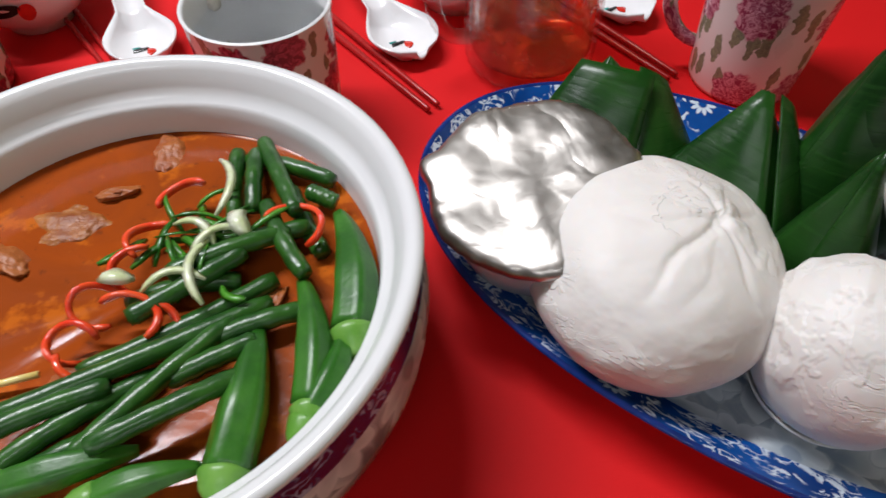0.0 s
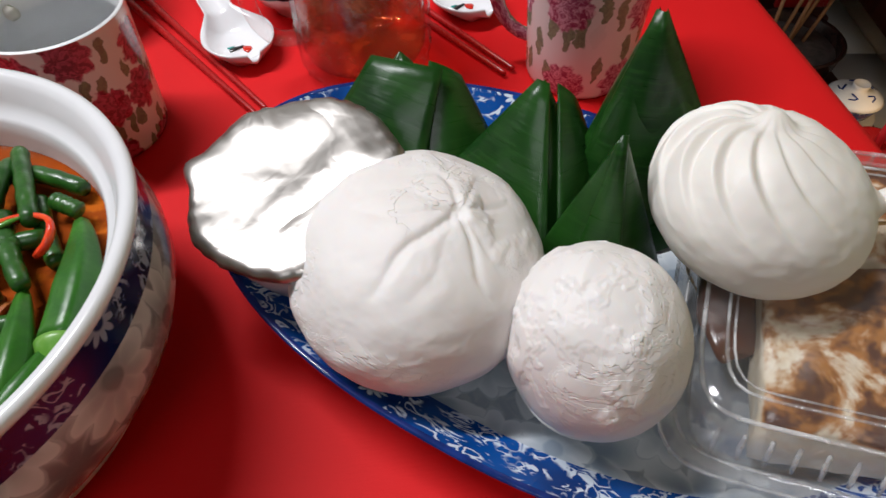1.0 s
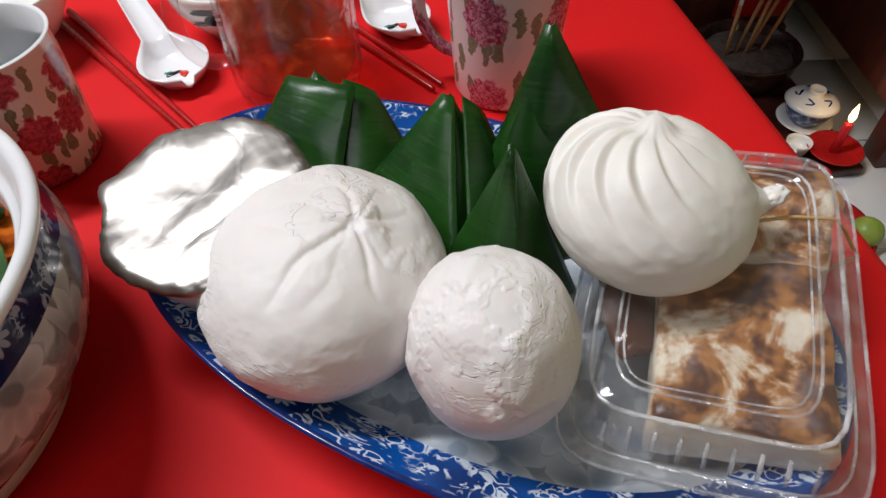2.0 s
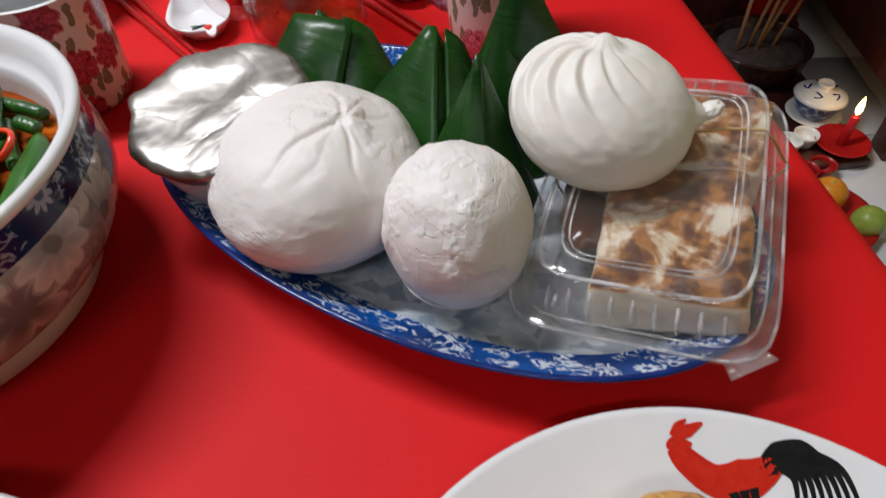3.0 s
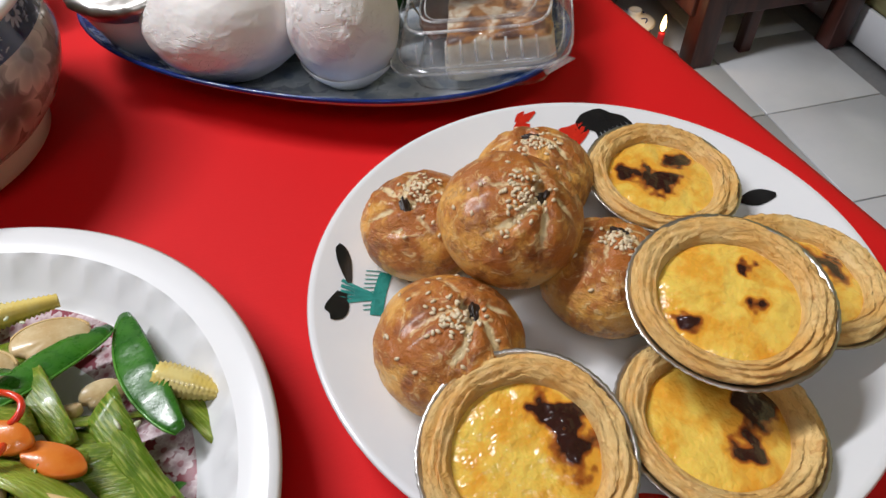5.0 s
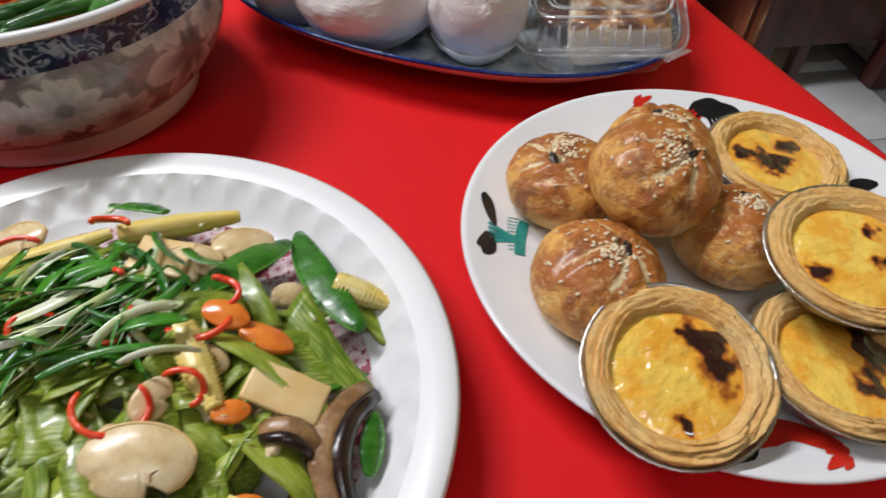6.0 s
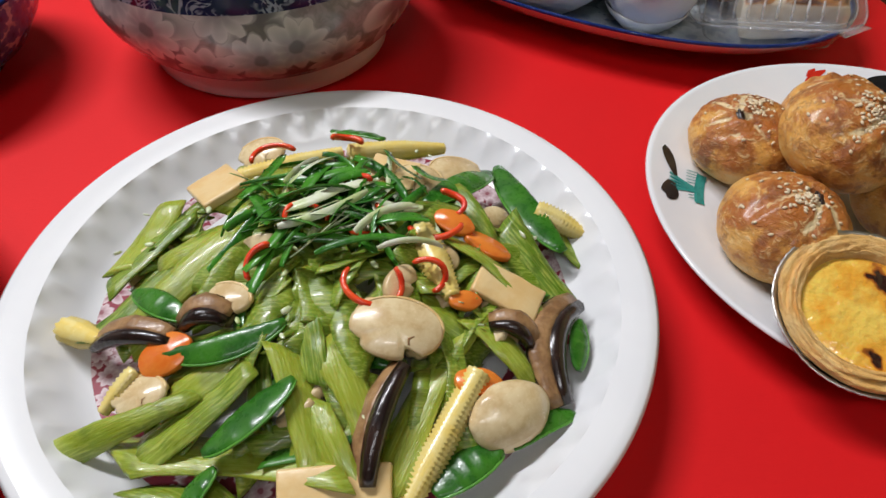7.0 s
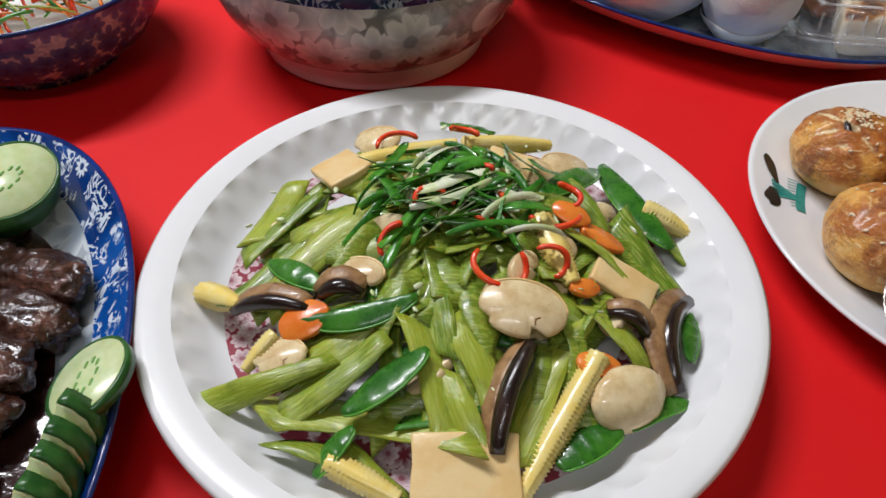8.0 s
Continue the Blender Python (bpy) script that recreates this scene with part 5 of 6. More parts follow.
def rose_mug(x, y, turn, r0, r1, h, mat, label):
    t = thing("mug", pose(x, y, TOP, 0, 0, turn), label, "mug", "rose mugs")
    prof = [(0.0, 0.0015), (r0 - 0.005, 0.0015), (r0 - 0.004, 0.0), (r0 - 0.001, 0.0006), (r0, 0.004), (r0 + (r1 - r0) * 0.25, h * 0.3), (r0 + (r1 - r0) * 0.55, h * 0.62), (r1 - 0.001, h - 0.004), (r1, h - 0.0008)]
    part("mug_body", lathe(prof, 96), mat, t, "glazed body with printed roses")
    part("lining", lathe([(r1, h - 0.0008), (r1 - 0.0012, h + 0.0004), (r1 - 0.003, h - 0.002), (r0 + (r1 - r0) * 0.5 - 0.003, h * 0.6), (r0 - 0.002, 0.012), (r0 - 0.010, 0.006), (0.0, 0.006)], 96), WHITE, t, "white glazed rim and inside")
    pts = []
    for i in range(15):
        a = math.radians(-100 + 200 * i / 14)
        pts.append((r0 + (r1 - r0) * (0.5 + 0.33 * math.sin(a)) - 0.003 + 0.026 * math.cos(a) * 1.0, 0, h * 0.52 + h * 0.31 * math.sin(a)))
    part("handle", sweep(pts, circle(0.0052, 10, 0.75), up=(0, 1, 0)), mat, t)
    water = lathe([(r0 + (r1 - r0) * 0.78 - 0.0035, h * 0.80), (0.0, h * 0.80)], 64)
    part("water_surface", water, WATER, t, "clear water")


WATER = clear_material("water", (0.95, 0.98, 0.98), 0.02, 1.33)
rose_mug(-0.128, 0.408, 150, 0.0415, 0.0455, 0.092, ROSE_A, "white mug with dark red roses, standing on the red cloth")
rose_mug(0.203, 0.470, 165, 0.0375, 0.0450, 0.108, ROSE_B, "pale pink mug with a large pink rose")
rose_mug(-0.368, 0.432, 120, 0.0335, 0.0435, 0.100, ROSE_A, "white mug with small red roses and green leaves")


def rice_bowl(x, y, turn):
    t = thing("rice_bowl", pose(x, y, TOP, 0, 0, turn), "small white rice bowl with painted red and black motif", "bowl", "small rice bowls")
    prof = [(0.0, 0.004), (0.023, 0.004), (0.0235, 0.0), (0.026, 0.0), (0.0265, 0.006), (0.038, 0.014), (0.049, 0.030), (0.0545, 0.048), (0.055, 0.0525), (0.0535, 0.0530), (0.0525, 0.048), (0.046, 0.030), (0.034, 0.015), (0.0, 0.009)]
    body = part("bowl_body", lathe(prof, 96), WARMWHITE, t)
    for mat, a, z, w, hgt in ((BLACK_PAINT, 0, 0.036, 0.013, 0.006), (RED_PAINT, 18, 0.033, 0.006, 0.008), (BLACK_PAINT, -14, 0.042, 0.010, 0.0022), (BLACK_PAINT, -20, 0.030, 0.009, 0.0016)):
        bm = bmesh.new()
        ring = []
        for i in range(16):
            q = 2 * math.pi * i / 16
            ang = math.radians(a) + w / 0.05 * math.cos(q)
            zz = z + hgt * math.sin(q) + 0.15 * w * math.cos(q)
            rr = 0.049 + (zz - 0.030) * 0.31 + 0.0012
            ring.append(bm.verts.new((rr * math.cos(ang), rr * math.sin(ang), zz)))
        bm.faces.new(ring)
        part("painted_motif", bm, mat, body, "plain painted patch")


rice_bowl(-0.196, 0.548, -75)
rice_bowl(-0.352, 0.525, -80)
rice_bowl(-0.012, 0.566, -90)


def tea_jar():
    t = thing("glass_jar_mug", pose(0.046, 0.486, TOP) @ Matrix.Diagonal((1.10, 1.10, 1.06, 1)), "clear glass handled jar almost full of red-orange tea", "jar mug")
    outer = [(0.0, 0.002), (0.034, 0.0), (0.040, 0.001), (0.0435, 0.006), (0.0442, 0.02), (0.0442, 0.10), (0.042, 0.115), (0.039, 0.122), (0.039, 0.134), (0.0375, 0.135), (0.0365, 0.133), (0.0365, 0.122), (0.0395, 0.113), (0.0412, 0.10), (0.0412, 0.018), (0.039, 0.012), (0.030, 0.009), (0.0, 0.009)]
    glass = part("glass_body", lathe(outer, 96, wobble=lambda a, i: (0.0007 * math.sin(a * 22) if 2 <= i <= 4 else 0, 0)), GLASS, t)
    part("tea", lathe([(0.0, 0.0094), (0.030, 0.0094), (0.0388, 0.0124), (0.0410, 0.0182), (0.0410, 0.104), (0.0, 0.104)], 96), TEA, t, "red-orange tea")
    pts = []
    for i in range(17):
        a = math.radians(-90 + 180 * i / 16)
        pts.append((-0.042 - 0.027 * max(0.0, math.cos(a)) ** 0.7, 0, 0.062 + 0.034 * math.sin(a)))
    part("handle", sweep(pts, circle(0.0052, 12), up=(0, 1, 0)), GLASS, t).matrix_local = pose(0, 0, 0, 0, 0, 20)
    for k in range(22):
        a, z = k * 2.4, 0.012 + 0.058 * ((k * 0.381) % 1.0) ** 1.5
        pts = [(0.0445 * math.cos(a + 0.05 * i), 0.0445 * math.sin(a + 0.05 * i), z + 0.0022 * math.sin(i * 1.1 + k)) for i in range(6)]
        part("embossed_scroll", sweep(pts, circle(0.0008, 6), [0.4, 1, 1, 1, 1, 0.4]), CLEAR, glass)


tea_jar()


# ---- stir-fried vegetables ----
VC = Vector((-0.062, -0.082, 0))


def heap(x, y):
    r = math.hypot(x - VC.x, y - VC.y)
    return TOP + 0.012 + 0.036 * max(0.0, 1 - (r / 0.135) ** 2)


def resting(x, y, yaw, length, lift=0.0, roll=0.0, ground=heap):
    if ground is heap:
        y += 0.008 * max(0.0, 1 - math.hypot(x - VC.x, y - VC.y) / 0.135)
    a = math.radians(yaw)
    dx, dy = math.cos(a) * length / 2, math.sin(a) * length / 2
    z0, z1 = ground(x - dx, y - dy), ground(x + dx, y + dy)
    return lie(x, y, max((z0 + z1) / 2, ground(x, y) - 0.006) + lift, yaw, math.degrees(math.atan2(z1 - z0, length)), roll)


def celery_mesh(length, width, rng):
    w, n = width / 2, 15
    sec = []
    for i in range(n):
        a = math.radians(-78 + 156 * i / (n - 1))
        k = 1.0 + 0.07 * (i % 2)
        sec.append((w * 1.12 * math.sin(a) * k, w * 0.50 * (math.cos(a) - 0.35) * k))
    for i in range(n - 1, -1, -1):
        a = math.radians(-70 + 140 * i / (n - 1))
        sec.append((w * 0.78 * math.sin(a), w * 0.62 * (0.55 * math.cos(a) - 0.45)))
    slant = rng.uniform(-0.9, 0.9) * width
    taper = rng.choice((0.05, 0.12, 0.22, 0.6))
    pts = bow(length, rng.uniform(-0.05, 0.12) * length, rng.uniform(-0.08, 0.08) * length, 12)
    bm = sweep(pts, sec, [(1.06 - taper * (i / 11) ** 1.5, 1.0 - 0.3 * taper * i / 11) for i in range(12)])
    for v in bm.verts:
        v.co.x += slant * (v.co.y / max(w, 1e-4)) * 0.6
        v.co += 0.0010 * noise.noise_vector(v.co * 90 + Vector((slant * 900, 0, 0)))
    return bm


def celery(rows, seed, lift):
    rng = random.Random(seed)
    for x, y, yaw, length, width in rows:
        ob = single("celery_piece", celery_mesh(max(length * 1.18, 0.030), width * 1.02, rng), CELERY, resting(x, y, yaw, length, lift + rng.uniform(-0.002, 0.003), rng.uniform(-35, 35)), "glossy pale green slanted piece of cooked celery", "celery", "celery pieces in the stir-fry")


celery([(-0.141, -0.097, 46, 0.066, 0.0174), (-0.128, -0.102, 49, 0.062, 0.0156), (-0.155, -0.069, 49, 0.049, 0.0186), (-0.163, -0.056, 75, 0.045, 0.0142), (-0.146, -0.165, 16, 0.060, 0.0130), (-0.113, -0.162, 36, 0.050, 0.0170),
        (-0.098, -0.184, -8, 0.084, 0.0190), (-0.009, -0.159, 62, 0.078, 0.0168), (0.019, -0.1, -42, 0.062, 0.0149), (0.044, -0.08, -57, 0.052, 0.0189), (0.066, -0.056, -53, 0.022, 0.0132), (-0.111, -0.148, 31, 0.034, 0.0124), (-0.113, -0.195, -20, 0.030, 0.0148)], 1, 0.004)
celery([(-0.090, -0.140, -82, 0.054, 0.0104), (-0.068, -0.168, -72, 0.052, 0.0159), (-0.049, -0.164, -68, 0.052, 0.0155), (-0.055, -0.180, -64, 0.040, 0.0135), (0.023, -0.138, -50, 0.036, 0.0150), (-0.019, -0.115, -31, 0.042, 0.0150), (0.008, -0.055, -56, 0.036, 0.0161),
        (-0.068, -0.140, -78, 0.028, 0.0155), (-0.093, -0.200, -32, 0.034, 0.0131), (-0.120, -0.075, 20, 0.050, 0.0150), (-0.02, -0.06, 70, 0.050, 0.0150), (-0.10, -0.03, 40, 0.050, 0.0160)], 2, 0.001)


def snow_peas(rows):
    rng = random.Random(3)
    for k, (x, y, yaw, length, width) in enumerate(rows):
        n, w = 16, width / 2
        sc = [(math.sin(math.pi * (0.03 + 0.94 * i / (n - 1))) ** 0.55, 0.75 + 0.25 * math.sin(i * 1.9)) for i in range(n)]
        bm = sweep(bow(length, 0.05 * length, rng.uniform(-0.10, 0.10) * length, n), [(w * 1.1, 0.0004), (w * 0.95, 0.0012), (w * 0.5, 0.0016), (0, 0.0019), (-w * 0.5, 0.0016), (-w * 0.95, 0.0012), (-w * 1.1, 0.0004), (-w * 0.5, -0.0012), (0, -0.0014), (w * 0.5, -0.0012)], sc)
        t = thing("snow_pea", resting(x, y, yaw, length, 0.008, rng.uniform(-30, 30)), "shiny dark green snow pea pod with a pale seam", "snow pea", "snow peas in the stir-fry")
        for v in bm.verts:
            u = v.co.x / length
            v.co.z += 0.0008 * max(0.0, math.cos(u * 38)) * max(0.0, 1 - (v.co.y / w) ** 2) + 0.10 * length * u * u * (0.5 - (k % 2))
        bm.verts.ensure_lookup_table()
        edge = [tuple(bm.verts[i * 10].co) for i in range(n)]
        part("pod", bm, PEA, t)
        part("seam", sweep(edge, circle(0.0007, 6), [0.6] + [1.0] * (n - 2) + [0.4]), SEAM, t, "paler green edge seam")


snow_peas([(0.045, -0.032, -68, 0.078, 0.0165), (0.005, -0.030, 50, 0.066, 0.0150), (-0.056, 0.030, -28, 0.040, 0.0122), (-0.104, -0.135, 10, 0.056, 0.0110), (-0.088, -0.169, 37, 0.046, 0.0150), (0.036, -0.168, 29, 0.036, 0.0110), (0.002, -0.188, 32, 0.034, 0.0140), (-0.108, -0.195, 50, 0.026, 0.0108), (0.058, -0.125, 79, 0.028, 0.0096), (-0.139, -0.112, -34, 0.040, 0.0112)])


def baby_corn(rows):
    rng = random.Random(4)
    for x, y, yaw, length, width in rows:
        n, m, r = max(10, 2 * int(length / 0.0021)), 20, width / 2
        bm = bmesh.new()
        rings = []
        for i in range(n):
            u = i / (n - 1)
            taper = (0.55 + 0.45 * min(1, (1 - u) * 2.2)) * (0.9 + 0.1 * min(1, u * 6))
            ring = []
            for j in range(m):
                a = 2 * math.pi * j / m
                k = 1 + 0.12 * math.cos(a * m / 2) + 0.11 * math.cos(i * math.pi) * (1 if 0.03 < u < 0.97 else 0)
                ring.append(bm.verts.new((length * (u - 0.5), r * taper * k * math.cos(a), r * taper * k * math.sin(a))))
            rings.append(ring)
        for a, b in zip(rings, rings[1:]):
            for j in range(m):
                bm.faces.new((a[j], a[(j + 1) % m], b[(j + 1) % m], b[j]))
        bm.faces.new(rings[0])
        bm.faces.new(rings[-1])
        single("baby_corn", bm, CORN, resting(x, y, yaw, length, 0.008), "pale yellow baby corn piece", "baby corn", "baby corn in the stir-fry")


baby_corn([(-0.030, 0.008, 22, 0.062, 0.0115), (-0.090, -0.012, 22, 0.060, 0.0100), (-0.011, -0.180, -121, 0.076, 0.0115), (0.061, -0.042, -24, 0.030, 0.0129), (-0.010, -0.097, -68, 0.042, 0.0139), (-0.180, -0.114, -30, 0.032, 0.0120), (-0.150, -0.150, -130, 0.022, 0.0080), (-0.095, -0.205, -23, 0.035, 0.0106)])


def carrots(rows):
    for k, (x, y, yaw, length, width) in enumerate(rows):
        a, b = length / 2, width / 2
        out = [(a * math.cos(q) * (1 + 0.025 * math.cos(5 * q)), b * math.sin(q) * (1 + 0.025 * math.cos(5 * q))) for q in (2 * math.pi * i / 30 for i in range(30))]
        single("carrot_slice", slab(out, 0.0035, 0.0006), CARROT, resting(x, y, yaw, length, 0.009 if k == 0 else 0.006, (12, -15, 10, 0)[k % 4]), "bright orange cooked carrot slice", "carrot", "carrot slices in the stir-fry")


carrots([(0.000, -0.070, -22, 0.022, 0.0130), (0.016, -0.080, -28, 0.026, 0.0137), (-0.130, -0.138, 23, 0.026, 0.0190), (0.007, -0.153, 4, 0.022, 0.0134), (0.003, -0.116, 6, 0.016, 0.0100)])


def mushroom_outline(w):
    """A sliced button mushroom: domed cap, a notch, a broad short stem."""
    pts = []
    for i in range(40):
        a = 2 * math.pi * i / 40
        notch = 1.35 * math.exp(-((a - 5.25) / 0.13) ** 2) + 0.45 * math.exp(-((a - 3.75) / 0.16) ** 2)
        k = 1 + 0.05 * math.sin(2 * a + 1) - 0.34 * notch
        pts.append((w * 0.5 * math.cos(a) * k, w * 0.37 * math.sin(a) * k))
    return pts


def buttons(rows):
    """Slices with a skin along the dome and a dark gill mark by the stem; the thick one is half a cap."""
    rng = random.Random(6)
    for k, (x, y, yaw, w) in enumerate(rows):
        thick = 0.0042
        m = resting(x, y, yaw, w, 0.010 if k == 0 else 0.006, rng.uniform(5, 20))
        t = thing("mushroom_slice", m, "half of a cream button mushroom, cut face showing" if k == 2 else "cream slice of button mushroom with darker skin", "mushroom", "button mushroom slices")
        if k == 2:
            bm = ball(w * 0.5, 5, (1.12, 0.84, 0.56), lambda d: 1 + 0.05 * noise.noise(d * 2) - 0.10 * math.exp(-((d.z + 0.1) / 0.12) ** 2))
            for v in bm.verts:
                v.co.z = v.co.z if v.co.z > 0 else 0.14 * v.co.z
            part("cap", moved(bm, pose(0, 0, 0.002, 26, 0, 0)), BUTTON, t)
            part("cut_face", moved(slab([(w * 0.40 * math.cos(a), w * 0.36 * math.sin(a)) for a in (i * math.pi / 14 for i in range(28))], 0.003, 0.001), pose(0, 0, 0.002, 26, 0, 0) @ pose(0, 0, -0.0045)), GILL, t, "tan cut underside")
            continue
        line = mushroom_outline(w)
        part("flesh", slab(line, thick, 0.0014), BUTTON, t)
        part("skin", sweep([(p * 1.005, q * 1.005, thick * 0.5) for p, q in line[1:19]], [(-0.0004, -thick * 0.36), (0.0006, -thick * 0.3), (0.0006, thick * 0.3), (-0.0004, thick * 0.36)], [0.3] + [1.0] * 16 + [0.3]), TOFU, t, "tan skin along the dome")
        part("gill_mark", sweep([(w * 0.17, -w * 0.17, thick + 0.0001), (w * 0.15, -w * 0.10, thick + 0.0002), (w * 0.21, -w * 0.06, thick + 0.0001)], circle(w * 0.016, 6, 0.4), [0.6, 1, 0.4]), GILL, t, "brown gill mark")


buttons([(-0.028, -0.136, -10, 0.040), (-0.112, 0.012, -10, 0.030), (0.020, -0.164, 25, 0.036), (-0.139, -0.154, -5, 0.026), (0.003, -0.014, 20, 0.032), (-0.019, -0.033, -4, 0.028), (-0.104, -0.117, -28, 0.022)])


def shiitake(rows):
    for k, (x, y, yaw, length, width) in enumerate(rows):
        t = thing("shiitake_strip", resting(x, y, yaw, length, 0.007, -25 if k == 0 else 20), "dark brown shiitake strip with tan gills", "mushroom", "shiitake strips")
        w = width / 2
        sc = [0.55 + 0.45 * math.sin(math.pi * (0.1 + 0.8 * i / 9)) for i in range(10)]
        part("cap", sweep(bow(length, 0.004, (0.05, 0.24, 0.2, 0.1, 0.2)[k] * length, 10), [(w * 0.05, 0.0), (w * 0.20, 0.0046), (w * 0.65, 0.0060), (w * 1.08, 0.0036), (w * 1.05, -0.0005), (w * 0.5, -0.0030), (-w * 0.3, -0.0034), (-w * 0.85, -0.0016), (-w * 0.6, -0.0006)], sc), SHIITAKE, t, "dark brown cap skin")
        part("gill_face", sweep(bow(length * 0.98, 0.004, (0.05, 0.24, 0.2, 0.1, 0.2)[k] * length, 10), [(w * 0.24, 0.0), (w * 0.25, 0.0043), (-w * 0.05, 0.0036), (-w * 0.45, 0.0031), (-w * 0.78, 0.0012), (-w * 0.75, -0.0006)], [v * (1 + 0.05 * math.sin(2.3 * i + k)) for i, v in enumerate(sc)]), GILL, t, "tan gill side")


shiitake([(-0.034, -0.172, 72, 0.052, 0.0183), (0.052, -0.128, 75, 0.060, 0.0196), (-0.114, -0.125, 0, 0.024, 0.0161), (-0.149, -0.126, -9, 0.044, 0.0149), (0.025, -0.127, -21, 0.024, 0.0133)])


def tofu(rows):
    for k, (x, y, yaw, length, width) in enumerate(rows):
        bm = box(length, width, 0.0055, 0.0013, (0, 0, 0.003))
        bmesh.ops.subdivide_edges(bm, edges=[e for e in bm.edges if e.calc_length() > 0.01], cuts=4, use_grid_fill=True)
        for v in bm.verts:
            v.co += 0.0008 * noise.noise_vector(v.co * 90 + Vector((k, 0, 0)))
        single("tofu_slice", bm, TOFU, resting(x, y, yaw, length, 0.006, (10, 14, 0, 8)[k]), "tan slice of firm fried tofu", "tofu", "tofu slices in the stir-fry")


tofu([(-0.128, -0.030, -55, 0.034, 0.0270), (-0.052, -0.201, 3, 0.046, 0.0320), (-0.032, -0.030, -18, 0.028, 0.0220), (0.024, -0.106, -23, 0.034, 0.0190)])


def curl(x, y, z, r, start, span, mat, name, label, category, group, width=0.0028, tilt=(20, 10), seed=0):
    """A thin strip cut from a round pod, bent to an open ring."""
    rng = random.Random(seed)
    pts = []
    for i in range(17):
        a = math.radians(start + span * i / 16)
        pts.append((r * math.cos(a) * 1.1, r * math.sin(a) * 0.9, 0.0022 * math.sin(2 * a + seed)))
    bm = sweep(pts, [(-0.0013, -width * 0.35), (0.0009, -width * 0.35), (0.0014, 0), (0.0008, width * 0.35), (-0.0013, width * 0.35)], [0.6] + [1.0] * 15 + [0.6])
    single(name, bm, mat, pose(x, y, z, tilt[0] + rng.uniform(-15, 15), tilt[1] + rng.uniform(-15, 15), 0), label, category, group)


for k, (px, py, r, a0, span) in enumerate([(-0.093, -0.032, 0.014, 60, 130), (-0.058, -0.012, 0.009, 20, 150), (-0.045, -0.078, 0.011, -110, 170), (-0.010, -0.076, 0.014, -150, 140), (-0.084, -0.108, 0.013, 100, 110), (-0.038, -0.118, 0.0135, 150, 260), (-0.014, -0.112, 0.009, -60, 200), (-0.050, -0.058, 0.010, 30, 180), (-0.004, -0.062, 0.010, -50, 150), (-0.072, -0.080, 0.010, 0, 200)]):
    curl(px, py + 0.006, heap(px, py) + 0.0150, r * 0.92, a0, span, CHILI, "chili_curl", "thin curled strip of red chili", "chili", "chili curls on the stir-fry", 0.0046, seed=k)


def shreds(name, centre, spread, count, mats, ground, lift, seed, label, lengths=(0.02, 0.055)):
    """Garnish of spring onion cut in thin strips."""
    rng = random.Random(seed)
    for mat, share, nm in mats:
        lots = []
        for k in range(int(count * share)):
            x, y = rng.gauss(centre[0], spread[0]), rng.gauss(centre[1], spread[1])
            length, yaw = rng.uniform(*lengths), rng.choice((rng.gauss(35, 22), rng.uniform(-90, 90)))
            w = rng.choice((0.0009, 0.0016, 0.0024, 0.0034)) if mat is SPRING_GREEN else rng.choice((0.0014, 0.0020, 0.0026))
            sec = [(w, 0.0006), (0, 0.0001), (-w, 0.0006), (-w, 0.0003), (0, -0.0002), (w, 0.0003)]
            bm = sweep(bow(length, rng.uniform(-0.10, 0.14) * length, rng.uniform(-0.12, 0.12) * length, 8), sec, [0.7, 0.95, 1, 1, 1, 1, 0.95, 0.5])
            lots.append(moved(bm, resting(x, y, yaw, length, lift + rng.uniform(0.0, 0.012), rng.uniform(-60, 60), ground)))
        single(nm, merge(*lots), mat, Matrix.Identity(4), label, "spring onion", "", "stuff")


shreds("garnish", (-0.057, -0.066), (0.019, 0.017), 115, ((SPRING_GREEN, 0.72, "green_spring_onion"), (SPRING_PALE, 0.24, "pale_spring_onion")), heap, 0.009, 11, "heap of shredded spring onion on the vegetables", (0.014, 0.050))


def bits():
    """Pale chopped garlic scattered through the dish."""
    rng = random.Random(12)
    lots = []
    for k in range(30):
        a, r = rng.uniform(0, 6.28), 0.118 * math.sqrt(rng.random())
        x, y = VC.x + r * math.cos(a), VC.y + r * math.sin(a)
        b = ball(rng.uniform(0.0009, 0.0019), 2, (1.6, 0.9, 0.45), lambda d, k=k: 1 + 0.35 * noise.noise(d * 2 + Vector((k, 0, 0))))
        lots.append(moved(b, pose(x, y, heap(x, y) + 0.009, rng.uniform(0, 90), 0, rng.uniform(0, 180))))
    single("garlic_bits", merge(*lots), SPRING_PALE, Matrix.Identity(4), "pale bits of chopped garlic among the vegetables", "garlic", "", "stuff")


bits()


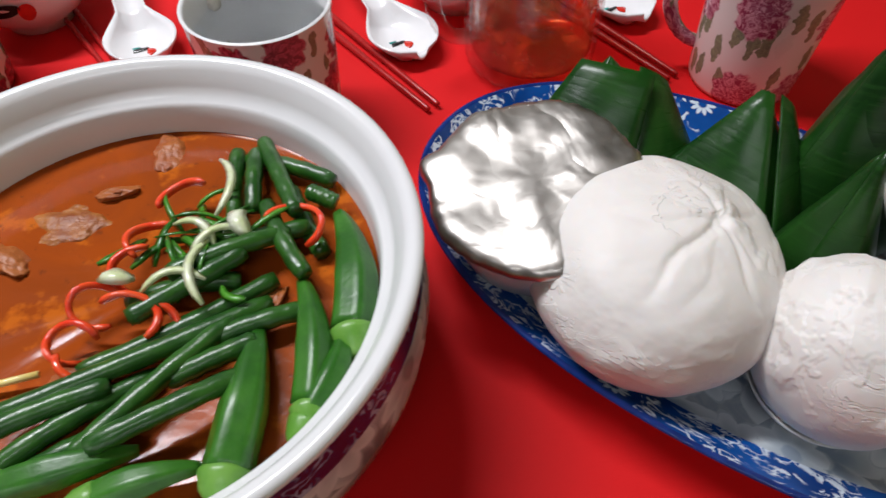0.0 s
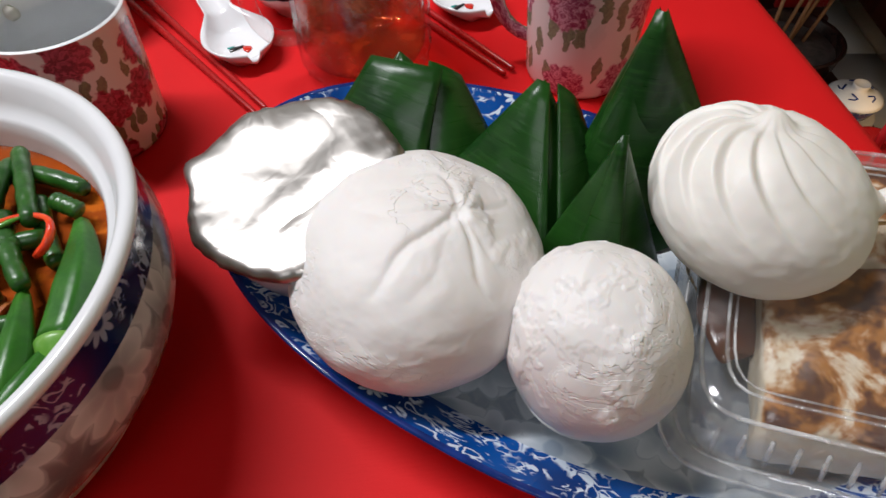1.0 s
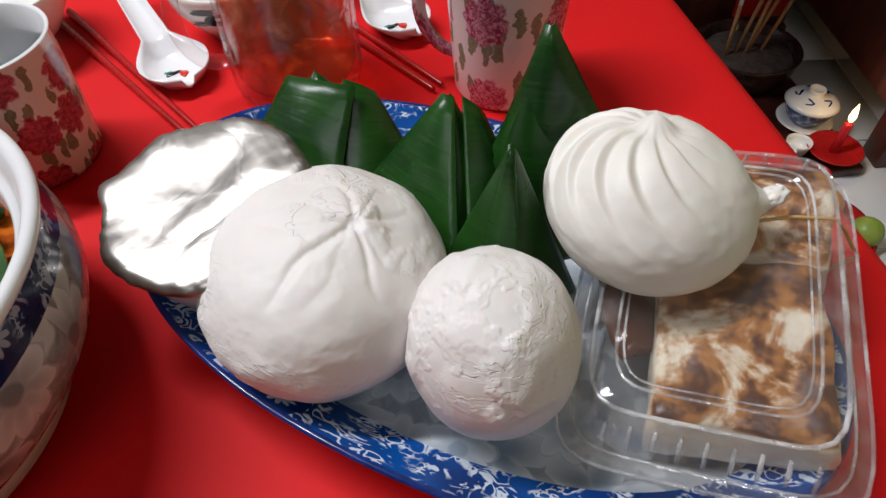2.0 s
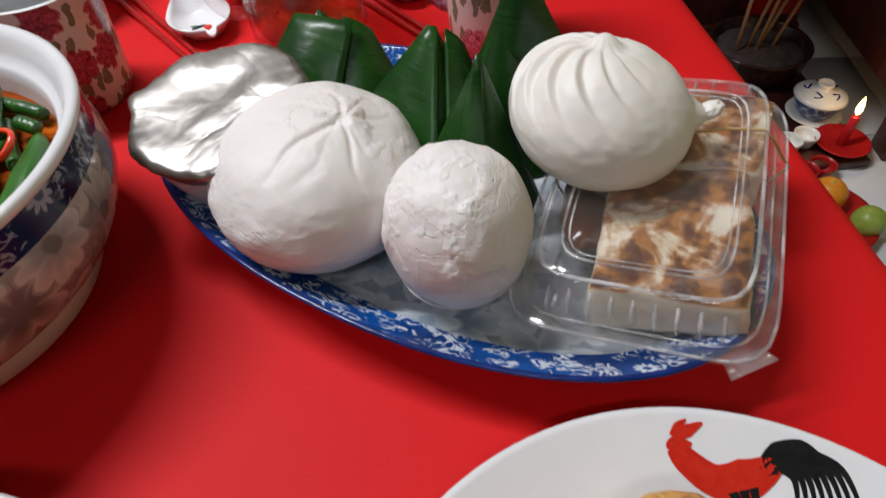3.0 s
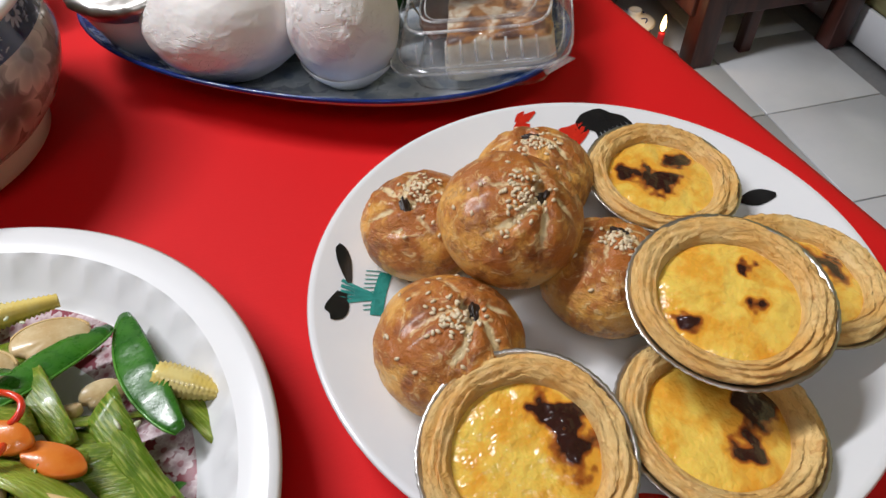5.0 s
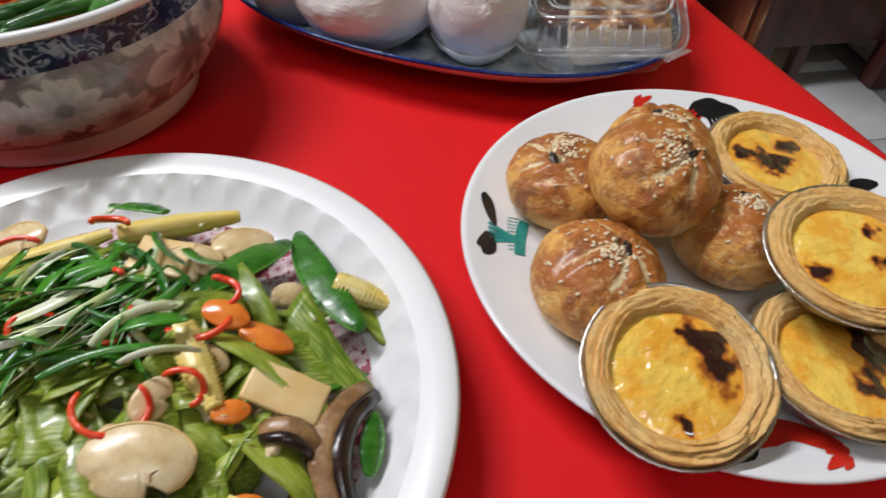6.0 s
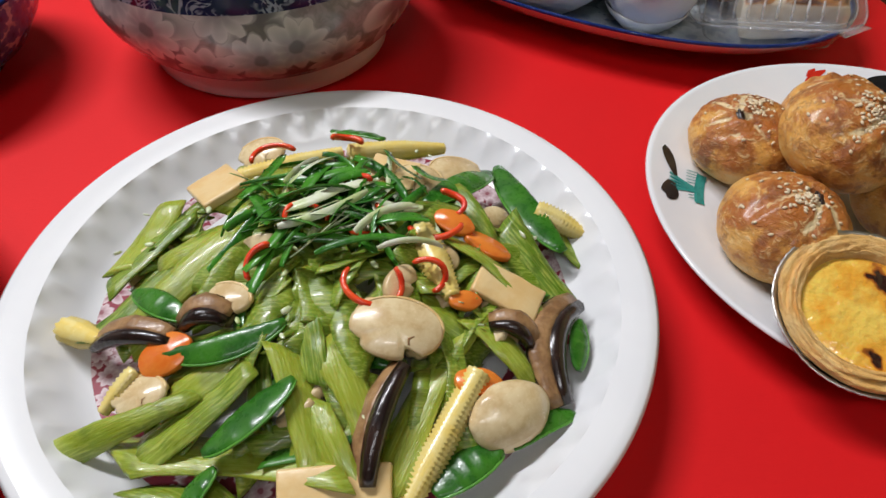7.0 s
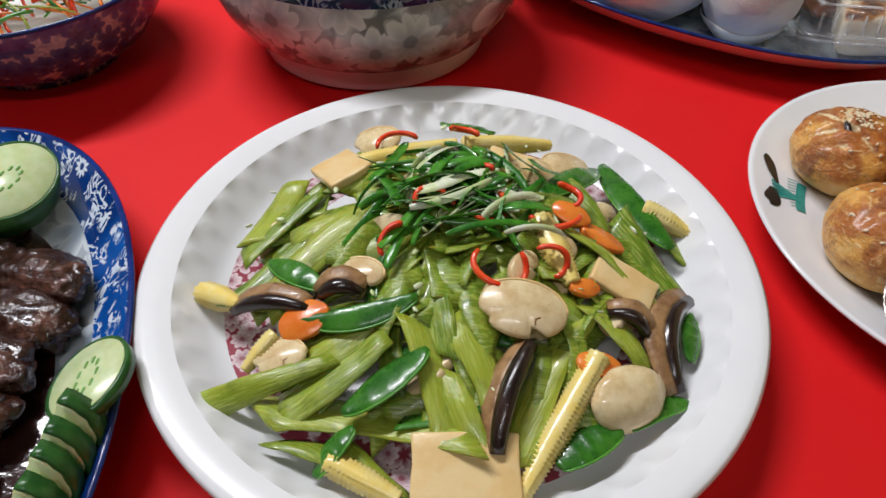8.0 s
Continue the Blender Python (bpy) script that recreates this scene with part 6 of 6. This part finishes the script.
def under_heap():
    """The closely packed vegetables below the pieces that can be told apart."""
    rng = random.Random(21)
    for mat, nm, count, lab in ((CELERY, "celery_bed", 130, "packed pieces of cooked celery below the top layer"), (PEA, "pea_bed", 9, "packed snow peas below the top layer"), (BUTTON, "mushroom_bed", 22, "packed mushroom slices below the top layer")):
        lots = []
        for k in range(count):
            a, r = rng.uniform(0, 6.28), (0.100 if k % 3 else 0.055) * math.sqrt(rng.random())
            x, y = VC.x + r * math.cos(a), VC.y + r * math.sin(a)
            if mat is BUTTON:
                b = slab(mushroom_outline(rng.uniform(0.018, 0.028)), 0.005, 0.001)
            else:
                b = celery_mesh(rng.uniform(0.028, 0.050), rng.uniform(0.010, 0.016), rng)
            lots.append(moved(b, resting(x, y, rng.gauss(65, 40), 0.03, rng.uniform(-0.008, 0.003) + (0.004 if k % 3 == 0 else 0.0), rng.uniform(-50, 50))))
        single(nm, merge(*lots), mat, Matrix.Identity(4), lab, "vegetables", "", "stuff")


under_heap()


# ---- in the curry ----
def gravy(x, y):
    return CURRY_AT.z


def beans(rows, lift, seed):
    rng = random.Random(seed)
    for k, (x, y, yaw, length, width) in enumerate(rows):
        n = 18
        length = length * 1.05
        bm = sweep(bow(length, rng.uniform(0, 0.004), rng.uniform(-0.03, 0.03) * length, n), circle(0.0042, 12), [0.86] + [1 + 0.05 * math.sin(i * 1.7 + k) for i in range(n - 2)] + [0.82])
        single("long_bean", bm, BEAN, lie(x, y, CURRY_AT.z + lift + 0.0035 * (k % 3), yaw, rng.uniform(-4, 4)), "glossy green cut long bean in the curry", "long bean", "long beans in the curry")


beans([(-0.113, 0.192, 36, 0.079, 0.0069), (-0.124, 0.174, 33, 0.103, 0.0066), (-0.152, 0.147, 31, 0.050, 0.0063), (-0.140, 0.148, 42, 0.060, 0.0067), (-0.113, 0.163, 54, 0.071, 0.0073), (-0.103, 0.152, 34, 0.056, 0.0067), (-0.079, 0.193, 25, 0.042, 0.0069), (-0.095, 0.174, 30, 0.034, 0.0062), (-0.113, 0.207, 42, 0.050, 0.0076), (-0.136, 0.136, 33, 0.045, 0.0064)], 0.0055, 31)
beans([(-0.110, 0.271, -79, 0.043, 0.0076), (-0.100, 0.271, -80, 0.038, 0.0076), (-0.088, 0.272, -62, 0.052, 0.0071), (-0.086, 0.282, -18, 0.046, 0.0096), (-0.091, 0.237, 16, 0.044, 0.0076), (-0.078, 0.234, -58, 0.045, 0.0071), (-0.117, 0.208, 15, 0.045, 0.0067), (-0.066, 0.262, -24, 0.014, 0.0059), (-0.100, 0.225, 30, 0.050, 0.0067), (-0.072, 0.250, -60, 0.040, 0.0067)], 0.004, 32)


def okra(rows):
    for k, (x, y, yaw, length, width) in enumerate(rows):
        t = thing("okra", lie(x, y, CURRY_AT.z + 0.006 + 0.001 * (k % 2), yaw, 0, 12 * k), "bright green whole okra pod lying in the curry", "okra", "okra pods in the curry")
        n, r = 16, width / 2
        sec = [(r * (1 - 0.07 * math.cos(5 * a)) * math.cos(a), r * (1 - 0.07 * math.cos(5 * a)) * math.sin(a)) for a in (2 * math.pi * i / 25 for i in range(25))]
        part("pod", sweep(bow(length, 0.002, 0.004, n), sec, [0.30 + 0.62 * min(1, i / 9) ** 0.8 for i in range(n)]), OKRA, t)
        b = lathe([(r * 0.92, 0.0), (r * 1.02, 0.001), (r * 0.98, 0.003), (r * 0.82, 0.0075), (r * 0.55, 0.0105), (r * 0.48, 0.0125), (r * 0.30, 0.0128), (0, 0.0122)], 30)
        part("cap", b, OKRA_CAP, t, "pale green cut cap").matrix_local = pose(length / 2, 0, 0, 0, 90, 0)


okra([(-0.050, 0.222, -77, 0.064, 0.0200), (-0.061, 0.186, -77, 0.058, 0.0155), (-0.050, 0.172, -102, 0.040, 0.0150), (-0.080, 0.160, -89, 0.056, 0.0195), (-0.134, 0.131, -160, 0.044, 0.0140), (-0.105, 0.127, -159, 0.034, 0.0130)])

for k, (px, py, r, a0, span) in enumerate([(-0.126, 0.252, 0.012, 60, 140), (-0.132, 0.228, 0.012, 80, 160), (-0.134, 0.213, 0.012, 90, 170), (-0.146, 0.194, 0.010, 60, 250), (-0.133, 0.188, 0.012, -40, 180), (-0.123, 0.186, 0.011, -60, 150), (-0.150, 0.177, 0.009, 20, 280), (-0.141, 0.170, 0.010, 180, 170), (-0.075, 0.240, 0.012, -60, 230)]):
    curl(px, py, CURRY_AT.z + 0.0125, r, a0, span, CHILI, "chili_curl", "thin curled strip of red chili on the curry", "chili", "chili curls on the curry", 0.0052, (12, 8), 50 + k)

for k, (px, py, yaw, length) in enumerate([(-0.113, 0.259, -79, 0.036), (-0.095, 0.238, -66, 0.016), (-0.116, 0.230, -27, 0.024), (-0.105, 0.212, -82, 0.035), (-0.117, 0.203, 18, 0.026), (-0.141, 0.207, -5, 0.014), (-0.104, 0.226, 40, 0.026)]):
    w = 0.0022 if k not in (1, 5) else 0.0042
    bm = sweep(bow(length, 0.004, 0.2 * length * (-1) ** k, 9), [(w, 0), (0, 0.0012), (-w, 0), (0, -0.0006)], [0.4, 0.8, 1, 1, 1, 1, 1, 0.8, 0.4])
    single("spring_onion_strip", bm, SPRING_PALE, lie(px, py, CURRY_AT.z + 0.016, yaw, 0), "pale curled strip of spring onion", "spring onion", "spring onion strips on the curry")


def green_tangle():
    rng = random.Random(44)
    lots = []
    for k in range(34):
        x, y = rng.gauss(-0.110, 0.012), rng.gauss(0.226, 0.013)
        length = rng.uniform(0.012, 0.03)
        w = rng.uniform(0.0012, 0.0028)
        bm = sweep(bow(length, 0.1 * length, rng.uniform(-0.2, 0.2) * length, 7), [(w, 0), (0, 0.0008), (-w, 0), (0, -0.0004)], [0.5, 1, 1, 1, 1, 1, 0.4])
        lots.append(moved(bm, lie(x, y, CURRY_AT.z + rng.uniform(0.008, 0.014), rng.uniform(0, 180), rng.uniform(-20, 20), rng.uniform(-50, 50))))
    single("green_spring_onion", merge(*lots), SPRING_GREEN, Matrix.Identity(4), "chopped green spring onion on the curry", "spring onion", "", "stuff")


green_tangle()
for k, (px, py, r, sq) in enumerate([(-0.186, 0.246, 0.016, 0.30), (-0.150, 0.168, 0.011, 0.6), (-0.150, 0.297, 0.012, 0.4), (-0.205, 0.228, 0.013, 0.4), (-0.170, 0.270, 0.010, 0.35), (-0.085, 0.205, 0.012, 0.4)]):
    bm = ball(r, 5, (1.25, 0.9, sq), lambda d, k=k: 1 + 0.28 * noise.noise(d * 1.7 + Vector((k * 3, 1, 0))) + 0.10 * noise.noise(d * 5) + 0.04 * noise.noise(d * 14))
    single("curry_meat", bm, CHICKEN if k else plain("curry_crumb", (0.42, 0.15, 0.025), (0.24, 0.06, 0.015), 90, 0.45, 0.8, 260, 0.002), pose(px, py, CURRY_AT.z - 0.0038, 10 * k, 0, 50 * k), "rough lump of meat half sunk in curry", "meat", "meat lumps in the curry")
single("skewer_end", sweep([(-0.022, -0.006, 0), (0.0, 0, 0.001), (0.012, 0.0035, 0.002)], circle(0.0015, 8)), CORN, pose(-0.174, 0.163, CURRY_AT.z + 0.004), "thin pale yellow stick end in the curry", "stick")


# ---- soy duck platter ----
def duck_platter():
    serving_platter(-0.327, -0.182, 0.196, 0.120, 104, "oval blue and white platter with sliced soy duck and cucumber", 0.034)
    rng = random.Random(61)
    bm = lathe([(-0.002, 0.0), (-0.006, 0.0012), (-0.02, 0.0016)], 90, (0.140, 0.078), wobble=lambda a, i: (0.007 * noise.noise(Vector((math.cos(a) * 2, math.sin(a) * 2, 0))), 0))
    bm.verts.ensure_lookup_table()
    bm.faces.new(bm.verts[-90:])
    single("soy_gravy", bm, SAUCE, pose(-0.325, -0.175, TOP + 0.0105, 0, 0, 104), "pool of dark soy gravy on the platter", "sauce")
    k = 0
    for i in range(7):
        for j in range(3):
            x, y = -0.345 + j * 0.032 + rng.uniform(-0.006, 0.006), -0.270 + i * 0.028 + rng.uniform(-0.004, 0.004)
            k += 1
            b = ball(0.024, 4, (1.25, 0.72, 0.50), lambda d, k=k: 1 + 0.25 * noise.noise(d * 1.6 + Vector((k, 0, 0))) + 0.14 * noise.noise(d * 4 + Vector((0, k, 0))) + 0.08 * noise.noise(d * 11))
            single("duck_slice", b, MEAT, pose(x, y, TOP + 0.024 + 0.003 * (j == 0), rng.uniform(-12, 12), rng.uniform(-12, 12), rng.uniform(-25, 25)), "dark brown glossy slice of soy-braised duck", "duck slice", "duck slices on the platter")

    def cucumber(x, y, z, yaw, pitch, roll, w=0.030, length=0.046, thick=0.0066):
        t = thing("cucumber_slice", lie(x, y, z, yaw, pitch, roll), "pale green oval slice of cucumber with dark skin", "cucumber", "cucumber slices on the platter")
        out = [(length / 2 * math.cos(a), w / 2 * math.sin(a)) for a in (2 * math.pi * i / 40 for i in range(40))]
        flesh = part("flesh", slab([(p * 0.94, q * 0.92) for p, q in out], thick, 0.0008), CUKE, t)
        h = thick / 2 - 0.0004
        skin = sweep([(p * 0.965, q * 0.95, thick / 2) for p, q in out], [(-0.0009, -h), (0.0008, -h), (0.0008, h), (-0.0009, h)], closed=True)
        part("skin", skin, CUKE_SKIN, t, "dark green bumpy skin")
        for s in range(9):
            a = s * 0.7
            d = slab([(0.0022 * math.cos(q) + 0.009 * math.cos(a), 0.0008 * math.sin(q) + 0.0045 * math.sin(a)) for q in (i * math.pi / 4 for i in range(8))], 0.0004, 0.0001)
            part("seed", d, OKRA_CAP, flesh).matrix_local = pose(0, 0, thick - 0.0001)

    cucumber(-0.317, -0.052, TOP + 0.033, 82, 0, 22, 0.046, 0.064, 0.017)
    cucumber(-0.347, -0.036, TOP + 0.028, 82, 0, 20, 0.044, 0.060)
    cucumber(-0.217, -0.172, TOP + 0.036, 96, -6, -18, 0.038, 0.046)

    def half_slice(y, lean):
        """A thick half-round cut: pale flesh, dark uneven skin round its back."""
        r, n = 0.0205, 18
        t = thing("cucumber_slice", pose(-0.226, y - 0.004, TOP + 0.035, 0, 0, 4) @ pose(0, 0, 0, 70 + lean, 0, 0) @ pose(0, 0, 0, 0, 0, 66), "half-round cucumber slice with ragged dark green skin", "cucumber", "cucumber slices on the platter")
        arc = [(r * math.sin(a), -r * math.cos(a)) for a in (math.pi * (i / n - 0.5) for i in range(n + 1))]
        part("flesh", slab([(p * 0.94, q * 0.94) for p, q in arc], 0.0098, 0.0008), CUKE, t)
        pts = [(p * (0.965 + 0.03 * noise.noise(Vector((p * 300, q * 300, y * 90)))), q * 0.965, 0.0050) for p, q in arc]
        part("skin", sweep(pts, [(-0.0010, -0.0042), (0.0012, -0.0040), (0.0012, 0.0040), (-0.0010, 0.0042)], [1.0, 0.95, 1.05, 0.9, 1.08, 0.95, 1.0, 1.06, 0.92, 1.0, 1.07, 0.93, 1.0, 1.05, 0.94, 1.04, 0.96, 1.0, 1.0]), CUKE_SKIN, t, "dark green ragged skin")

    for i in range(8):
        half_slice(-0.186 - 0.0118 * i, 3 * math.sin(i * 2.1))


duck_platter()


# ---- salad bowl ----
def salad_bowl():
    x, y = -0.403, 0.160
    t = thing("salad_bowl", pose(x, y, TOP), "blue flowered bowl with a blue rim, full of shredded salad", "bowl")
    part("bowl_body", lathe([(0.050, 0.003), (0.052, 0.0), (0.058, 0.0), (0.060, 0.006), (0.083, 0.020), (0.098, 0.040), (0.1045, 0.060), (0.1062, 0.0675)], 112), BLUEFLOWER, t, "dark blue printed flowers")
    part("rim_line", lathe([(0.1062, 0.0675), (0.1068, 0.0695), (0.1055, 0.0708), (0.1035, 0.0698)], 112), BLUELINE, t, "bright blue rim line")
    part("lining", lathe([(0.1035, 0.0698), (0.100, 0.058), (0.090, 0.036), (0.06, 0.018), (0.0, 0.014)], 112), WARMWHITE, t)
    rng = random.Random(71)
    mound = lambda px, py: TOP + 0.052 + 0.022 * max(0.0, 1 - ((px - x) ** 2 + (py - y) ** 2) / 0.092 ** 2)
    for mat, nm, count, lab in ((CARROT, "shredded_carrot", 130, "shredded orange carrot in the bowl"), (SPRING_GREEN, "shredded_greens", 90, "shredded green vegetable in the bowl"), (CELERY, "shredded_cucumber", 70, "pale green shredded cucumber in the bowl"), (CHILI, "shredded_chili", 60, "shredded red chili in the bowl")):
        lots = []
        for k in range(count):
            a, r = rng.uniform(0, 6.28), 0.074 * math.sqrt(rng.random())
            px, py = x + r * math.cos(a), y + r * math.sin(a)
            length, w = rng.uniform(0.02, 0.04), rng.uniform(0.001, 0.0022)
            b = sweep(bow(length, 0.1 * length, rng.uniform(-0.2, 0.2) * length, 7), [(w, 0), (0, w * 0.7), (-w, 0), (0, -w * 0.7)])
            lots.append(moved(b, resting(px, py, rng.uniform(0, 180), length, rng.uniform(-0.004, 0.006), 0, mound)))
        single(nm, merge(*lots), mat, Matrix.Identity(4), lab, "salad", "", "stuff")


salad_bowl()


# ---- offerings on the floor ----
def offerings():
    z = FLOOR
    t = thing("incense_pot", pose(0.868, 1.335, z + 0.022), "dark round pot of ash holding incense sticks", "incense pot")
    part("pot_body", lathe([(0.0, 0.0), (0.085, 0.0), (0.092, 0.004), (0.090, 0.010), (0.100, 0.018), (0.108, 0.042), (0.111, 0.068), (0.115, 0.074), (0.111, 0.077), (0.104, 0.072), (0.102, 0.050), (0.095, 0.040)], 72), DARKGLASS, t)
    part("ash", lathe([(0.101, 0.050), (0.07, 0.056), (0.03, 0.060), (0.0, 0.061)], 48, wobble=lambda a, i: (0, 0.003 * noise.noise(Vector((math.cos(a) * 4, math.sin(a) * 4, i))))), ASH, t, "grey brown incense ash")
    for k, (x, y, lean, turn, h) in enumerate([(-0.055, -0.01, 4, 80, 0.17), (-0.03, 0.0, 12, 20, 0.26), (-0.01, -0.008, 10, 30, 0.19), (0.005, 0.012, 14, 10, 0.24), (0.03, 0.004, 18, 20, 0.20)]):
        s = thing("incense_stick", pose(0.868 + x, 1.335 + y, z + 0.076, 0, lean, turn), "tan incense stick with pale ash tip, in the pot", "incense stick", "incense sticks")
        part("stick", sweep([(0, 0, 0), (0, 0, h * 0.5), (0, 0, h * 0.72)], circle(0.0042, 8), up=(0, 1, 0)), STICK, s)
        part("ash_tip", sweep([(0, 0, h * 0.72), (0.002, 0, h * 0.85), (0.010, 0, h)], circle(0.0045, 8), [1, 1.1, 0.8], up=(0, 1, 0)), PAPER, s, "pale burnt ash tip")
    # Board enlarged to darken floor that lies in the altar's shade.
    b = part("altar_board", box(0.50, 0.62, 0.020, 0.004), WOOD)
    b.matrix_world = pose(0.735, 1.285, z + 0.0102, 0, 0, 6)
    tagged(b, "low dark wooden board under the offerings, enlarged over shaded floor", "board")

    g = thing("lidded_cup", pose(0.944, 1.150, z + 0.0205), "blue and white lidded tea cup on a saucer", "tea cup")
    part("saucer", lathe([(0.0, 0.003), (0.024, 0.003), (0.026, 0.0), (0.030, 0.0), (0.045, 0.008), (0.058, 0.014), (0.0575, 0.0155), (0.044, 0.0105), (0.0, 0.006)], 64), WARMWHITE, g)
    part("cup", lathe([(0.024, 0.006), (0.028, 0.010), (0.042, 0.026), (0.050, 0.046), (0.053, 0.056), (0.051, 0.0565)], 64), BLUEFLOWER, g, "blue printed cup")
    lid = part("lid", lathe([(0.054, 0.056), (0.0555, 0.058), (0.050, 0.064), (0.032, 0.073), (0.017, 0.077), (0.0155, 0.082), (0.017, 0.089), (0.015, 0.090), (0.012, 0.086), (0.0, 0.085)], 64), WARMWHITE, g, "white domed lid with ring knob")
    for k in range(5):
        a = k * 1.256
        bm = sweep([((0.026 + 0.012 * u) * math.cos(a + 0.5 * math.sin(3 * u)), (0.026 + 0.012 * u) * math.sin(a + 0.5 * math.sin(3 * u)), 0.0765 - 0.0058 * (u * 12 + 0) / 12 - 0.001 * u) for u in (0, .25, .5, .75, 1)], circle(0.0024, 6, 0.4))
        part("lid_motif", bm, BLUELINE, lid, "dark blue painted scroll")

    c = thing("candle", pose(0.966, 1.047, z + 0.0205), "lit red candle on a small red dish", "candle")
    part("dish", lathe([(0.0, 0.004), (0.02, 0.0), (0.026, 0.002), (0.050, 0.012), (0.0555, 0.018), (0.053, 0.0185), (0.034, 0.010), (0.0, 0.008)], 48), LACQUER, c, "glossy red dish")
    part("wax", sweep([(0, 0, 0.008), (0, 0, 0.05), (0.001, 0, 0.078), (0.001, 0, 0.080)], circle(0.0085, 16), [1.1, 1, 1, 0.7], up=(0, 1, 0)), WAX, c, "red wax stick")
    part("wick", sweep([(0.001, 0, 0.0795), (0.001, 0, 0.088)], circle(0.0008, 6), up=(0, 1, 0)), BLACK_PAINT, c)
    part("flame", lathe([(0.0, 0.082), (0.0045, 0.088), (0.0068, 0.096), (0.0055, 0.108), (0.0025, 0.120), (0.0, 0.128)], 20), FLAME, c, "bright yellow flame")
    lamp = bpy.data.lights.new("candle_glow", "POINT")
    lamp.energy, lamp.color, lamp.shadow_soft_size = 0.22, (1.0, 0.62, 0.28), 0.012
    new("candle_glow", lamp).matrix_world = pose(0.967, 1.047, z + 0.165)

    def cup(x, y, mat, label, s=1.0):
        bm = lathe([(0.0, 0.003), (0.013, 0.003), (0.014, 0.0), (0.0165, 0.0), (0.020, 0.008), (0.0245, 0.024), (0.0255, 0.030), (0.024, 0.0305), (0.0225, 0.022), (0.018, 0.008), (0.0, 0.006)], 48)
        single("tea_cup", moved(bm, Matrix.Scale(s, 4)), mat, pose(x, y, z + 0.0205 if x < 0.93 and y > 1.0 else z), label, "cup", "small offering cups")

    cup(0.853, 1.040, WARMWHITE, "tiny white porcelain cup beside the candle")
    cup(0.893, 1.058, WARMWHITE, "tiny white porcelain cup beside the candle")
    cup(0.868, 0.972, LACQUER, "tiny red cup beside the candle", 1.05)
    cup(0.908, 0.985, LACQUER, "tiny red cup beside the candle", 1.05)
    d = part("fruit_dish", lathe([(0.0, 0.003), (0.05, 0.0), (0.055, 0.002), (0.098, 0.020), (0.100, 0.024), (0.094, 0.022), (0.052, 0.007), (0.0, 0.006)], 72), LACQUER)
    d.matrix_world = pose(0.858, 0.848, z)
    tagged(d, "round red dish of fruit on the floor", "dish")
    o = thing("orange", pose(0.880, 0.893, z + 0.006), "ripe orange on a red dish", "orange")
    part("peel", moved(ball(0.034, 4, (1, 1, 0.92), lambda q: 1 - 0.05 * math.exp(-((q - Vector((0, 0, 1))).length / 0.2) ** 2) + 0.01 * noise.noise(q * 3)), pose(0, 0, 0.031)), ORANGE, o)
    part("stalk", ball(0.004, 2, (1, 1, 0.5)), GREENFRUIT, o, "dry stalk").matrix_local = pose(0, 0, 0.0605)
    f = single("pear", moved(ball(0.030, 4, (1, 1, 1.15), lambda q: 1 - 0.18 * max(0, q.z) + 0.02 * noise.noise(q * 2)), pose(0, 0, 0.034)), GREENFRUIT, pose(0.905, 0.822, z + 0.012, 0, 50, 0), "yellow green pear on a red dish", "pear")


offerings()


def altar_table():
    t = thing("altar_table", pose(0, 0, 0), "dark red-brown polished wooden altar table", "table")
    z = FLOOR
    for x, y, s in ((1.080, 1.050, 0.060), (1.222, 1.070, 0.032), (1.45, 1.033, 0.052), (1.062, 1.86, 0.052), (1.45, 1.86, 0.052)):
        part("leg", box(s, s, 0.60, 0.004, (x, y, z + 0.30)), WOOD, t)
    part("apron", box(0.34, 0.022, 0.24, 0.004, (1.282, 1.045, z + 0.245)), WOOD, t)
    part("apron", box(0.022, 0.78, 0.28, 0.004, (1.047, 1.445, z + 0.265)), WOOD, t)
    part("stretcher", box(0.03, 0.80, 0.03, 0.003, (1.222, 1.48, z + 0.165)), WOOD, t)
    # Top lies out of view, widened to cast shade on cup and floor.
    part("tabletop", box(1.04, 0.92, 0.035, 0.006, (0.975, 1.505, z + 0.617)), WOOD, t)
    c = thing("altar_cabinet", pose(0.60, 1.66, z), "dark wooden altar cabinet with a red front panel", "cabinet")
    part("body", box(0.84, 0.34, 0.58, 0.006, (0, 0, 0.29)), WOOD, c)
    part("panel", box(0.13, 0.012, 0.46, 0.003, (0.345, -0.177, 0.31)), LACQUER, c, "bright red panel")
    part("plinth", box(0.85, 0.36, 0.05, 0.004, (0, 0, 0.0252)), WOOD, c)


altar_table()


# ---- tiles ----
def tiles():
    me = None
    step = 0.30
    for i in range(-4, 6):
        for j in range(-3, 8):
            x, y = 0.985 + (i - 1) * step, 0.96 + (j - 3) * step
            if not (-0.6 < x < 1.36 and -0.3 < y < 2.2):
                continue
            if me is None:
                ob = part("tile", box(step - 0.004, step - 0.004, 0.008, 0.0012, (0, 0, 0), 1), TILE, FLOOR_OB)
                me = ob.data
            else:
                ob = new("tile", me)
                ob.parent = FLOOR_OB
            ob.location = (x, y, FLOOR - 0.0042)
    me = None
    for j in range(-3, 8):
        y = 0.96 + (j - 3) * step
        if me is None:
            ob = part("skirting_tile", box(0.010, step - 0.004, 0.096, 0.0012, (0, 0, 0), 1), TILE, WALL_EAST)
            me = ob.data
        else:
            ob = new("skirting_tile", me)
            ob.parent = WALL_EAST
        ob.location = (1.506, y, FLOOR + 0.05)


tiles()
